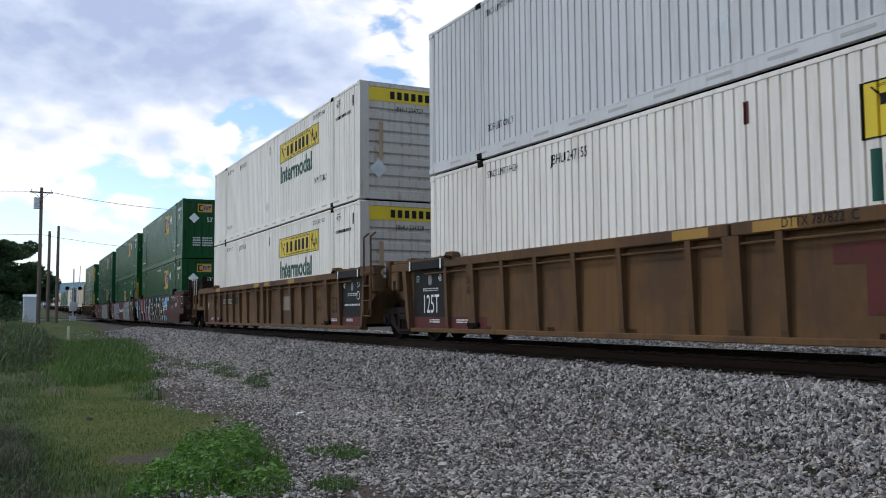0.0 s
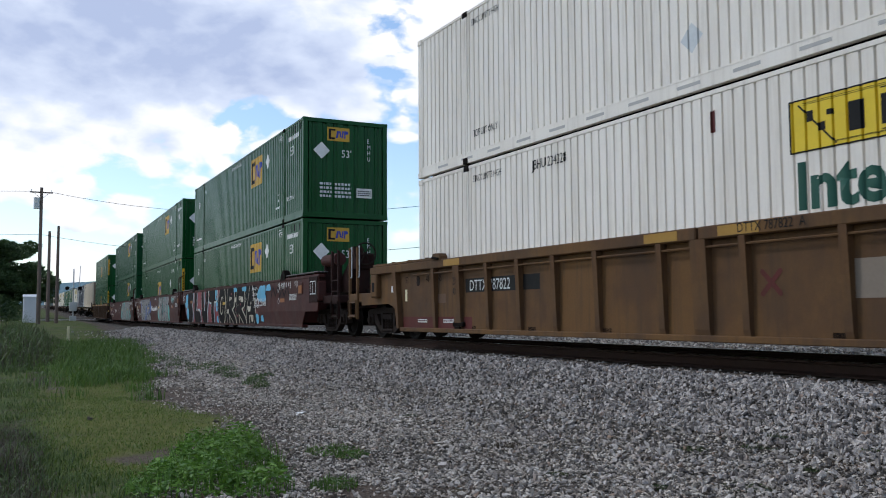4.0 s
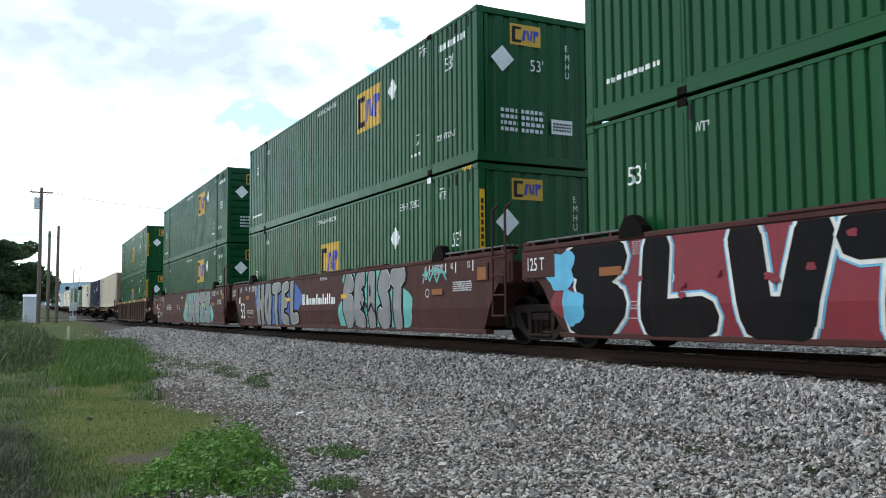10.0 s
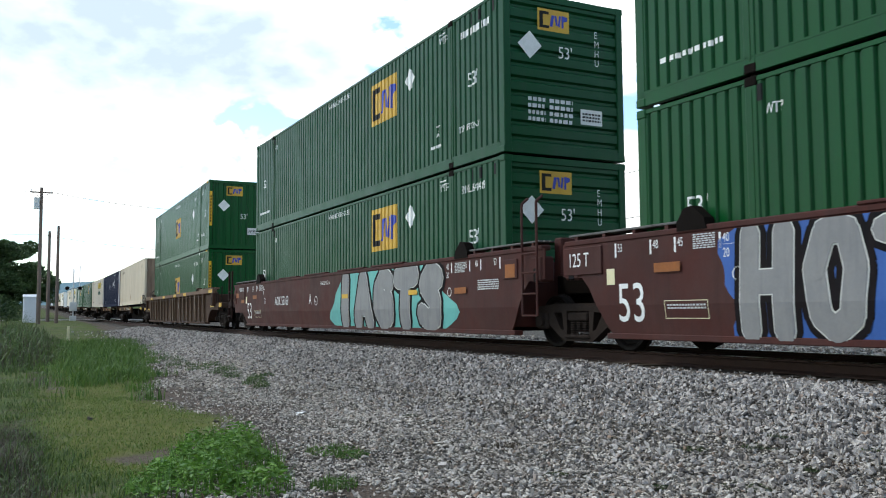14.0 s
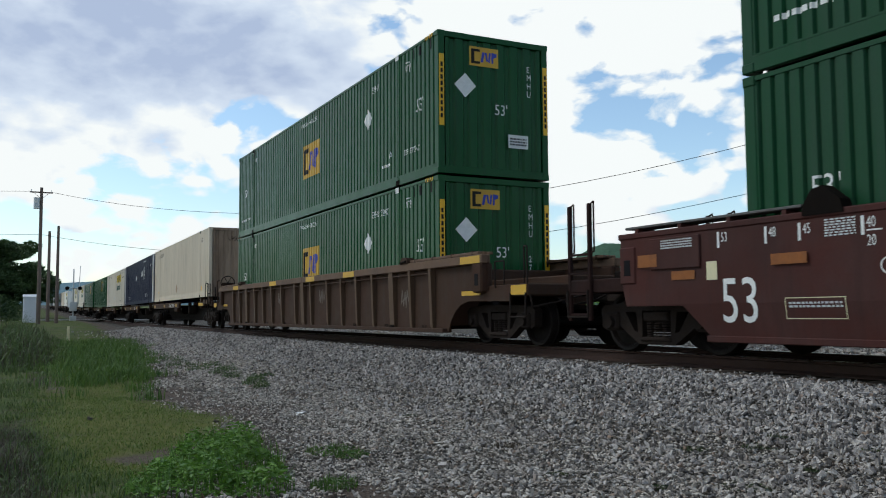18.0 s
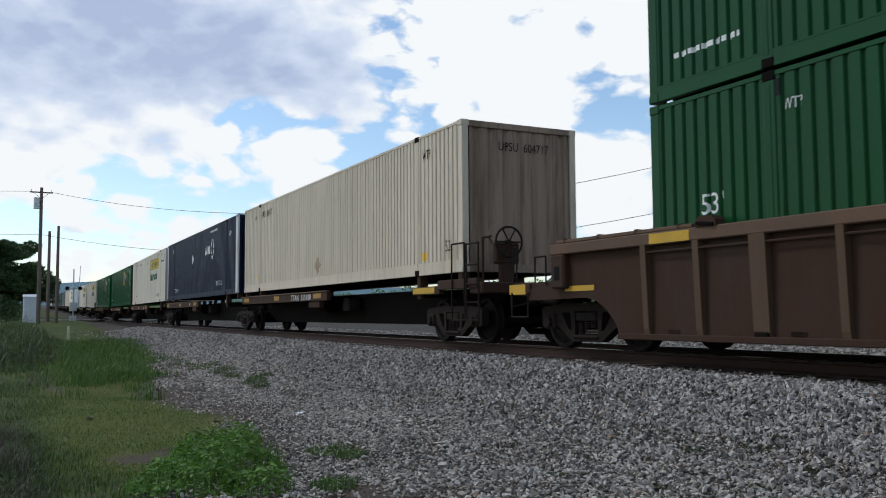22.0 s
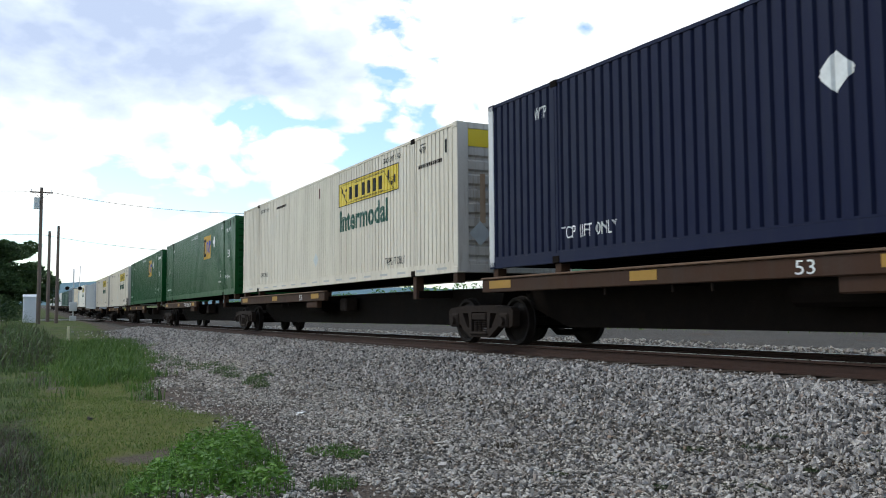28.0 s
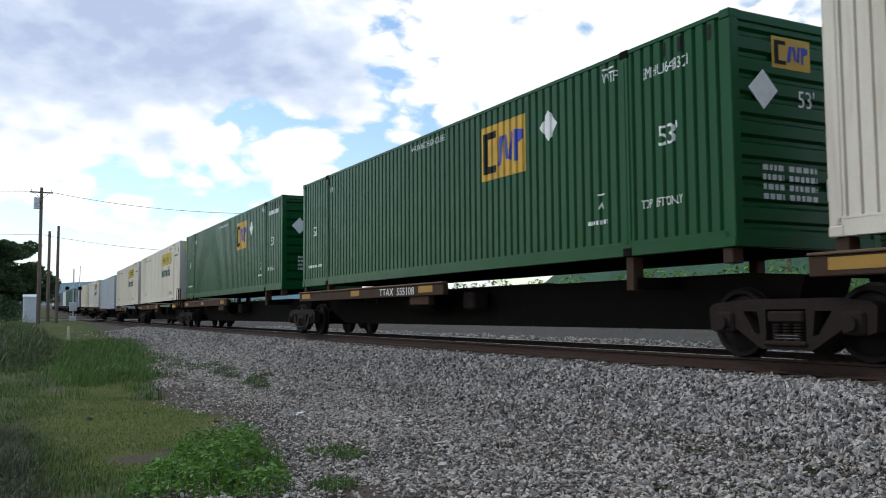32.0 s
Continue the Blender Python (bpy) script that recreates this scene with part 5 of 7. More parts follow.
def nose_mark(c, name, bm, mat, label="", lift=0.006):
    """A mark on the front wall; x is measured from its near edge."""
    for v in bm.verts:
        v.co = Vector((CL / 2 - 0.03 + lift, v.co.x - CW / 2, v.co.z))
    return part(name, bm, mat, c, label)


def diamond(x, z, r):
    return poly([(x, z - r), (x + r, z), (x, z + r), (x - r, z)])


def emblem_a(c, x, z, w, h, on=wall_mark):
    """A yellow panel with black and blue device shapes."""
    on(c, "logo", plate(x, x + w, z, z + h), M_YELLOW, "yellow logo panel with black and blue shapes", 0.004)
    def q(*pts):
        return poly([(x + a * w, z + b * h) for a, b in pts])
    ink = merged(q((0.06, 0.12), (0.17, 0.12), (0.17, 0.88), (0.06, 0.88)), q((0.17, 0.12), (0.36, 0.12), (0.36, 0.25), (0.17, 0.25)),
                 q((0.17, 0.75), (0.36, 0.75), (0.36, 0.88), (0.17, 0.88)))
    on(c, "logo_shape", ink, M_BLACKD, "", 0.008)
    ink = merged(q((0.38, 0.22), (0.47, 0.22), (0.53, 0.74), (0.44, 0.74)), q((0.53, 0.74), (0.58, 0.30), (0.64, 0.30), (0.60, 0.74)),
                 q((0.64, 0.30), (0.70, 0.22), (0.74, 0.74), (0.68, 0.78)), q((0.76, 0.22), (0.82, 0.22), (0.82, 0.78), (0.76, 0.78)), q((0.82, 0.50), (0.94, 0.58), (0.94, 0.74), (0.82, 0.78)))
    on(c, "logo_shape", ink, M_BLUED, "", 0.008)


def bars(x, z, w, h, n, seed, rows=1):
    """Unreadable writing: short bars in rows."""
    rg = random.Random(seed)
    out = []
    for r in range(rows):
        cx = x
        while cx < x + w:
            k = rg.uniform(0.5, 1.0) * w / n
            out.append(plate(cx, min(cx + k, x + w), z - r * h * 1.7, z - r * h * 1.7 + h))
            cx += k + w / n * 0.3
    return merged(*out)


def words(c, txt, x, z, h, mat=None, sx=0.85, on=wall_mark, label="", bold=0.0):
    bm = moved(letters(txt, h, sx, bold), x, z)
    return on(c, "lettering", bm, mat or M_WHITED, label or "painted lettering", 0.005)


def down(c, txt, x, z, h, mat):
    """Letters one under another on the front wall."""
    bms = [moved(letters(ch, h, 0.8), x, z - i * h * 1.35) for i, ch in enumerate(txt) if ch != " "]
    return nose_mark(c, "lettering", merged(*bms), mat, "letters painted one under another", 0.008)
# ---------------------------------------------------------------- bogies
WR, AXLE, FRAME_Y = 0.42, 0.89, 0.99


def lathe(prof, seg=28):
    """A solid of revolution about y: (y, r) pairs."""
    bm = B()
    rings = [[bm.verts.new((r * math.sin(2 * math.pi * i / seg), y, r * math.cos(2 * math.pi * i / seg))) for i in range(seg)] for y, r in prof]
    for a, b in zip(rings, rings[1:]):
        for i in range(seg):
            j = (i + 1) % seg
            bm.faces.new((a[i], a[j], b[j], b[i]))
    return bm


def make_bogie(parent, x):
    """A two-axle cast-steel bogie under parent, its middle at x."""
    def bolster():
        bm = box(B(), -0.2, 0.2, -0.98, 0.98, 0.36, 0.62, 0.03)
        box(bm, -0.28, 0.28, -0.3, 0.3, 0.60, 0.72, 0.03)
        for a in (-0.55, 0.55):
            box(bm, a - 0.05, a + 0.05, -0.7, 0.7, 0.28, 0.42, 0.02)
        return bm
    b = shared(("bolster",), bolster, "bogie", M_DARK, parent, pose(x, 0, -SAG))

    def frame_side():
        out = [(-1.16, 0.60), (-1.08, 0.66), (-0.55, 0.70), (0.55, 0.70), (1.08, 0.66), (1.16, 0.60), (1.14, 0.34), (1.04, 0.30), (1.00, 0.46), (0.80, 0.48),
               (0.74, 0.36), (0.42, 0.16), (0.34, 0.12), (-0.34, 0.12), (-0.42, 0.16), (-0.74, 0.36), (-0.80, 0.48), (-1.00, 0.46), (-1.04, 0.30), (-1.14, 0.34)]
        holes = [[(-0.62, 0.56), (-0.40, 0.56), (-0.36, 0.28), (-0.44, 0.30)], [(-0.28, 0.58), (0.28, 0.58), (0.28, 0.20), (-0.28, 0.20)],
                 [(0.40, 0.56), (0.62, 0.56), (0.44, 0.30), (0.36, 0.28)]]
        bm = B()
        y0, y1 = -0.075, 0.075
        loops = [out] + holes
        edges = []
        rings = []
        for lp in loops:
            vs = [bm.verts.new((px, y0, pz)) for px, pz in lp]
            rings.append(vs)
            for i in range(len(vs)):
                edges.append(bm.edges.new((vs[i], vs[(i + 1) % len(vs)])))
        bmesh.ops.triangle_fill(bm, use_beauty=True, use_dissolve=False, edges=edges)
        # open the windows again where the fill has closed them
        def inside(pt, lp):
            c = False
            for i in range(len(lp)):
                (ax, az), (bx, bz) = lp[i], lp[(i + 1) % len(lp)]
                if (az > pt[1]) != (bz > pt[1]) and pt[0] < (bx - ax) * (pt[1] - az) / (bz - az) + ax:
                    c = not c
            return c
        bad = []
        for f in bm.faces:
            cc = f.calc_center_median()
            if any(inside((cc.x, cc.z), h) for h in holes) or not inside((cc.x, cc.z), out):
                bad.append(f)
        bmesh.ops.delete(bm, geom=bad, context="FACES_ONLY")
        ext = bmesh.ops.extrude_face_region(bm, geom=bm.faces[:])
        for v in ext["geom"]:
            if isinstance(v, bmesh.types.BMVert):
                v.co.y = y1
        for px in (-AXLE, AXLE):
            box(bm, px - 0.14, px + 0.14, -0.12, 0.12, 0.30, 0.56, 0.03)
        box(bm, -0.30, 0.30, -0.11, 0.11, 0.16, 0.22, 0.02)
        return done(bm)

    def springs():
        bm = B()
        for px in (-0.15, 0.0, 0.15):
            for i in range(6):
                tube(bm, (px, -0.02, 0.22 + i * 0.035), (px, -0.02, 0.242 + i * 0.035), 0.062, seg=8)
        box(bm, -0.25, 0.25, -0.09, 0.09, 0.43, 0.56, 0.02)
        return bm

    def cap():
        return tube(B(), (0, -0.1, 0.42), (0, -0.17, 0.42), 0.085, 0.075, 10)
    for y in (-FRAME_Y, FRAME_Y):
        m = pose(0, y, 0) if y < 0 else pose(0, y, 0, 0, 0, 180)
        shared(("frame",), frame_side, "side_frame", M_TRUCK, b, m)
        shared(("spring",), springs, "spring_nest", M_TRUCK, b, m)
        for a in (-AXLE, AXLE):
            shared(("cap",), cap, "axle_cap", M_TRUCK, b, m @ pose(a, 0, 0))

    def wheelset():
        one = [(-0.82, 0.02), (-0.82, 0.12), (-0.80, 0.20), (-0.77, 0.33), (-0.82, 0.36), (-0.825, WR - 0.01), (-0.81, WR), (-0.72, WR + 0.004),
               (-0.705, WR + 0.026), (-0.69, WR + 0.026), (-0.685, 0.34), (-0.72, 0.2), (-0.70, 0.1), (-0.6, 0.08), (0, 0.075)]
        return lathe(one + [(-y, r) for y, r in reversed(one)][1:])
    for a in (-AXLE, AXLE):
        w = shared(("wheelset",), wheelset, "wheelset", M_WHEEL, b, pose(a, 0, WR))
        WHEELS.append((w, a))
    return b


# ---------------------------------------------------------------- well cars
def ladder(car, x, y, z0, z1, mat, w=0.42, n=4):
    bm = B()
    s = -1 if y < 0 else 1
    for a in (-w / 2, w / 2):
        pipe(bm, [(x + a, y, z0), (x + a, y, z1)], 0.016)
    for i in range(n):
        z = z0 + 0.03 + i * (z1 - z0 - 0.1) / max(n - 1, 1)
        pipe(bm, [(x - w / 2, y + s * 0.02, z), (x + w / 2, y + s * 0.02, z)], 0.014)
    return part("ladder", bm, mat, car)


def side_y(kind, z, hw=1.50):
    """How far out the side of a well car stands at height z: ribbed cars have the sheet set back, smooth ones lean in below."""
    if kind != "oxide":
        return -hw + 0.10
    return -hw + max(0.0, 0.52 - z) * 0.13


def well_unit(kind, label, front="joint", rear="joint", xf=9.75, xr=-9.75):
    """One unit of a well car. xf, xr: where the middles of its bogies lie; the bogie at the rear is its own, the front one too at a coupler end."""
    body = {"ochre": M_TAN, "brown": M_RUST, "oxide": M_OXIDE}[kind]
    ribbed = kind != "oxide"
    ribs = M_RIBTAN if kind == "brown" else body
    chord = M_CHORD if kind == "brown" else body
    trim = M_OXIDE if kind == "oxide" else body
    gear = M_GEAR_SHADE if kind == "oxide" else body
    car = tagged(new("well_car"), label, "rail car", "well cars of the train")
    car["paint"] = kind
    hw = 1.50
    zb, zt = 0.09, 1.42

    def end_line(e, how):
        """Outline of one end of the side sheet, from the foot upwards."""
        if how == "coupler":
            if ribbed:
                arc = [(8.66, zb), (8.74, 0.26), (8.92, 0.45), (9.15, 0.58), (9.4, 0.64), (10.9, 0.62), (10.9, 0.80), (10.14, 0.80), (10.14, zt)]
            else:
                arc = [(8.49, zb), (8.95, 0.50), (10.0, 0.50), (10.06, 0.72), (10.10, zt)]
        else:
            if ribbed:
                arc = [(8.66, zb), (8.74, 0.30), (8.90, 0.55), (9.12, 0.74), (9.38, 0.86), (9.5, 0.88), (9.5, zt)]
            else:
                arc = [(8.45, zb), (8.62, 0.28), (8.95, 0.78), (9.1, 0.92), (9.55, 0.95), (9.55, zt)]
        return [(e * a, b) for a, b in arc]

    def sheet():
        pts = end_line(1, front) + end_line(-1, rear)[::-1]
        bm = slab(B(), pts, 0.0, 0.03)
        if not ribbed:
            bmesh.ops.bisect_plane(bm, geom=bm.verts[:] + bm.edges[:] + bm.faces[:], plane_co=(0, 0, 0.52), plane_no=(0, 0, 1))
        for v in bm.verts:
            v.co.y += side_y(kind, v.co.z)
        return done(bm)
    a = part("side_sheet", sheet(), body, car)
    bm = sheet()
    for v in bm.verts:
        v.co.y = -v.co.y
    part("side_sheet", done(bm), body, car)
    for y in (-1, 1):
        x0, x1 = (-10.14 if rear == "coupler" else -9.5), (10.14 if front == "coupler" else 9.5)
        ya, yb = sorted((y * (hw + 0.015), y * (hw - 0.16)))
        if ribbed:
            for a, b in ((x0, -0.02), (0.02, x1)):
                part("top_chord", box(B(), a, b, ya, yb, zt - 0.13, zt + 0.03, 0.014), chord, car)
        else:
            part("top_chord", box(B(), x0, x1, ya, yb, zt - 0.03, zt + 0.05, 0.014), body, car)
            for a in (-4.6, -2.2, 0.4, 2.6):
                part("rail_lip", box(B(), a, a + 1.7, min(y * (hw + 0.03), y * (hw - 0.1)), max(y * (hw + 0.03), y * (hw - 0.1)), zt + 0.045, zt + 0.085, 0.01), body, car)
        ya, yb = sorted((y * (hw - (0.0 if ribbed else 0.035)), y * (hw - 0.2)))
        part("bottom_chord", box(B(), -8.6, 8.6, ya, yb, zb - 0.03, zb + 0.05, 0.01), body, car)
        if ribbed:
            def rib(wd):
                def mk():
                    bm = B()
                    prof = [(-hw - 0.01, zt - 0.12), (-hw + 0.1, zt - 0.12), (-hw + 0.1, zb + 0.04), (-hw + 0.055, zb + 0.04), (-hw + 0.035, zb + 0.12)]
                    l = [bm.verts.new((-wd, yy, z)) for yy, z in prof]
                    r = [bm.verts.new((wd, yy, z)) for yy, z in prof]
                    for i in range(5):
                        j = (i + 1) % 5
                        bm.faces.new((l[i], l[j], r[j], r[i]))
                    bm.faces.new(l[::-1])
                    bm.faces.new(r)
                    return done(bm)
                return mk
            for x in (-6.15, 6.15):
                shared((kind, "ribm"), rib(0.115), "lift_stiffener", ribs, car, pose(x, 0, 0) if y < 0 else pose(x, 0, 0, 0, 0, 180))
                part("rib_foot", box(B(), x - 0.1, x + 0.1, min(y * (hw - 0.01), y * (hw - 0.1)), max(y * (hw - 0.01), y * (hw - 0.1)), zb + 0.0, zb + 0.1, 0.015), M_DARK, car)
            for x in ((-8.05, 8.05) if kind == "brown" else ()):
                shared((kind, "rib"), rib(0.05), "stiffener", ribs, car, pose(x, 0, 0) if y < 0 else pose(x, 0, 0, 0, 0, 180))
            if kind == "ochre":
                for e in (-1, 1):
                    ya, yb = sorted((y * (hw + 0.012), y * (hw - 0.1)))
                    part("end_stiffener", done(slab(B(), [(e * 8.62, zb + 0.03), (e * 8.72, zb + 0.03), (e * 8.98, zt - 0.12), (e * 8.80, zt - 0.12)], ya, yb)), body, car)
            for x in (-7.1, -5.08, -4.08, -3.07, -2.03, -0.7, 0.7, 2.03, 3.07, 4.08, 5.08, 7.1):
                shared((kind, "rib"), rib(0.05), "stiffener", ribs, car, pose(x, 0, 0) if y < 0 else pose(x, 0, 0, 0, 0, 180))
            shared((kind, "ribw"), rib(0.13), "centre_stiffener", ribs, car, None if y < 0 else TURN)
            part("hand_rod", tube(B(), (-8.0, y * (hw - 0.02), 1.2), (8.0, y * (hw - 0.02), 1.2), 0.016, seg=6), body, car)
    for i in range(9):
        shared(("bearer",), lambda: box(B(), -0.12, 0.12, -1.4, 1.4, zb + 0.02, zb + 0.12, 0.01), "cross_bearer", M_DARK, car, pose(-7.6 + i * 1.9, 0, 0))
    for e, how, bx in ((1, front, xf), (-1, rear, xr)):
        end = e * (abs(bx) + (1.5 if how == "coupler" else -0.22))
        a, b = sorted((e * 8.5, end))
        part("end_platform", box(B(), a, b, -0.55, 0.55, 0.72, 1.05, 0.02), M_DARK if kind == "oxide" else trim, car)
        a, b = sorted((e * 8.3, e * 8.5))
        part("bulkhead", box(B(), a, b, -1.38, 1.38, zb + 0.1, 1.28, 0.02), trim, car)
        for y in (-1, 1):
            # grating walkway and container guide over the sill's end
            xs = sorted((e * 7.15, e * (10.0 if how == "coupler" else 9.4)))
            for i in range(3):
                yy = y * (1.24 + i * 0.11)
                part("walkway_bar", box(B(), xs[0], xs[1], yy - 0.04, yy + 0.04, zt + (0.10 if kind == "oxide" else 0.035), zt + (0.135 if kind == "oxide" else 0.085), 0.008), M_GRATE if kind == "oxide" else chord, car)
            for f in (0.08, 0.36, 0.64, 0.92):
                x = xs[0] + (xs[1] - xs[0]) * f
                part("walkway_bracket", box(B(), x - 0.03, x + 0.03, min(y * 1.2, y * 1.5), max(y * 1.2, y * 1.5), zt + 0.0, zt + 0.10), trim, car)
            g = [(e * 6.62, zt), (e * 7.12, zt), (e * 7.12, zt + 0.10), (e * 7.0, zt + 0.27), (e * 6.86, zt + 0.30), (e * 6.66, zt + 0.14)]
            if ribbed:
                g = [(e * 6.72, zt + 0.02), (e * 7.06, zt + 0.02), (e * 7.06, zt + 0.10), (e * 7.0, zt + 0.15), (e * 6.8, zt + 0.15), (e * 6.74, zt + 0.1)]
                part("latch_arm", tube(B(), (e * 6.76, y * 1.54, zt + 0.04), (e * 7.02, y * 1.54, zt + 0.07), 0.025, seg=6), M_DARK, car)
            part("container_guide", done(slab(B(), g, min(y * 1.53, y * 1.36), max(y * 1.53, y * 1.36))), M_DARK if kind == "oxide" else trim, car)
            # cast end piece with its jacking slot
            xa = e * (10.12 if how == "coupler" else 9.5)
            a, b = sorted((xa - e * 0.34, xa))
            blk = part("end_casting", box(B(), a, b, min(y * 1.52, y * 1.28), max(y * 1.52, y * 1.28), 0.78 if how == "coupler" else 0.9, zt - 0.12, 0.03), trim, car)
            part("jacking_slot", box(B(), a + 0.1, b - 0.1, min(y * 1.525, y * 1.5), max(y * 1.525, y * 1.5), 0.9, 1.12, 0.01), M_SPRAYB, blk)
        if how == "coupler":
            a, b = sorted((end, end - e * 0.52))
            part("end_beam", box(B(), a, b, -1.42, 1.42, 0.70, 0.90, 0.02), gear, car)
            a, b = sorted((e * 10.12, end - e * 0.5))
            for y in (-1, 1):
                part("platform_sill", box(B(), a, b, min(y * 1.38, y * 1.26), max(y * 1.38, y * 1.26), 0.70, 0.90, 0.015), gear, car)
            part("deck_plate", box(B(), a, b, -1.25, 1.25, 0.88, 0.915), M_DARK, car)
            a, b = sorted((end - e * 0.1, end + e * 0.6))
            part("draft_gear", box(B(), a, b, -0.16, 0.16, 0.60, 0.86, 0.03), M_DARK, car)
            a, b = sorted((end + e * 0.42, end + e * 0.86))
            part("coupler", box(B(), a, b, -0.2 if e > 0 else -0.12, 0.12 if e > 0 else 0.2, 0.56, 0.90, 0.05), M_TRUCK, car)
            part("air_hose", pipe(B(), [(end, 0.4, 0.75), (end + e * 0.25, 0.42, 0.5), (end + e * 0.55, 0.3, 0.38), (end + e * 0.85, 0.15, 0.42)], 0.03), M_SPRAYB, car)
            part("cut_lever", pipe(B(), [(end + e * 0.05, -1.4, 0.72), (end + e * 0.08, -1.38, 0.52), (end + e * 0.12, -0.8, 0.62), (end + e * 0.3, -0.2, 0.8)], 0.014), M_TRUCK, car)
            for y in (-1, 1):
                # sill step hanging below the beam, and grab irons
                part("sill_step", pipe(B(), [(end - e * 0.03, y * 1.44, 0.75), (end - e * 0.03, y * 1.44, 0.36), (end - e * 0.5, y * 1.44, 0.36), (end - e * 0.5, y * 1.44, 0.75)], 0.016), M_TAN if kind == "ochre" else M_TRUCK, car)
                if kind == "brown":
                    part("grab_iron", pipe(B(), [(end - e * 0.03, y * 1.40, 0.85), (end - e * 0.03, y * 1.40, 1.5), (end - e * 0.12, y * 1.40, 1.5), (end - e * 0.12, y * 1.40, 0.9)], 0.014), M_TRUCK, car)
                    part("grab_iron", pipe(B(), [(e * 10.4, y * 1.40, 0.85), (e * 10.4, y * 1.40, 1.3), (e * 10.7, y * 1.40, 1.3), (e * 10.7, y * 1.40, 0.9)], 0.014), M_TRUCK, car)
                else:
                    for q in (0.05, 0.52):
                        part("handrail", box(B(), end - e * q - 0.035, end - e * q + 0.035, y * 1.40 - 0.03, y * 1.40 + 0.03, 0.3, 2.0, 0.012), gear, car)
                        part("grab_iron", pipe(B(), [(end - e * q, y * 1.40, 1.98), (end - e * (q + 0.1), y * 1.40, 2.02), (end - e * (q + 0.1), y * 1.40, 1.3), (end - e * q, y * 1.40, 1.28)], 0.013), M_GREYD if kind != "oxide" else gear, car)
                    for z in (0.38, 0.68, 0.98, 1.25):
                        if kind == "oxide" or z < 0.7:
                            part("step", box(B(), min(end - e * 0.05, end - e * 0.52), max(end - e * 0.05, end - e * 0.52), y * 1.40 - 0.03, y * 1.40 + 0.03, z, z + 0.03), M_CHORD if kind != "oxide" else gear, car)
        else:
            if e > 0:
                for y in (-1, 1):
                    st = [pipe(B(), [(9.02 + a, y * 1.57, 0.38), (9.02 + a, y * 1.57, 2.15), (9.02 + a, y * 1.45, 2.25)], 0.022) for a in (0.0, 0.42)]
                    for bm in st:
                        part("ladder_rail", bm, trim, car)
                    for z in (0.38, 0.72, 1.05, 1.35):
                        part("ladder_rung", pipe(B(), [(9.02, y * 1.58, z), (9.44, y * 1.58, z)], 0.016), trim if kind == "oxide" else M_TAN, car)
            part("articulation_arm", box(B(), *sorted((e * 8.5, end)), -0.3, 0.3, 0.55, 0.74, 0.02), M_DARK, car)
            for y in (-0.9, 0.9):
                part("end_post", box(B(), *sorted((e * 9.3, e * 9.5)), y - 0.25, y + 0.25, 1.0, zt + 0.18, 0.02), trim, car)
    make_bogie(car, xr)
    if front == "coupler":
        make_bogie(car, xf)
    return car


def side_mark(car, name, bm, mat, label="", lift=0.004):
    """Paint on the near side of a well car; x from the car's middle, z over the rail."""
    kind = car["paint"]
    if kind == "oxide":
        bmesh.ops.bisect_plane(bm, geom=bm.verts[:] + bm.edges[:] + bm.faces[:], plane_co=(0, 0, 0.52), plane_no=(0, 0, 1))
    for v in bm.verts:
        v.co.y = v.co.y * 0.02 + side_y(kind, v.co.z) - lift
    return part(name, bm, mat, car, label)


def side_words(car, txt, x, z, h, mat=None, sx=0.8, lift=0.005):
    return side_mark(car, "lettering", moved(letters(txt, h, sx), x, z), mat or M_WHITED, "painted lettering", lift)


def strokes(lines, w, x, z, sx, sz, tilt=0.0):
    """Broad brush strokes: each line is a chain of points in a unit box; the pieces lie a hair over one another."""
    bm = B()
    n = 0
    for line in lines:
        pts = [Vector((x + (a + tilt * b) * sx, 0, z + b * sz)) for a, b in line]
        for a, b in zip(pts, pts[1:]):
            d = (b - a).normalized()
            s = Vector((-d.z, 0, d.x)) * w / 2
            y = Vector((0, -0.02 * n, 0))
            n += 1
            bm.faces.new([bm.verts.new(p + y) for p in (a - s, b - s, b + s, a + s)])
        for c in pts:
            y = Vector((0, -0.02 * n, 0))
            n += 1
            bm.faces.new([bm.verts.new(c + y + Vector((math.cos(i * math.pi / 4) * w / 2, 0, math.sin(i * math.pi / 4) * w / 2))) for i in range(8)])
    return bm


def blob(x, z, w, h, seed, n=22, rough=0.22):
    rr = random.Random(seed)
    ph = [rr.uniform(0, 6.28) for _ in range(3)]
    pts = []
    for i in range(n):
        a = 2 * math.pi * i / n
        k = 1 + rough * (math.sin(3 * a + ph[0]) * 0.5 + math.sin(5 * a + ph[1]) * 0.3 + math.sin(8 * a + ph[2]) * 0.25)
        c, s = math.cos(a), math.sin(a)
        sq = (abs(c) ** 4 + abs(s) ** 4) ** -0.25
        pts.append((x + w / 2 * c * sq * min(k, 1.15), z + h / 2 * s * sq * min(k, 1.12)))
    return poly(pts)


def clip_z(bm, z0, z1):
    """Cut away what lies above or under the painted side."""
    for zz, nn in ((z0, (0, 0, -1)), (z1, (0, 0, 1))):
        bmesh.ops.bisect_plane(bm, geom=bm.verts[:] + bm.edges[:] + bm.faces[:], plane_co=(0, 0, zz), plane_no=nn, clear_outer=True)
    return bm


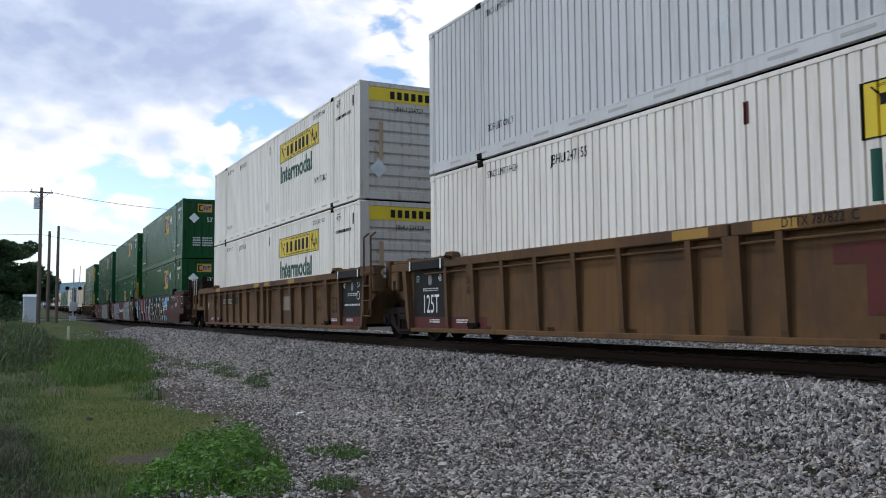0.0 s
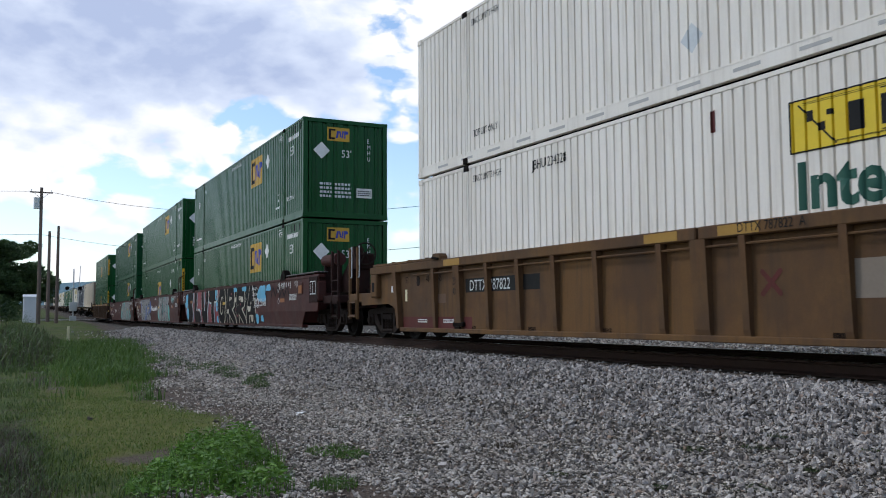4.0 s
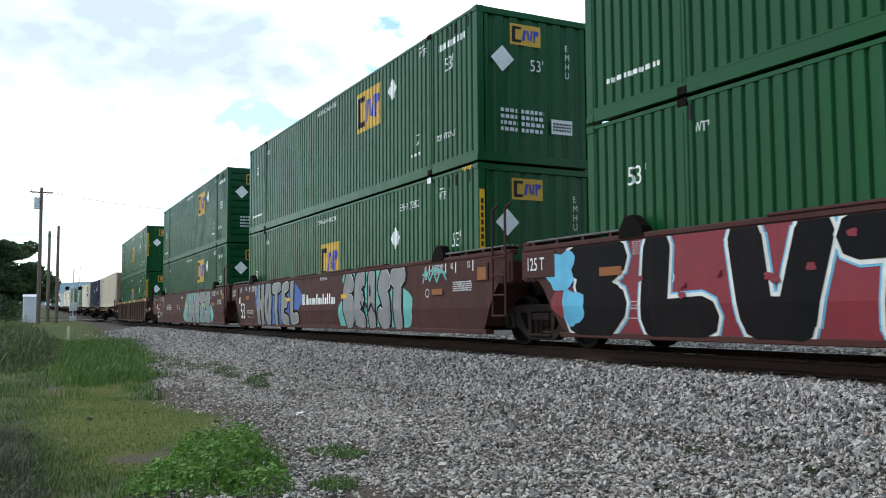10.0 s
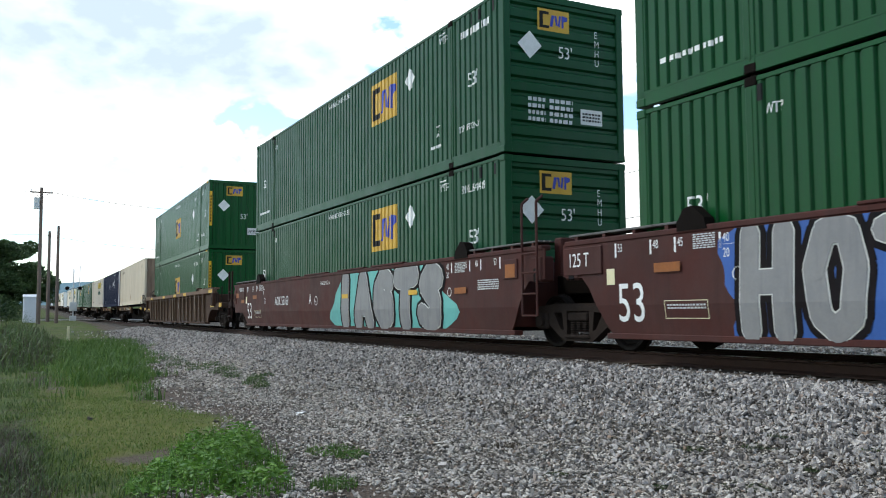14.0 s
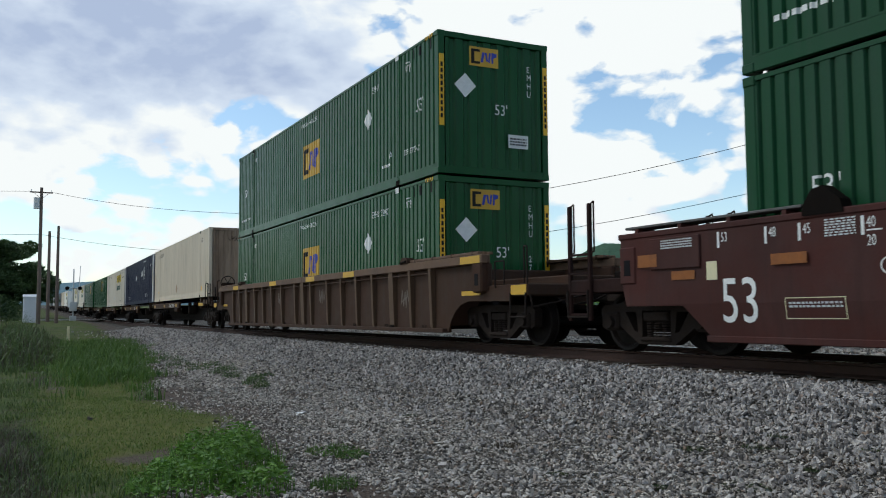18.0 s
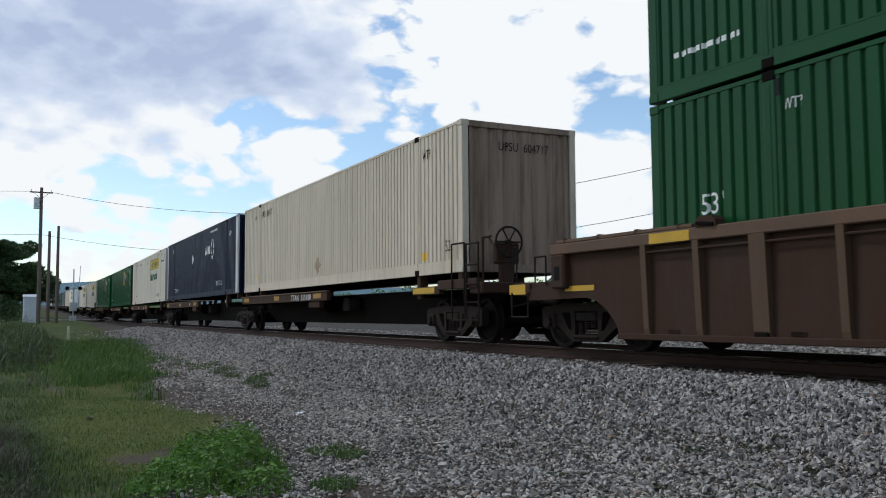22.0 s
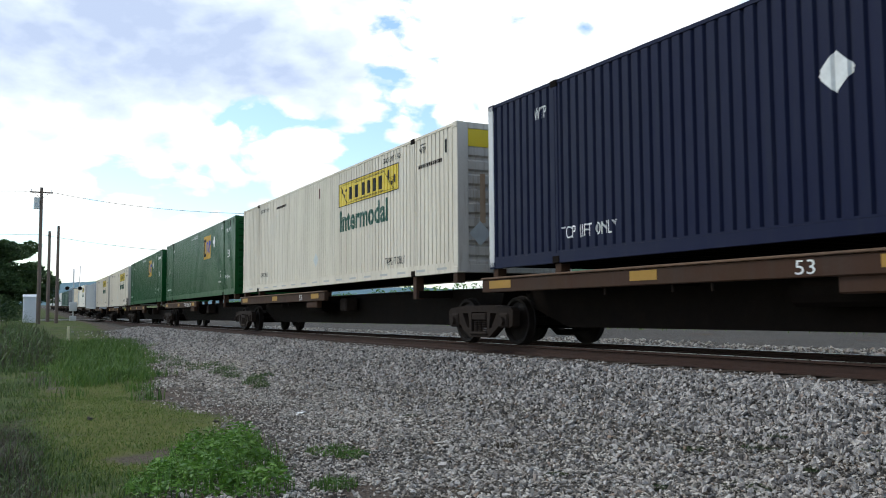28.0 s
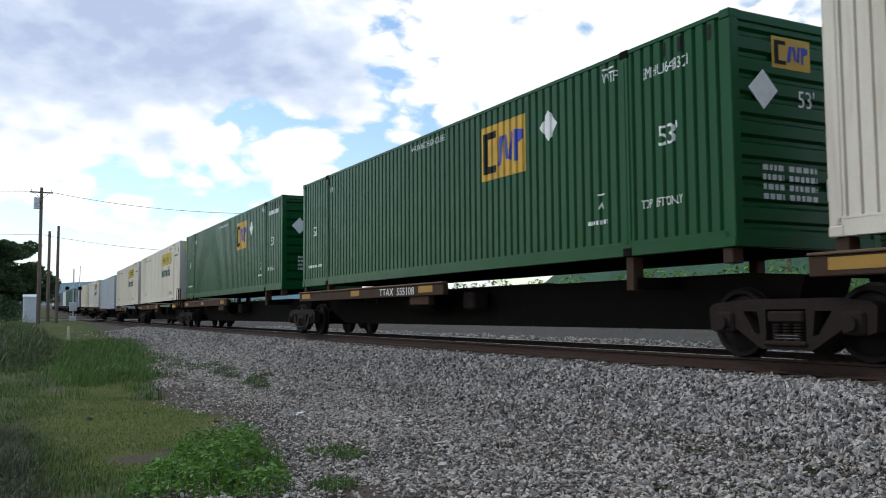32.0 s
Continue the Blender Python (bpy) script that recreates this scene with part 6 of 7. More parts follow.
GLYPH = {
    "H": [[(0.1, 0), (0.15, 1)], [(0.8, 0), (0.85, 1)], [(0.15, 0.5), (0.8, 0.5)]],
    "O": [[(0.2, 0.15), (0.1, 0.6), (0.3, 0.95), (0.7, 0.95), (0.85, 0.6), (0.75, 0.15), (0.45, 0.02), (0.2, 0.15)]],
    "T": [[(0.0, 0.92), (1.0, 0.95)], [(0.5, 0.92), (0.45, 0.0)]],
    "E": [[(0.85, 0.95), (0.25, 0.9), (0.12, 0.1), (0.8, 0.05)], [(0.2, 0.5), (0.7, 0.52)]],
    "L": [[(0.2, 1.0), (0.15, 0.08), (0.9, 0.12)]],
    "G": [[(0.9, 0.85), (0.5, 0.98), (0.12, 0.7), (0.12, 0.3), (0.45, 0.02), (0.9, 0.15), (0.9, 0.45), (0.55, 0.45)]],
    "A": [[(0.05, 0.0), (0.45, 0.98), (0.95, 0.0)], [(0.25, 0.35), (0.75, 0.35)]],
    "S": [[(0.9, 0.85), (0.5, 0.98), (0.15, 0.75), (0.8, 0.4), (0.75, 0.1), (0.4, 0.02), (0.05, 0.15)]],
    "I": [[(0.45, 0.0), (0.5, 1.0)]],
    "Z": [[(0.1, 0.9), (0.85, 0.92), (0.3, 0.55), (0.85, 0.3), (0.6, 0.05), (0.1, 0.1)]],
    "V": [[(0.1, 1.0), (0.25, 0.1), (0.7, 0.08), (0.9, 1.0)]],
    "W": [[(0.1, 0.95), (0.2, 0.1), (0.6, 0.5), (0.55, 0.98), (0.95, 0.6), (0.6, 0.5), (0.95, 0.05)]],
    "R": [[(0.1, 0.0), (0.15, 0.95), (0.75, 0.9), (0.85, 0.6), (0.25, 0.45), (0.95, 0.0)]],
    "K": [[(0.15, 0), (0.2, 1)], [(0.9, 1.0), (0.3, 0.5), (0.95, 0.0)]],
}


def graffito(car, txt, x, z, w, h, fat, fill, rim, edge=None, tilt=0.05, z_lim=(0.1, 1.38), outer=0.17, inner=0.09):
    """Spray-painted letters: an outer edge, a bright rim and the fill, one over another."""
    step = w / len(txt)
    for mat, k, lift in ((edge, fat + outer, 0.006), (rim, fat + inner, 0.012), (fill, fat, 0.018)):
        if mat is None:
            continue
        for i, ch in enumerate(txt):
            bm = clip_z(strokes(GLYPH[ch], k, x + i * step + fat * 0.4, z + fat * 0.45, step - fat * 0.8, h - fat * 0.9, tilt), *z_lim)
            side_mark(car, "graffiti", bm, mat, "spray-painted graffiti", lift)


def brake_stand(car, x, mat, drop=0.0, slim=False):
    """Upright stand with a hand-brake wheel, facing the car's end."""
    w = 0.05 if slim else 0.14
    bm = box(B(), x - w, x + w, -0.75, -0.45, 0.95, 1.95 - drop, 0.02)
    box(bm, x - w * 1.4, x + w * 1.4, -0.85, -0.35, 1.55 - drop, 1.95 - drop, 0.03)
    if slim:
        pipe(bm, [(x - 0.25, -0.95, 0.95), (x - 0.25, -0.95, 2.05 - drop), (x + 0.05, -0.95, 2.05 - drop)], 0.02)
    st = part("brake_stand", bm, mat, car)
    bm = B()
    n = 18
    c = Vector((x + (0.14 if slim else 0.24), -0.62, 1.95 - drop))
    ring = [c + Vector((0, 0.28 * math.cos(2 * math.pi * i / n), 0.28 * math.sin(2 * math.pi * i / n))) for i in range(n + 1)]
    pipe(bm, ring, 0.02)
    for i in range(0, n, 3):
        pipe(bm, [c, ring[i]], 0.014)
    tube(bm, c - Vector((0.12, 0, 0)), c + Vector((0.03, 0, 0)), 0.04)
    part("brake_wheel", bm, M_TRUCK, car)
    part("brake_chain", pipe(B(), [(x, -0.62, 1.6 - drop), (x - 0.02, -0.6, 1.2), (x - 0.1, -0.5, 0.9)], 0.02), M_TRUCK, car)
    return st


# ---------------------------------------------------------------- spine cars
def spine_unit(label, front="joint", xf=8.65, xr=-8.88, far=False):
    car = tagged(new("spine_car"), label, "rail car", "spine cars of the train")
    body = M_RUST
    bm = done(slab(B(), [(-8.2, 0.56), (-7.0, 0.18), (7.0, 0.18), (8.2, 0.56), (8.3, 0.86), (7.4, 0.92), (-7.4, 0.92), (-8.3, 0.86)], -0.42, 0.42))
    part("spine_beam", bm, M_DARK, car)

    def patch(a, b, mat=M_OCHRE2):
        bm = plate(a, b, 0.85, 0.985)
        for v in bm.verts:
            v.co.y = -1.306
        part("reflective_patch", bm, mat, car, "dull yellow patch on the sill")
    for y in (-1, 1):
        part("side_sill", box(B(), -8.35, 0.55, min(y * 1.30, y * 1.18), max(y * 1.30, y * 1.18), 0.785, 1.01, 0.012), body, car, "brown sill under the load's rear")
        part("sill_ledge", box(B(), -8.35, 0.55, min(y * 1.33, y * 1.2), max(y * 1.33, y * 1.2), 1.012, 1.045, 0.008), M_CHORD, car, "worn pale ledge along the sill")
        for x in (-8.2, -6.1, -4.0, -2.0, 0.0):
            part("outrigger", box(B(), x - 0.06, x + 0.06, min(y * 1.2, y * 0.4), max(y * 1.2, y * 0.4), 0.78, 0.90), M_DARK, car)
        part("hanging_bracket", box(B(), -1.1, -0.2, min(y * 1.25, y * 1.1), max(y * 1.25, y * 1.1), 0.6, 0.86, 0.02), body, car)
        for x in (6.09, -6.09, 7.9, -7.95):
            part("load_pedestal", box(B(), x - 0.08, x + 0.08, min(y * 1.26, y * 1.08), max(y * 1.26, y * 1.08), 0.72 if x == 6.09 else 1.0, 1.19, 0.01), body, car)
        part("pedestal_arm", box(B(), 5.98, 6.2, min(y * 1.2, y * 0.4), max(y * 1.2, y * 0.4), 0.74, 0.9, 0.01), M_DARK, car)
        for x in (-5.0, -3.6, -2.9):
            part("drain_pipe", tube(B(), (x, y * 1.22, 0.88), (x, y * 1.22, 0.68), 0.018, seg=6), M_TRUCK, car)
    if not far:
        patch(-8.1, -7.4)
        patch(-4.35, -3.8)
        patch(-0.55, 0.1)
    # brake gear under the beam
    part("air_reservoir", tube(B(), (-2.0, -0.75, 0.66), (-0.7, -0.75, 0.66), 0.2, seg=12), M_DARK, car)
    part("brake_valve", box(B(), 0.5, 0.95, -0.85, -0.5, 0.5, 0.85, 0.04), M_TRUCK, car)
    make_bogie(car, xr)
    if front == "coupler":
        make_bogie(car, xf)
        end = xf + 1.6
        part("nose_beam", box(B(), 8.0, end, -0.35, 0.35, 0.55, 0.9, 0.02), M_DARK, car)
        part("end_beam", box(B(), end - 0.5, end, -1.3, 1.3, 0.78, 0.98, 0.02), body, car)
        part("deck_plate", box(B(), end - 1.3, end - 0.5, -1.2, 1.2, 0.9, 0.93), M_DARK, car)
        part("coupler", box(B(), end, end + 0.8, -0.14, 0.16, 0.58, 0.9, 0.04), M_TRUCK, car)
        for y in (-1, 1):
            part("side_sill", box(B(), 5.85, 7.1, min(y * 1.30, y * 1.18), max(y * 1.30, y * 1.18), 0.80, 0.96, 0.012), body, car)
            part("side_sill", box(B(), 7.1, 8.66, min(y * 1.34, y * 1.2), max(y * 1.34, y * 1.2), 0.88, 1.06, 0.012), body, car)
            for a in (end - 0.04, end - 0.5):
                part("ladder_rail", pipe(B(), [(a, y * 1.36, 0.28), (a, y * 1.36, 1.7)], 0.018), M_TRUCK, car)
            for z in (0.3, 0.62, 0.95, 1.3, 1.68):
                part("ladder_rung", pipe(B(), [(end - 0.5, y * 1.37, z), (end - 0.04, y * 1.37, z)], 0.015), M_TRUCK, car)
            part("grab_iron", pipe(B(), [(7.75, y * 1.36, 0.3), (7.75, y * 1.36, 1.72), (8.25, y * 1.36, 1.72), (8.25, y * 1.36, 0.3), (7.75, y * 1.36, 0.3)], 0.016), M_TRUCK, car)
        bm = plate(5.9, 6.9, 0.82, 0.94)
        for v in bm.verts:
            v.co.y = -1.306
        part("reflective_patch", bm, M_YELLOW, car, "yellow patch on the sill")
        brake_stand(car, end - 0.34, M_RUST, 0.22, True)
    return car
# ---------------------------------------------------------------- the train, from its nose backwards
Z_WELL, Z_TOP = 0.268, 3.198    # feet of the lower and upper loads over the rail
Z_SPINE = 1.193


def put(thing, q, z):
    MOVERS.append((thing, q, z + SAG))
    return thing


def load(style, q, z, label, ends="upright"):
    c = put(make_container(style, label, ends), q, z)
    if z == Z_TOP:
        for x in (POST, -POST):
            for y in (-1, 1):
                shared(("lock",), lambda: tube(B(), (0, 0, -0.05), (0, 0, 0.0), 0.07, 0.06, 8), "twist_lock", M_DARK, c, pose(x, y * 1.19, 0))
    return c


def green_marks(c, seed, kind="a", low=False, amber=False, code="", nose_code=True):
    """The usual markings of a green container. kind a: logo towards the nose; b: logo amidships, number plate line beside it."""
    if kind == "a":
        emblem_a(c, 2.05, 1.58, 1.48, 0.97)
        wall_mark(c, "placard", diamond(4.2, 2.2, 0.25), M_WHITED, "white diamond placard")
        words(c, "WARNING HIGH CUBE", -0.9, 2.62, 0.12)
        words(c, "53'", 6.75, 1.42 if low else 1.95, 0.27)
        words(c, "WTP", 5.6, 2.52, 0.16, sx=0.65)
        wall_mark(c, "lettering", plate(5.6, 5.86, 2.72, 2.745), M_WHITED)
        if code:
            words(c, code, 6.45, 2.38, 0.15, sx=0.72)
        else:
            wall_mark(c, "code", bars(6.45, 2.4, 1.15, 0.13, 9, seed), M_WHITED, "unreadable white code")
        words(c, "TOP LIFT ONLY", 6.4, 0.62, 0.12, sx=0.66)
        words(c, "A", 5.45, 0.72, 0.16)
        wall_mark(c, "lettering", plate(5.44, 5.6, 0.92, 0.94), M_WHITED)
    else:
        emblem_a(c, -0.6, 1.06, 1.42, 0.95)
        wall_mark(c, "placard", diamond(4.35, 1.8, 0.25), M_WHITED, "white diamond placard")
        words(c, "WARNING HIGH CUBE", -0.85, 2.56, 0.12)
        words(c, "53'", 7.0, 1.42, 0.27)
        words(c, "WTP", 6.45, 2.38, 0.16, sx=0.65)
        wall_mark(c, "lettering", plate(6.45, 6.71, 2.58, 2.605), M_WHITED)
        words(c, code or "EMHU", 4.6, 2.36, 0.15, sx=0.72)
        words(c, "A", 5.6, 0.66, 0.16)
        words(c, "TOP LIFT ONLY", 6.4, 0.6, 0.12, sx=0.66)
        # hazard stripes at the top of the nose corner
        for i in range(4):
            wall_mark(c, "hazard_stripe", poly([(7.45 + i * 0.1, 2.80), (7.50 + i * 0.1, 2.80), (7.54 + i * 0.1, 2.88), (7.49 + i * 0.1, 2.88)]), M_REFL, "", 0.02)
    words(c, "53'", -7.2, 1.9 if kind == "a" and not low else 1.35, 0.26)
    words(c, "WTP", -5.9, 2.4, 0.13, sx=0.65)
    wall_mark(c, "code", bars(5.2, 0.5, 0.45, 0.06, 5, seed + 7), M_WHITED, "unreadable white code")
    wall_mark(c, "code", bars(-7.6, 0.5, 1.1, 0.07, 10, seed + 9), M_WHITED, "unreadable white code")
    for x in (-5.97, 7.72, 6.9, 7.2):
        wall_mark(c, "vent" if x < 7.5 and x > 0 else "tie_slot", plate(x - 0.035, x + 0.035, 2.58, 2.78), M_BLACKD, "", 0.006)
    if kind == "b":
        part("casting_plate", box(B(), POST - 0.085, POST + 0.085, -CW / 2 - 0.018, -CW / 2 - 0.012, CH - 0.12, CH - 0.005), M_WHITED, c, "white plate on the casting")
    # stickers and writing on the nose wall
    emblem_a(c, 0.72, 2.25, 0.68, 0.40, nose_mark)
    dz = 1.82 if kind == "b" else 1.95
    nose_mark(c, "placard", diamond(0.55 if kind == "a" else 0.62, dz, 0.25), M_WHITED, "white diamond placard", 0.008)
    words(c, "53'", 1.15 if kind == "a" else 1.3, 1.78 if kind == "a" else 1.28, 0.22, on=nose_mark)
    if kind == "a":
        nose_mark(c, "code", bars(0.5, 0.95, 0.36, 0.07, 4, seed + 3, 4), M_GREYD, "unreadable grey writing", 0.008)
        nose_mark(c, "code", bars(0.95, 0.95, 0.5, 0.07, 5, seed + 4, 4), M_GREYD, "unreadable grey writing", 0.008)
    nose_mark(c, "notice", plate(1.62, 2.1, 0.62, 0.9), M_WHITED, "white notice with unreadable print", 0.008)
    nose_mark(c, "notice_print", bars(1.66, 0.8, 0.4, 0.035, 6, seed + 5, 3), M_BLACKD, "", 0.012)
    if nose_code:
        down(c, (code.split()[0] if code else "EMHU") + "  " + (code.split()[1] if " " in code else ""), 1.95 if kind == "a" else 2.08, 2.25, 0.13, M_WHITED)
    if amber:
        for y0 in (0.015, CW - 0.125):
            nose_mark(c, "reflector_strip", plate(y0, y0 + 0.11, 0.95, 2.4), M_REFL, "amber reflector strip", 0.035)
            nose_mark(c, "code", merged(*[plate(y0 + 0.03, y0 + 0.08, 1.1 + i * 0.13, 1.19 + i * 0.13) for i in range(9)]), M_BLACKD, "", 0.04)


def yellow_marks(c, x, z, w=3.75, h=0.59):
    """A yellow panel with dark shapes over the word below it."""
    wall_mark(c, "logo", plate(x, x + w, z, z + h), M_JYEL, "yellow logo panel with black shapes")
    def q(a, b, d, e):
        return plate(x + a * w, x + b * w, z + d * h, z + e * h)
    inner = [q(0.004, 0.996, 0.0, 0.03), q(0.004, 0.996, 0.97, 1.0), q(0.0, 0.006, 0, 1), q(0.994, 1.0, 0, 1), q(0.30, 0.78, 0.13, 0.15), q(0.30, 0.78, 0.84, 0.86)]
    for a, b in ((0.20, 0.05), (0.30, 0.06), (0.42, 0.055), (0.51, 0.055), (0.60, 0.06), (0.70, 0.055)):
        inner.append(q(a, a + b, 0.22, 0.74))
    for a, d, e in ((0.06, 0.55, 0.75), (0.10, 0.35, 0.5), (0.13, 0.6, 0.7), (0.84, 0.5, 0.85), (0.89, 0.25, 0.4), (0.93, 0.3, 0.6)):
        inner.append(q(a, a + 0.025, d, e))
    for a0, a1 in ((0.03, 0.155), (0.77, 0.93)):
        inner.append(poly([(x + a0 * w, z + 0.9 * h), (x + a1 * w, z + 0.06 * h), (x + (a1 + 0.008) * w, z + 0.06 * h), (x + (a0 + 0.008) * w, z + 0.9 * h)]))
    for d in (0.09, 0.105, 0.88, 0.91):
        inner.append(q(0.05 if d > 0.5 else 0.155, 0.77 if d > 0.5 else 0.92, d, d + 0.008))
    for d in (0.3, 0.36, 0.42, 0.48, 0.54):
        inner.append(q(0.83, 0.94, d, d + 0.012))
    wall_mark(c, "logo_shape", merged(*inner), M_BLACKD, "", 0.007)
    words(c, "Intermodal", x + 0.06, z - 0.61, 0.50, M_DKGREEN, 0.98, bold=0.03)


def white_marks(c, seed, logo=True, lz=1.88, lx=1.24, nose=True):
    if logo:
        yellow_marks(c, lx, lz)
    words(c, "TOP LIFT ONLY", 4.6, 0.30 if lx > 1.4 else 0.8, 0.17, M_BLACKD, 0.62)
    words(c, "WTP", 6.4, 2.5, 0.14, M_BLACKD, 0.7)
    wall_mark(c, "lettering", plate(6.45, 6.7, 2.68, 2.70), M_BLACKD)
    wall_mark(c, "code", bars(6.35, 2.2, 1.1, 0.08, 14, seed + 1), M_TRUCK, "unreadable dark code")
    words(c, "STACK LIMIT 3 HIGH", 4.5, 2.6, 0.12, M_BLACKD, 0.62)
    words(c, "STACK LIMIT 3 HIGH", -5.85, 2.55, 0.12, M_BLACKD, 0.62)
    words(c, "TOP LIFT ONLY", -5.8, 0.45, 0.13, M_BLACKD, 0.66)
    number = {1: "JBHU 247155", 2: "JBHU 234328", 3: "JBHU 234727"}.get(seed)
    if number:
        words(c, number, -3.9, 2.48, 0.16, M_BLACKD, 0.75)
    else:
        wall_mark(c, "code", bars(-4.0, 2.5, 1.0, 0.07, 13, seed), M_TRUCK, "unreadable dark code")
    wall_mark(c, "placard", diamond(-0.2, 0.7, 0.2), M_GREYD, "worn grey placard")
    for x in (0.1, 7.6):
        wall_mark(c, "tie_slot", plate(x - 0.04, x + 0.04, 2.35, 2.62), M_BLACKD if x > 1 else M_REDD, "", 0.006)
    # slots along the bottom rail
    for i in range(16):
        x = -7.2 + i * 0.96
        bm = plate(x, x + 0.42, 0.075, 0.12)
        for v in bm.verts:
            v.co.y = -CW / 2 - 0.003
        part("rail_slot", bm, M_SLOT, c)
    if nose:
        nose_mark(c, "logo", plate(0.2, 2.39, 2.42, 2.76), M_JYEL, "yellow logo panel with black shapes", 0.012)
        nose_mark(c, "logo_shape", merged(*[plate(0.8 + i * 0.19, 0.92 + i * 0.19, 2.49, 2.68) for i in range(6)]), M_BLACKD, "", 0.018)
        if number:
            words(c, number, 0.95, 2.2, 0.12, M_TRUCK, 0.8, on=nose_mark)
        else:
            nose_mark(c, "code", bars(1.0, 2.22, 0.8, 0.07, 12, seed + 2), M_TRUCK, "unreadable dark code", 0.012)
        nose_mark(c, "placard", diamond(0.5, 0.75, 0.24), M_GREYD, "worn grey placard", 0.012)
        nose_mark(c, "rust_streak", plate(0.5, 0.62, 0.95, 1.9), M_RUSTST, "", 0.010)


# ochre well car
c0_car = put(well_unit("ochre", "ochre well car with red and grey side panels, carrying containers", xf=9.7, xr=-9.77), 35.58, 0)
c0_lo = load("white", 35.58, Z_WELL, "white corrugated container with a yellow logo panel", "flat")
c0_up = load("greyw", 35.55, Z_TOP, "pale grey corrugated container stacked on another", "flat")
w_car = put(well_unit("ochre", "ochre well car with upright stiffeners and black end panels", rear="coupler", xr=-10.17), 15.67, 0)
w_lo = load("white", 15.67, Z_WELL, "white corrugated container with yellow logo and green word", "flat")
w_up = load("white", 15.65, Z_TOP, "white corrugated container with rusty stains, stacked", "flat")
# red-oxide three-unit well car
g1_car = put(well_unit("oxide", "red-oxide well car covered in graffiti of black, white and blue", front="coupler", xf=9.92, xr=-9.68), -8.08, 0)
g1_lo = load("green", -8.08, Z_WELL, "dark green corrugated container with yellow logo panel")
g1_up = load("green", -8.08, Z_TOP, "dark green corrugated container stacked on a green one")
j_car = put(well_unit("oxide", "red-oxide well car with silver graffiti and white lettering", xf=9.7, xr=-9.8), -27.44, 0)
j_lo = load("green", -27.44, Z_WELL, "green corrugated container with amber corner strips")
j_up = load("green", -27.44, Z_TOP, "green corrugated container with diamond placards, stacked")
k_car = put(well_unit("oxide", "red-oxide well car with silver and turquoise graffiti", rear="coupler", xr=-9.92), -47.0, 0)
k_lo = load("green2", -47.0, Z_WELL, "faded green container with ribs across its nose", "flat")
k_up = load("green2", -47.0, Z_TOP, "faded green container with ribs across its nose, stacked", "flat")
# brown single well car
h_car = put(well_unit("brown", "worn brown well car with upright stiffeners and yellow patches", front="coupler", rear="coupler", xf=9.95, xr=-9.85), -70.92, 0)
h_lo = load("green", -70.92, Z_WELL, "green corrugated container with amber strips and hazard stripes")
h_up = load("green", -70.92, Z_TOP, "green corrugated container with amber strips, stacked")
# spine cars with single containers
u_car = put(spine_unit("dark brown spine car with a hand-brake wheel at its end", "coupler", 7.22, -8.85), -92.27, 0)
u_lo = load("cream", -92.27, Z_SPINE, "cream corrugated container with a grimy streaked nose, shade in its colour")
n_car = put(spine_unit("dark brown spine car with yellow patches on its sills"), -109.4, 0)
n_lo = load("navy", -109.4, Z_SPINE, "navy blue corrugated container with a white corner post")
b_car = put(spine_unit("dark brown spine car with yellow patches on its sills"), -126.72, 0)
b_lo = load("offwhite", -126.72, Z_SPINE, "white corrugated container with yellow logo and green word", "flat")
e_car = put(spine_unit("dark brown spine car under a green container"), -144.12, 0)
e_lo = load("green", -144.12, Z_SPINE, "green corrugated container with code letters on its nose", "flat")
g2_car = put(spine_unit("dark brown spine car under a green container"), -162.3, 0)
g2_lo = load("green", -162.3, Z_SPINE, "green corrugated container with a yellow logo panel", "flat")
w3_car = put(spine_unit("dark brown spine car under a white container", "coupler", 7.3), -180.3, 0)
w3_lo = load("offwhite", -180.3, Z_SPINE, "white container with yellow logo and ribs across its nose", "flat")
w4_car = put(spine_unit("dark brown spine car under a white container"), -198.0, 0)
w4_lo = load("offwhite", -198.0, Z_SPINE, "white corrugated container with a yellow logo panel", "flat")
white_marks(c0_lo, 1, lx=1.6)
white_marks(w_lo, 2)
white_marks(w_up, 3)
white_marks(c0_up, 4, logo=False)
for c, s in ((b_lo, 5), (w3_lo, 6), (w4_lo, 7)):
    white_marks(c, s, lz=1.93, lx=1.6)
green_marks(g1_lo, 11)
green_marks(g1_up, 12)
green_marks(j_lo, 13, "b", amber=True, code="EMHU 272887")
green_marks(j_up, 14)
green_marks(k_lo, 15, low=True, code="EMHU 640489")
green_marks(k_up, 16, low=True)
green_marks(h_lo, 17, "b", amber=True, code="EMHU 272440")
green_marks(h_up, 18, "b", amber=True)
green_marks(e_lo, 19, low=True, code="EMHU 643321")
green_marks(g2_lo, 20, low=True)
# cream container
words(u_lo, "53'", 7.35, 0.42, 0.22, M_BLACKD, 0.7)
words(u_lo, "WTP", 6.35, 2.35, 0.2, M_BLACKD, 0.6)
wall_mark(u_lo, "notice", plate(6.3, 6.55, 0.30, 0.46), M_REFL, "small amber notice")
wall_mark(u_lo, "placard", diamond(-0.25, 0.55, 0.25), M_RUSTST, "worn grey placard")
words(u_lo, "UPSU  604717", -5.9, 2.42, 0.19, M_TRUCK, 0.72)
words(u_lo, "WTP", -6.75, 2.4, 0.15, M_BLACKD, 0.6)
wall_mark(u_lo, "notice", plate(-6.5, -6.3, 0.42, 0.56), M_REFL, "small amber notice")
words(u_lo, "UPSU  604717", 0.8, 2.35, 0.17, M_TRUCK, 0.8, on=nose_mark)
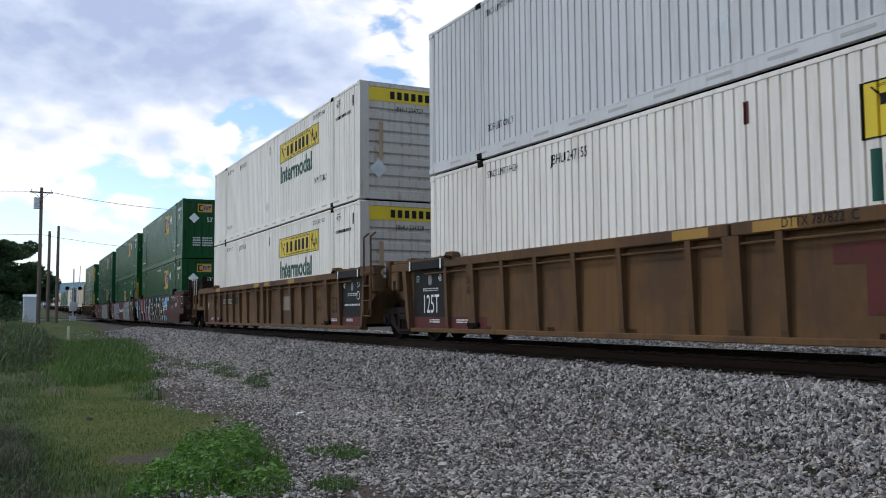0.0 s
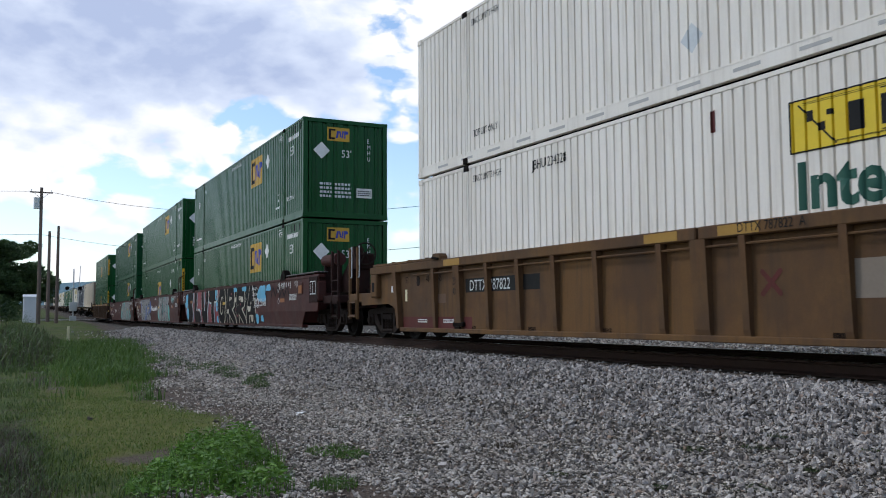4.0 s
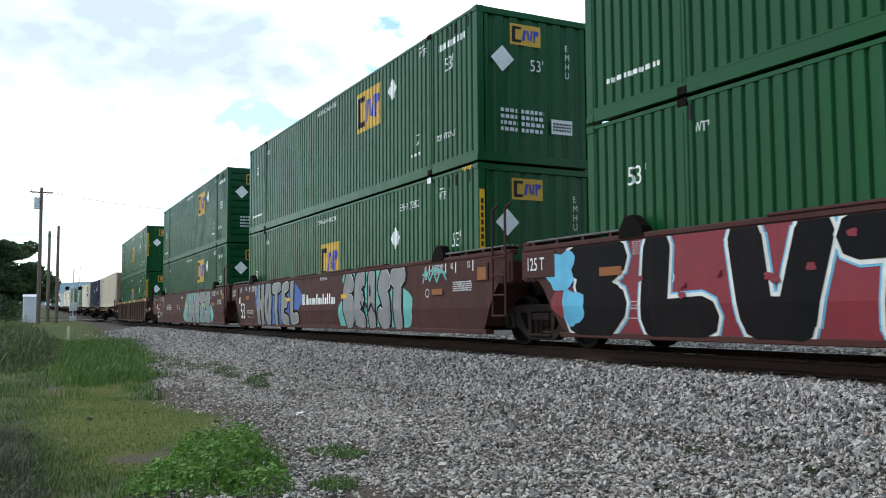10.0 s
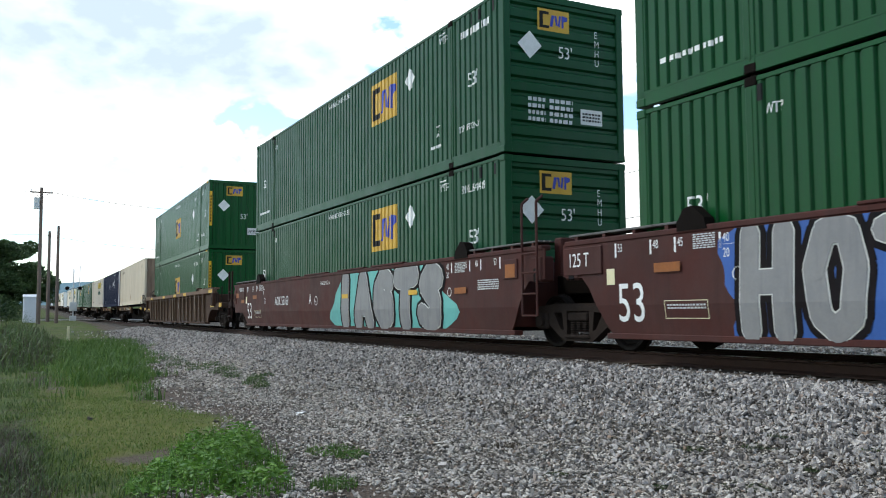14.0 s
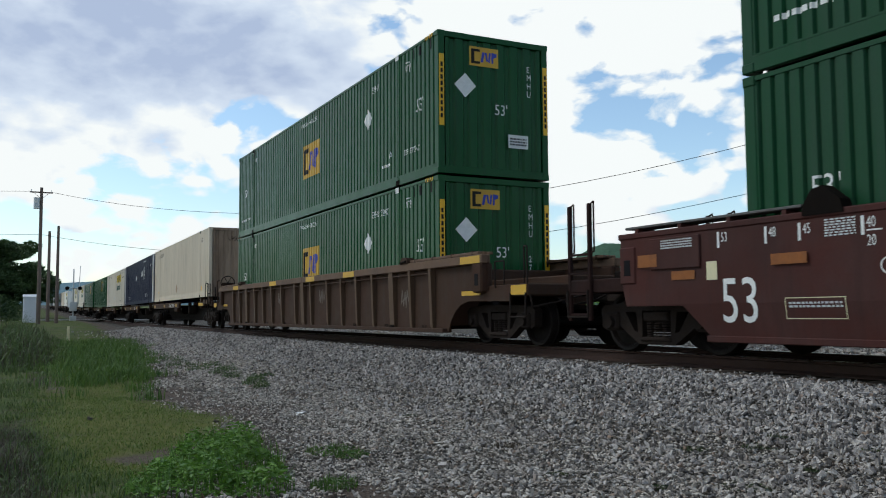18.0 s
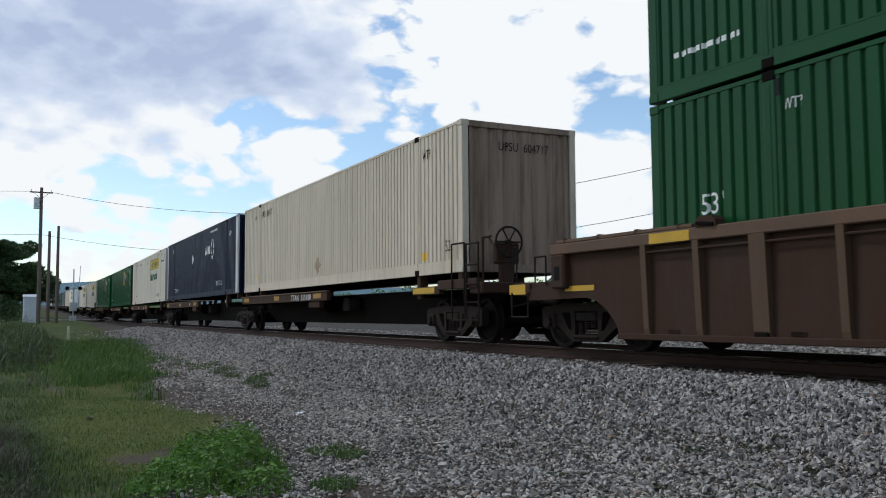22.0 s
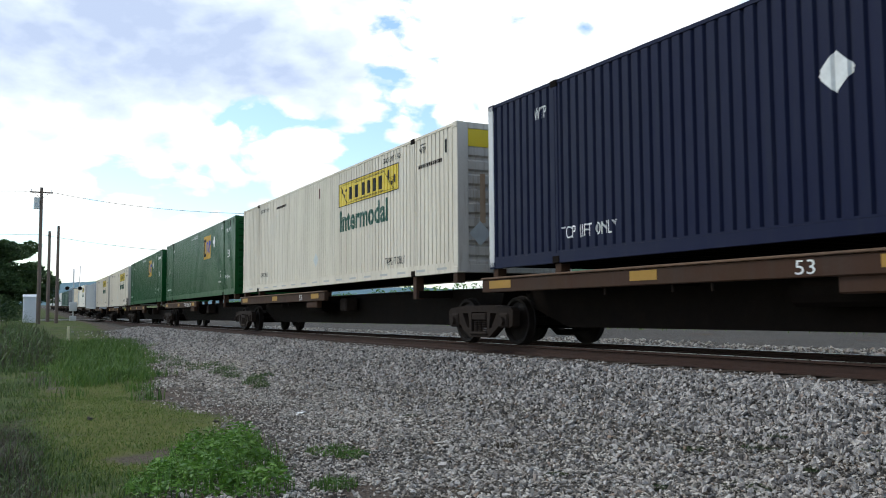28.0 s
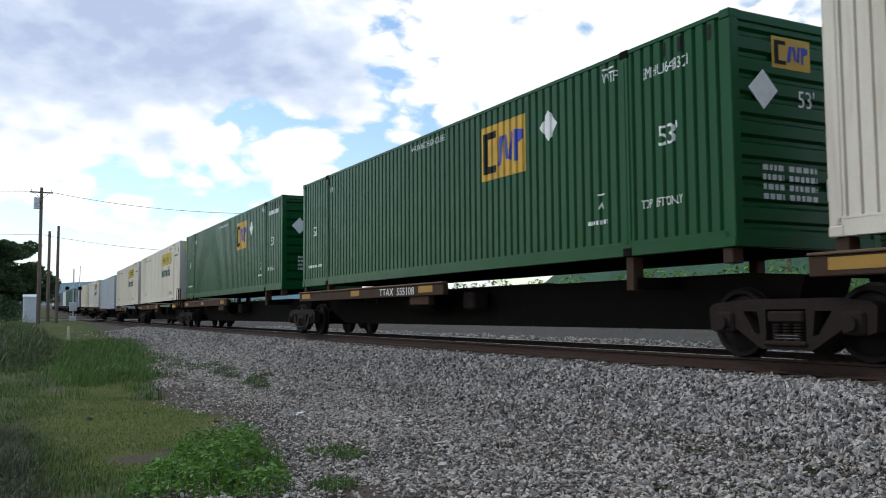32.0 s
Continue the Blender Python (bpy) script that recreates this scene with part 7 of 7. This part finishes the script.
nose_mark(u_lo, "placard", diamond(0.75, 0.75, 0.24), M_CREAM_E, "grimy placard in the nose's darkened cream", 0.008)
# navy container
for x, z, h in ((1.9, 1.75, 0.3), (2.15, 1.78, 0.34), (2.42, 1.75, 0.34), (2.7, 1.75, 0.36)):
    wall_mark(n_lo, "logo_shape", poly([(x, z), (x + 0.1, z), (x + 0.2, z + h), (x + 0.1, z + h)]), M_WHITED, "white device shape")
    wall_mark(n_lo, "logo_shape", poly([(x + 0.12, z + h), (x + 0.2, z + h), (x + 0.26, z), (x + 0.2, z)]), M_WHITED, "", 0.006)
for k in range(8):
    a, b = k * math.pi / 4, (k + 1) * math.pi / 4 - 0.15
    wall_mark(n_lo, "logo_shape", poly([(3.4 + 0.20 * math.cos(a), 1.95 + 0.32 * math.sin(a)), (3.4 + 0.28 * math.cos(a), 1.95 + 0.44 * math.sin(a)),
                                        (3.4 + 0.28 * math.cos(b), 1.95 + 0.44 * math.sin(b)), (3.4 + 0.20 * math.cos(b), 1.95 + 0.32 * math.sin(b))]), M_WHITED)
wall_mark(n_lo, "placard", diamond(-1.0, 1.75, 0.24), M_WHITED, "white diamond placard")
words(n_lo, "TOP LIFT ONLY", 4.2, 0.4, 0.19, M_WHITED, 0.62)
words(n_lo, "TOP LIFT ONLY", -5.95, 0.36, 0.19, M_WHITED, 0.7)
words(n_lo, "WTP", 6.5, 2.2, 0.2, M_WHITED, 0.55)
words(n_lo, "WTP", -6.65, 2.35, 0.2, M_WHITED, 0.55)
wall_mark(n_lo, "code", bars(3.0, 2.62, 1.4, 0.08, 14, 51), M_GREYD, "unreadable white code")
nose_mark(n_lo, "placard", diamond(0.75, 1.7, 0.26), M_GREYD, "grey diamond placard", 0.02)
part("corner_cover", box(B(), CL / 2 - 0.32, CL / 2 + 0.01, -CW / 2 - 0.012, -CW / 2 + 0.05, 0.02, CH - 0.01, 0.01), M_GREYW, n_lo, "white corner post")
part("corner_cover", box(B(), -CL / 2 - 0.005, -CL / 2 + 0.16, -CW / 2 - 0.012, -CW / 2 + 0.05, 0.02, CH - 0.01, 0.01), M_GREYW, n_lo, "white corner post")
bm = plate(CL / 2 - 0.12, CL / 2 - 0.04, 1.1, 2.0)
for v in bm.verts:
    v.co.y = -CW / 2 - 0.016
part("reflector_strip", bm, M_REFL, n_lo, "amber reflector strip")
# ---------------------------------------------------------------- paint and gear on the well cars
def data_marks(car, spots):
    """Loading ticks, small plates and notices on a red-oxide car."""
    for x, tx in ((8.2, "53"), (7.55, "48"), (7.15, "45"), (6.45, "40")):
        side_mark(car, "tick", plate(x, x + 0.035, 1.17, 1.36), M_WHITED)
        side_words(car, tx, x - 0.19, 1.24, 0.11, sx=0.65)
    side_words(car, "20", 6.26, 1.08, 0.11, sx=0.65)
    side_mark(car, "notice", bars(6.6, 1.33, 0.38, 0.016, 6, 61, 7), M_GREYD, "unreadable white notice")
    side_mark(car, "notice", bars(7.45, 0.98, 0.72, 0.022, 13, 62, 5), M_GREYD, "unreadable white notice")
    side_mark(car, "stencil_ring", moved(stencil_ring(0.085), 6.38, 0.82), M_WHITED, "white stencilled ring", 0.006)
    side_mark(car, "reflective_patch", plate(6.62, 7.06, 0.78, 0.89), M_AMBERD, "faded amber patch", 0.028)
    bx = part("placard_plate", box(B(), 8.33, 8.78, -1.525, -1.50, 0.98, 1.30, 0.008), M_OXIDE, car)
    part("reflective_patch", box(B(), 8.42, 8.72, -1.53, -1.526, 1.0, 1.22), M_AMBERD, bx, "faded amber patch")
    for x, tx in ((-8.35, "53"), (-7.65, "48"), (-7.2, "45"), (-6.45, "40")):
        side_mark(car, "tick", plate(x, x + 0.035, 1.17, 1.36), M_WHITED)
        side_words(car, tx, x + 0.06, 1.24, 0.11, sx=0.65)
    side_mark(car, "tick", plate(-6.39, -6.22, 1.205, 1.22), M_WHITED)
    side_words(car, "20", -6.39, 1.06, 0.11, sx=0.65)
    side_mark(car, "notice", bars(-6.87, 1.35, 0.36, 0.016, 6, 64, 7), M_GREYD, "unreadable white notice")
    side_mark(car, "notice", bars(-7.35, 0.5, 0.66, 0.022, 13, 63, 2), M_GREYD, "unreadable grey notice")
    side_mark(car, "notice_frame", merged(plate(-7.4, -6.65, 0.34, 0.35), plate(-7.4, -6.65, 0.56, 0.57), plate(-7.4, -7.39, 0.35, 0.56), plate(-6.66, -6.65, 0.35, 0.56)), M_MARK, "thin stencilled frame", 0.005)
    side_mark(car, "stencil_ring", moved(stencil_ring(0.085), -6.17, 0.86), M_WHITED, "white stencilled ring", 0.006)
    side_mark(car, "sticker", plate(-8.53, -8.36, 0.80, 1.02), M_MARK, "small tan sticker", 0.006)
    side_mark(car, "reflective_patch", plate(-7.55, -7.08, 0.93, 1.05), M_AMBERD, "faded amber patch", 0.028)
    for x in spots:
        side_mark(car, "reflective_patch", plate(x, x + 0.42, 0.80, 0.90), M_YELLOW, "yellow reflective patch", 0.028)


def stencil_ring(r=0.12):
    """A thin ring about 0, 0."""
    ang = [i * math.pi / 10 for i in range(21)]
    return merged(*[poly([(k * math.cos(t), k * math.sin(t)) for k, t in ((r - 0.015, a), (r, a), (r, b), (r - 0.015, b))]) for a, b in zip(ang, ang[1:])])


for car in (g1_car, j_car, k_car):
    data_marks(car, (-1.1,) if car is g1_car else (-2.95, 1.62) if car is j_car else (0.75, 4.6))
    # plate box at the rear end
    bx = part("marking_box", box(B(), -9.5, -8.62, -1.53, -1.50, 0.96, 1.36, 0.01), M_OXIDE, car)
    if car is k_car:
        side_mark(car, "notice", bars(-9.28, 1.31, 0.55, 0.018, 15, 65, 4), M_GREYD, "unreadable white notice", 0.034)
        side_mark(car, "reflective_patch", plate(-9.72, -9.36, 1.0, 1.16), M_AMBERD, "faded amber patch", 0.034)
        side_mark(car, "reflective_patch", plate(-9.12, -8.72, 0.82, 0.93), M_AMBERD, "faded amber patch", 0.012)
    else:
        side_mark(car, "lettering", moved(letters("125 T", 0.20, 0.72), -9.38, 1.08), M_WHITED, "painted lettering", 0.034)

# black, white and red letters with blue splashes
side_mark(g1_car, "graffiti", clip_z(blob(-2.3, 0.74, 12.4, 1.5, 5, 40, 0.06), 0.1, 1.38), M_SPRAYR, "red spray-painted ground", 0.004)
graffito(g1_car, "ZLVT", -8.45, 0.02, 6.3, 1.46, 0.50, M_SPRAYB, M_SPRAYW, M_SKYBLUE, 0.04, outer=0.15, inner=0.10)
side_mark(g1_car, "graffiti", clip_z(blob(0.95, 0.74, 5.9, 1.5, 6, 40, 0.08), 0.1, 1.38), M_SPRAYB, "black spray-painted ground", 0.005)
graffito(g1_car, "ORRA", -2.05, 0.04, 5.9, 1.45, 0.36, M_SPRAYB, M_SPRAYC, None, 0.06, inner=0.10)
for i in range(14):
    rr = random.Random(170 + i)
    x, z, n = rr.uniform(-1.8, 3.6), rr.uniform(0.75, 1.3), rr.uniform(0.08, 0.2)
    side_mark(g1_car, "paint_drip", plate(x, x + 0.018, z - n, z), M_SPRAYC, "cream paint drip", 0.028)

for i, (x, z, w, h) in enumerate(((-8.5, 1.05, 0.7, 0.55), (-8.2, 0.5, 0.5, 0.5), (-2.3, 1.2, 0.3, 0.4), (-2.15, 0.75, 0.35, 0.35), (-2.1, 0.25, 0.3, 0.25), (0.9, 1.3, 0.5, 0.16),
                                  (2.2, 1.3, 0.6, 0.16), (4.5, 1.08, 1.0, 0.5), (3.9, 0.3, 0.35, 0.3), (4.5, 0.3, 0.3, 0.2), (5.3, 1.25, 0.5, 0.2))):
    side_mark(g1_car, "graffiti", clip_z(blob(x, z, w, h, 20 + i), 0.1, 1.38), M_SKYBLUE, "sky-blue spray paint", 0.024)
for i, (x, z, w, h) in enumerate(((-0.2, 0.55, 0.35, 0.28), (0.9, 0.95, 0.4, 0.3), (1.9, 0.95, 0.5, 0.3), (2.9, 0.62, 0.6, 0.3), (3.2, 0.3, 0.3, 0.4))):
    side_mark(g1_car, "graffiti", blob(x, z, w * 0.7, h * 0.6, 40 + i), M_SPRAYC, "cream-white spray paint", 0.026)
for i in range(16):
    rr = random.Random(70 + i)
    side_mark(g1_car, "graffiti", blob(rr.uniform(-7.5, 3.2), rr.uniform(0.3, 1.25), 0.12, 0.08, 80 + i), M_SPRAYR, "red spray paint", 0.03)
for i, (a, b) in enumerate(((3.3, 1.2), (3.35, 1.02), (3.4, 0.86), (3.55, 0.62))):
    side_mark(g1_car, "graffiti_tag", strokes([[(0, 0.2), (0.12, 0.9), (0.2, 0.1), (0.35, 0.8), (0.42, 0.2), (0.6, 0.9), (0.65, 0.1), (0.85, 0.7), (1, 0.3)]], 0.022, a, b, 0.7, 0.13), M_WHITED, "thin white tag", 0.03)
side_words(g1_car, "AOK 55163", 3.73, 0.70, 0.24, sx=0.78, lift=0.034)
side_mark(g1_car, "graffiti_tag", strokes([[(0, 0.1), (0.1, 0.9), (0.25, 0.2), (0.4, 0.9), (0.5, 0.1), (0.62, 0.8), (0.75, 0.1), (0.9, 0.9), (1, 0.2)]], 0.05, 5.6, 0.9, 1.9, 0.4), M_SPRAYB, "faded black tag", 0.02)
# front end gear: air tank, hand brake
part("air_tank", tube(B(), (9.24, -0.98, 1.86), (10.3, -0.98, 1.86), 0.17, seg=16), M_OXIDE, g1_car, "red-oxide air tank")
for x in (9.4, 10.1):
    part("tank_bracket", box(B(), x - 0.04, x + 0.04, -1.1, -0.86, 1.0, 1.75, 0.01), M_GEAR_SHADE, g1_car)
part("side_box", box(B(), 9.38, 10.08, -1.53, -1.3, 0.74, 1.42, 0.012), M_GEAR_SHADE, g1_car)
side_mark(g1_car, "notice_frame", merged(plate(9.5, 9.95, 0.95, 0.97), plate(9.5, 9.95, 1.28, 1.3), plate(9.5, 9.52, 0.97, 1.28), plate(9.93, 9.95, 0.97, 1.28), plate(9.71, 9.73, 0.97, 1.28)), M_WHITED, "white stencilled frame", 0.036)
part("brake_arm", done(slab(B(), [(10.0, 1.0), (10.75, 1.0), (11.0, 1.9), (10.95, 2.15), (10.75, 2.15), (10.6, 1.75), (10.05, 1.4)], -0.85, -0.6)), M_GEAR_SHADE, g1_car)
brake_stand(g1_car, 10.95, M_GEAR_SHADE)

# silver letters on blue, and on turquoise
side_mark(j_car, "graffiti", clip_z(blob(-4.12, 0.74, 4.7, 1.45, 8, 40, 0.16), 0.1, 1.38), M_ROYAL, "royal-blue spray paint", 0.004)
graffito(j_car, "HOTEL", -6.2, 0.08, 4.4, 1.34, 0.27, M_CHROME, M_SPRAYW, M_SPRAYB, 0.03, outer=0.19, inner=0.03)
side_mark(j_car, "graffiti", clip_z(blob(3.5, 0.74, 3.95, 1.5, 9, 40, 0.2), 0.1, 1.38), M_TEAL, "turquoise spray paint", 0.004)
graffito(j_car, "GEIST", 1.72, 0.06, 3.6, 1.38, 0.37, M_CHROME, M_SPRAYW, M_SPRAYB, 0.03, outer=0.18, inner=0.03)
side_mark(j_car, "graffiti", strokes([[(0, 0.5), (0.2, 0.2), (0.4, 0.45), (0.6, 0.2), (0.8, 0.45), (1, 0.2)], [(0.2, 1), (0.25, 0.7)], [(0.7, 1), (0.72, 0.7)]], 0.05, 2.9, 0.35, 0.8, 0.7), M_SPRAYB, "black spray lines", 0.03)
mark = [plate(-1.5 + k * 0.1, -1.44 + k * 0.1, 0.68, 0.97) for k in range(3)]
for k, tall in enumerate((1, 0, 0, 0, 0, 1, 0, 0, 1, 0, 1, 1, 0, 0)):
    mark.append(plate(-1.12 + k * 0.165, -1.03 + k * 0.165 + 0.03 * (k % 3 == 0), 0.68, 0.95 if tall else 0.85))
side_mark(j_car, "logo_shape", merged(*mark), M_WHITED, "white bars of a company mark")
side_words(j_car, "AOK 55163 C", 0.0, 1.30, 0.085, sx=0.8)
side_words(j_car, "53", -8.33, 0.30, 0.52, sx=0.8)
side_mark(j_car, "graffiti_tag", strokes([[(0, 0.1), (0.1, 0.9), (0.3, 0.2), (0.45, 0.8), (0.6, 0.1), (0.8, 0.9), (1, 0.2)], [(0, 0.6), (0.5, 0.9), (1, 0.6)]], 0.045, 6.2, 1.0, 1.0, 0.3), M_TEAL, "turquoise tag", 0.01)
side_mark(j_car, "access_plate", merged(plate(-0.9, 1.1, 0.50, 0.51), plate(-0.9, 1.1, 0.22, 0.23), plate(1.09, 1.1, 0.22, 0.5)), M_SPRAYB, "outline of a plate")
side_mark(k_car, "graffiti", clip_z(blob(3.3, 0.72, 6.3, 1.5, 10, 40, 0.14), 0.1, 1.38), M_TEAL, "turquoise spray paint", 0.004)
graffito(k_car, "IAGTS", 0.35, 0.05, 5.8, 1.40, 0.46, M_CHROME, M_SPRAYW, M_SPRAYB, 0.05, outer=0.19, inner=0.03)
side_words(k_car, "AOK 55163", -5.05, 0.70, 0.26, sx=0.74)
side_words(k_car, "A", -1.83, 0.70, 0.27, sx=0.8)
side_words(k_car, "AOK 55163 A", -0.9, 1.18, 0.1, sx=0.85)
side_words(k_car, "53", -8.33, 0.30, 0.52, sx=0.8)
side_mark(k_car, "stencil_ring", moved(stencil_ring(), -1.25, 0.78), M_WHITED, "white stencilled ring", 0.006)
side_words(k_car, "H", -1.3, 0.72, 0.08, sx=0.8)

# ochre cars: black end panels, red strips, numbers
def ochre_marks(car, black=(-1, 1)):
    """Panels, strips and numbers of an ochre car. black: at which ends the end bay is painted black."""
    for e in (-1, 1):
        if e in black:
            a, b = sorted((e * 7.12, e * 8.62))
            side_mark(car, "end_panel", plate(a, b, 0.36, 1.28), M_BLACKD, "black painted end panel", 0.003)
            part("end_panel", box(B(), a - 0.05, b, -1.523, -1.505, 1.29, 1.46, 0.006), M_BLACKD, car, "black painted length of the chord")
            for x in (a + 0.02, b - 0.14):
                part("tick", box(B(), x, x + 0.05, -1.53, -1.524, 1.28, 1.47), M_WHITED, car, "white tick")
        a, b = sorted((e * 6.15, e * 8.62))
        side_mark(car, "red_strip", plate(a, b, 0.11, 0.36), M_REDD, "faded red strip", 0.004)
        a, b = sorted((e * 5.72, e * 6.15))
        side_mark(car, "red_strip", plate(a, b, 0.11, 0.36), M_REDD, "faded red strip", 0.004)
        for i in range(2):
            x0 = e * (6.6 + 1.1 * i)
            side_mark(car, "notice", bars(x0 - 0.22, 0.29, 0.42, 0.024, 9, 81 + i, 2), M_WHITED, "unreadable white notice", 0.008)
        x = min(e * 7.25, e * 8.5)
        ink = M_WHITED if e in black else M_TRUCK
        side_words(car, "53" if e < 0 else "48", x, 1.05, 0.13, ink, sx=0.75, lift=0.008)
        side_words(car, "48" if e < 0 else "53", x + 0.95, 1.05, 0.13, ink, sx=0.75, lift=0.008)
        side_words(car, "45", e * 6.9 - 0.12, 1.05, 0.13, M_TRUCK, sx=0.75, lift=0.008)
        side_mark(car, "notice", blob(x + 0.6, 1.08, 0.15, 0.2, 3, 16, 0.02), M_CHROME if e in black else M_TRUCK, "round grey seal", 0.008)
        if e in black:
            side_mark(car, "notice", bars(x + 0.3, 0.90, 0.65, 0.022, 11, 84, 2), M_GREYD, "unreadable white notice", 0.008)
            if e > 0:
                side_mark(car, "notice", bars(x + 0.1, 0.62, 1.0, 0.045, 12, 86, 1), M_GREYD, "unreadable white notice", 0.008)
                side_mark(car, "stencil_ring", moved(stencil_ring(0.1), x + 1.0, 0.86), M_WHITED, "white stencilled ring", 0.008)
        else:
            side_mark(car, "notice_frame", merged(plate(-7.1, -6.72, 0.62, 0.80), ), M_CHORD, "faint painted-over patch", 0.006)
            side_mark(car, "sticker", plate(-9.22, -8.98, 0.88, 1.02), M_GREYD, "small grey data plate", 0.006)
            side_mark(car, "sticker", plate(-8.52, -8.42, 0.68, 0.92), M_MARK, "small pale sticker", 0.006)
        # thin black block laid on for the shaded hollow of a slot in the strip
        part("jack_pad", box(B(), *sorted((e * 5.95, e * 6.35)), -1.47, -1.41, 0.18, 0.27, 0.02), M_DARK, car)
    if -1 in black:
        side_words(car, "125T", -8.22, 0.44, 0.36, sx=0.66, lift=0.009)
    else:
        side_mark(car, "end_panel", plate(-5.95, -3.55, 0.80, 1.05), M_BLACKD, "black band behind the lettering", 0.004)
        side_words(car, "DTTX 787822", -5.8, 0.83, 0.19, M_GREYD, sx=0.86, lift=0.01)
    side_words(car, "53", 6.42, 0.46, 0.40, M_BLACKD, 0.72)
    side_words(car, "IL 53 7", 5.25, 0.72, 0.12, M_TRUCK, 0.7)
    side_words(car, "IW 6 9", 5.25, 0.52, 0.12, M_TRUCK, 0.7)
    for e in (-1, 1):
        side_words(car, "20", e * 6.15 - 0.02 if e > 0 else e * 6.15 - 0.1, 0.95, 0.14, M_BLACKD, 0.6, 0.112)
        side_words(car, "40", e * 6.15 - 0.02 if e > 0 else e * 6.15 - 0.1, 0.76, 0.14, M_BLACKD, 0.6, 0.112)
    for x in (-6.6, -0.95, 0.35, 2.9, 7.3):
        if not (abs(x) > 6.5 and (1 if x > 0 else -1) in black):
            part("reflective_patch", box(B(), x, x + 0.62, -1.519, -1.514, 1.31, 1.43), M_OCHRE2, car, "brighter yellow patch")


ochre_marks(c0_car)
ochre_marks(w_car, (1,))
bm = moved(letters("DTTX 787822  C", 0.11, 0.85), 0.75, 1.33)
for v in bm.verts:
    v.co.y = -1.521
part("lettering", bm, M_BLACKD, c0_car, "painted lettering")
bm = moved(letters("DTTX 787822  A", 0.11, 0.85), 0.65, 1.33)
for v in bm.verts:
    v.co.y = -1.521
part("lettering", bm, M_BLACKD, w_car, "painted lettering")
for x0 in (1.3, 2.5):
    side_mark(c0_car, "logo_shape", merged(plate(x0, x0 + 1.0, 0.90, 1.12), plate(x0 + 0.38, x0 + 0.66, 0.38, 0.9)), M_REDD, "faded red company mark", 0.006)
side_mark(w_car, "faded_patch", plate(1.95, 2.75, 0.55, 0.95), M_CHORD2, "pale painted-over patch")
side_mark(w_car, "graffiti_tag", strokes([[(0, 0), (1, 1)], [(0, 1), (1, 0)]], 0.06, 0.9, 0.62, 0.25, 0.25), M_REDD, "faint pink cross", 0.006)

# brown car: yellow patches and chalk tags
for x in (-7.9, -3.2, 0.4, 3.3, 9.35):
    part("reflective_patch", box(B(), x, x + 0.72, -1.519, -1.514, 1.30, 1.43), M_YELLOW, h_car, "yellow reflective patch")
for e in (-1, 1):
    part("reflective_patch", box(B(), *sorted((e * 10.95, e * 11.42)), -1.426, -1.421, 0.72, 0.88), M_YELLOW, h_car, "yellow reflective patch")
    part("reflective_patch", box(B(), *sorted((e * 9.2, e * 9.9)), -1.41, -1.404, 0.74, 0.82), M_YELLOW, h_car, "yellow reflective strip")
for x, z in ((6.5, 0.55), (1.2, 0.7), (-2.6, 0.7)):
    side_mark(h_car, "graffiti_tag", strokes([[(0, 0.2), (0.1, 0.9), (0.25, 0.1), (0.4, 0.8), (0.5, 0.0), (0.6, 0.9), (0.8, 0.2), (1, 0.8)], [(0.1, 0.3), (0.7, 0.6)]], 0.03, x, z, 0.5, 0.4), M_CHALK, "faint grey chalk tag", 0.005)

# lettering on the spine cars' sills
for car, tx in ((u_car, "TTAX  555108"), (n_car, "53"), (b_car, "53"), (e_car, "TTAX  555108")):
    bm = moved(letters(tx, 0.16, 1.3), -2.57 if len(tx) > 3 else -1.6, 0.82)
    for v in bm.verts:
        v.co.y = -1.309
    part("lettering", bm, M_WHITED, car, "painted lettering")
# far vehicles
FAR = [("grey", -216.3, 1.0, "tall grey trailer with a dark device on its side"), ("white", -234.5, Z_SPINE, "white container with a yellow logo"),
       ("cream", -252.0, Z_SPINE, "cream container on a spine car"), ("slate", -270.5, Z_SPINE, "slate grey container far off"),
       ("oldg", -289.0, Z_SPINE, "dull green container far off"), ("oldg", -306.5, Z_SPINE, "dull green container far off"),
       ("greyw", -324.0, Z_SPINE, "pale grey container far off"), ("slate", -342.0, Z_SPINE, "slate grey container far off"),
       ("oldg", -360.0, Z_SPINE, "dull green container far off"), ("greyw", -378.0, Z_SPINE, "pale grey container far off"),
       ("slate", -396.0, Z_SPINE, "slate grey container far off"), ("white", -414.0, Z_SPINE, "white container far off")]
for st, q, z, lb in FAR:
    put(spine_unit("dark spine car far down the train", far=True), q, 0)
    c = load(st, q, z, lb, "flat" if st == "white" else "upright")
    if st == "white":
        white_marks(c, int(-q), lz=1.93, lx=1.6)


def motions():
    """The train runs by; its wheels turn."""
    times = [i * 0.5 for i in range(65)]
    for thing, q, z in MOVERS:
        walk(thing, [(t, on_track(q, z, t)) for t in times])
    fine = [i * 0.1 for i in range(321)]
    turn = [(t, (run(t) - run(0)) / WR) for t in fine]
    for w, a in WHEELS:
        q = next(qq for th, qq, z in MOVERS if th == w.parent.parent)
        if q < -175:
            continue
        walk(w, [(t, Matrix.Translation((a, 0, WR)) @ Matrix.Rotation(r, 4, "Y")) for t, r in turn])
motions()
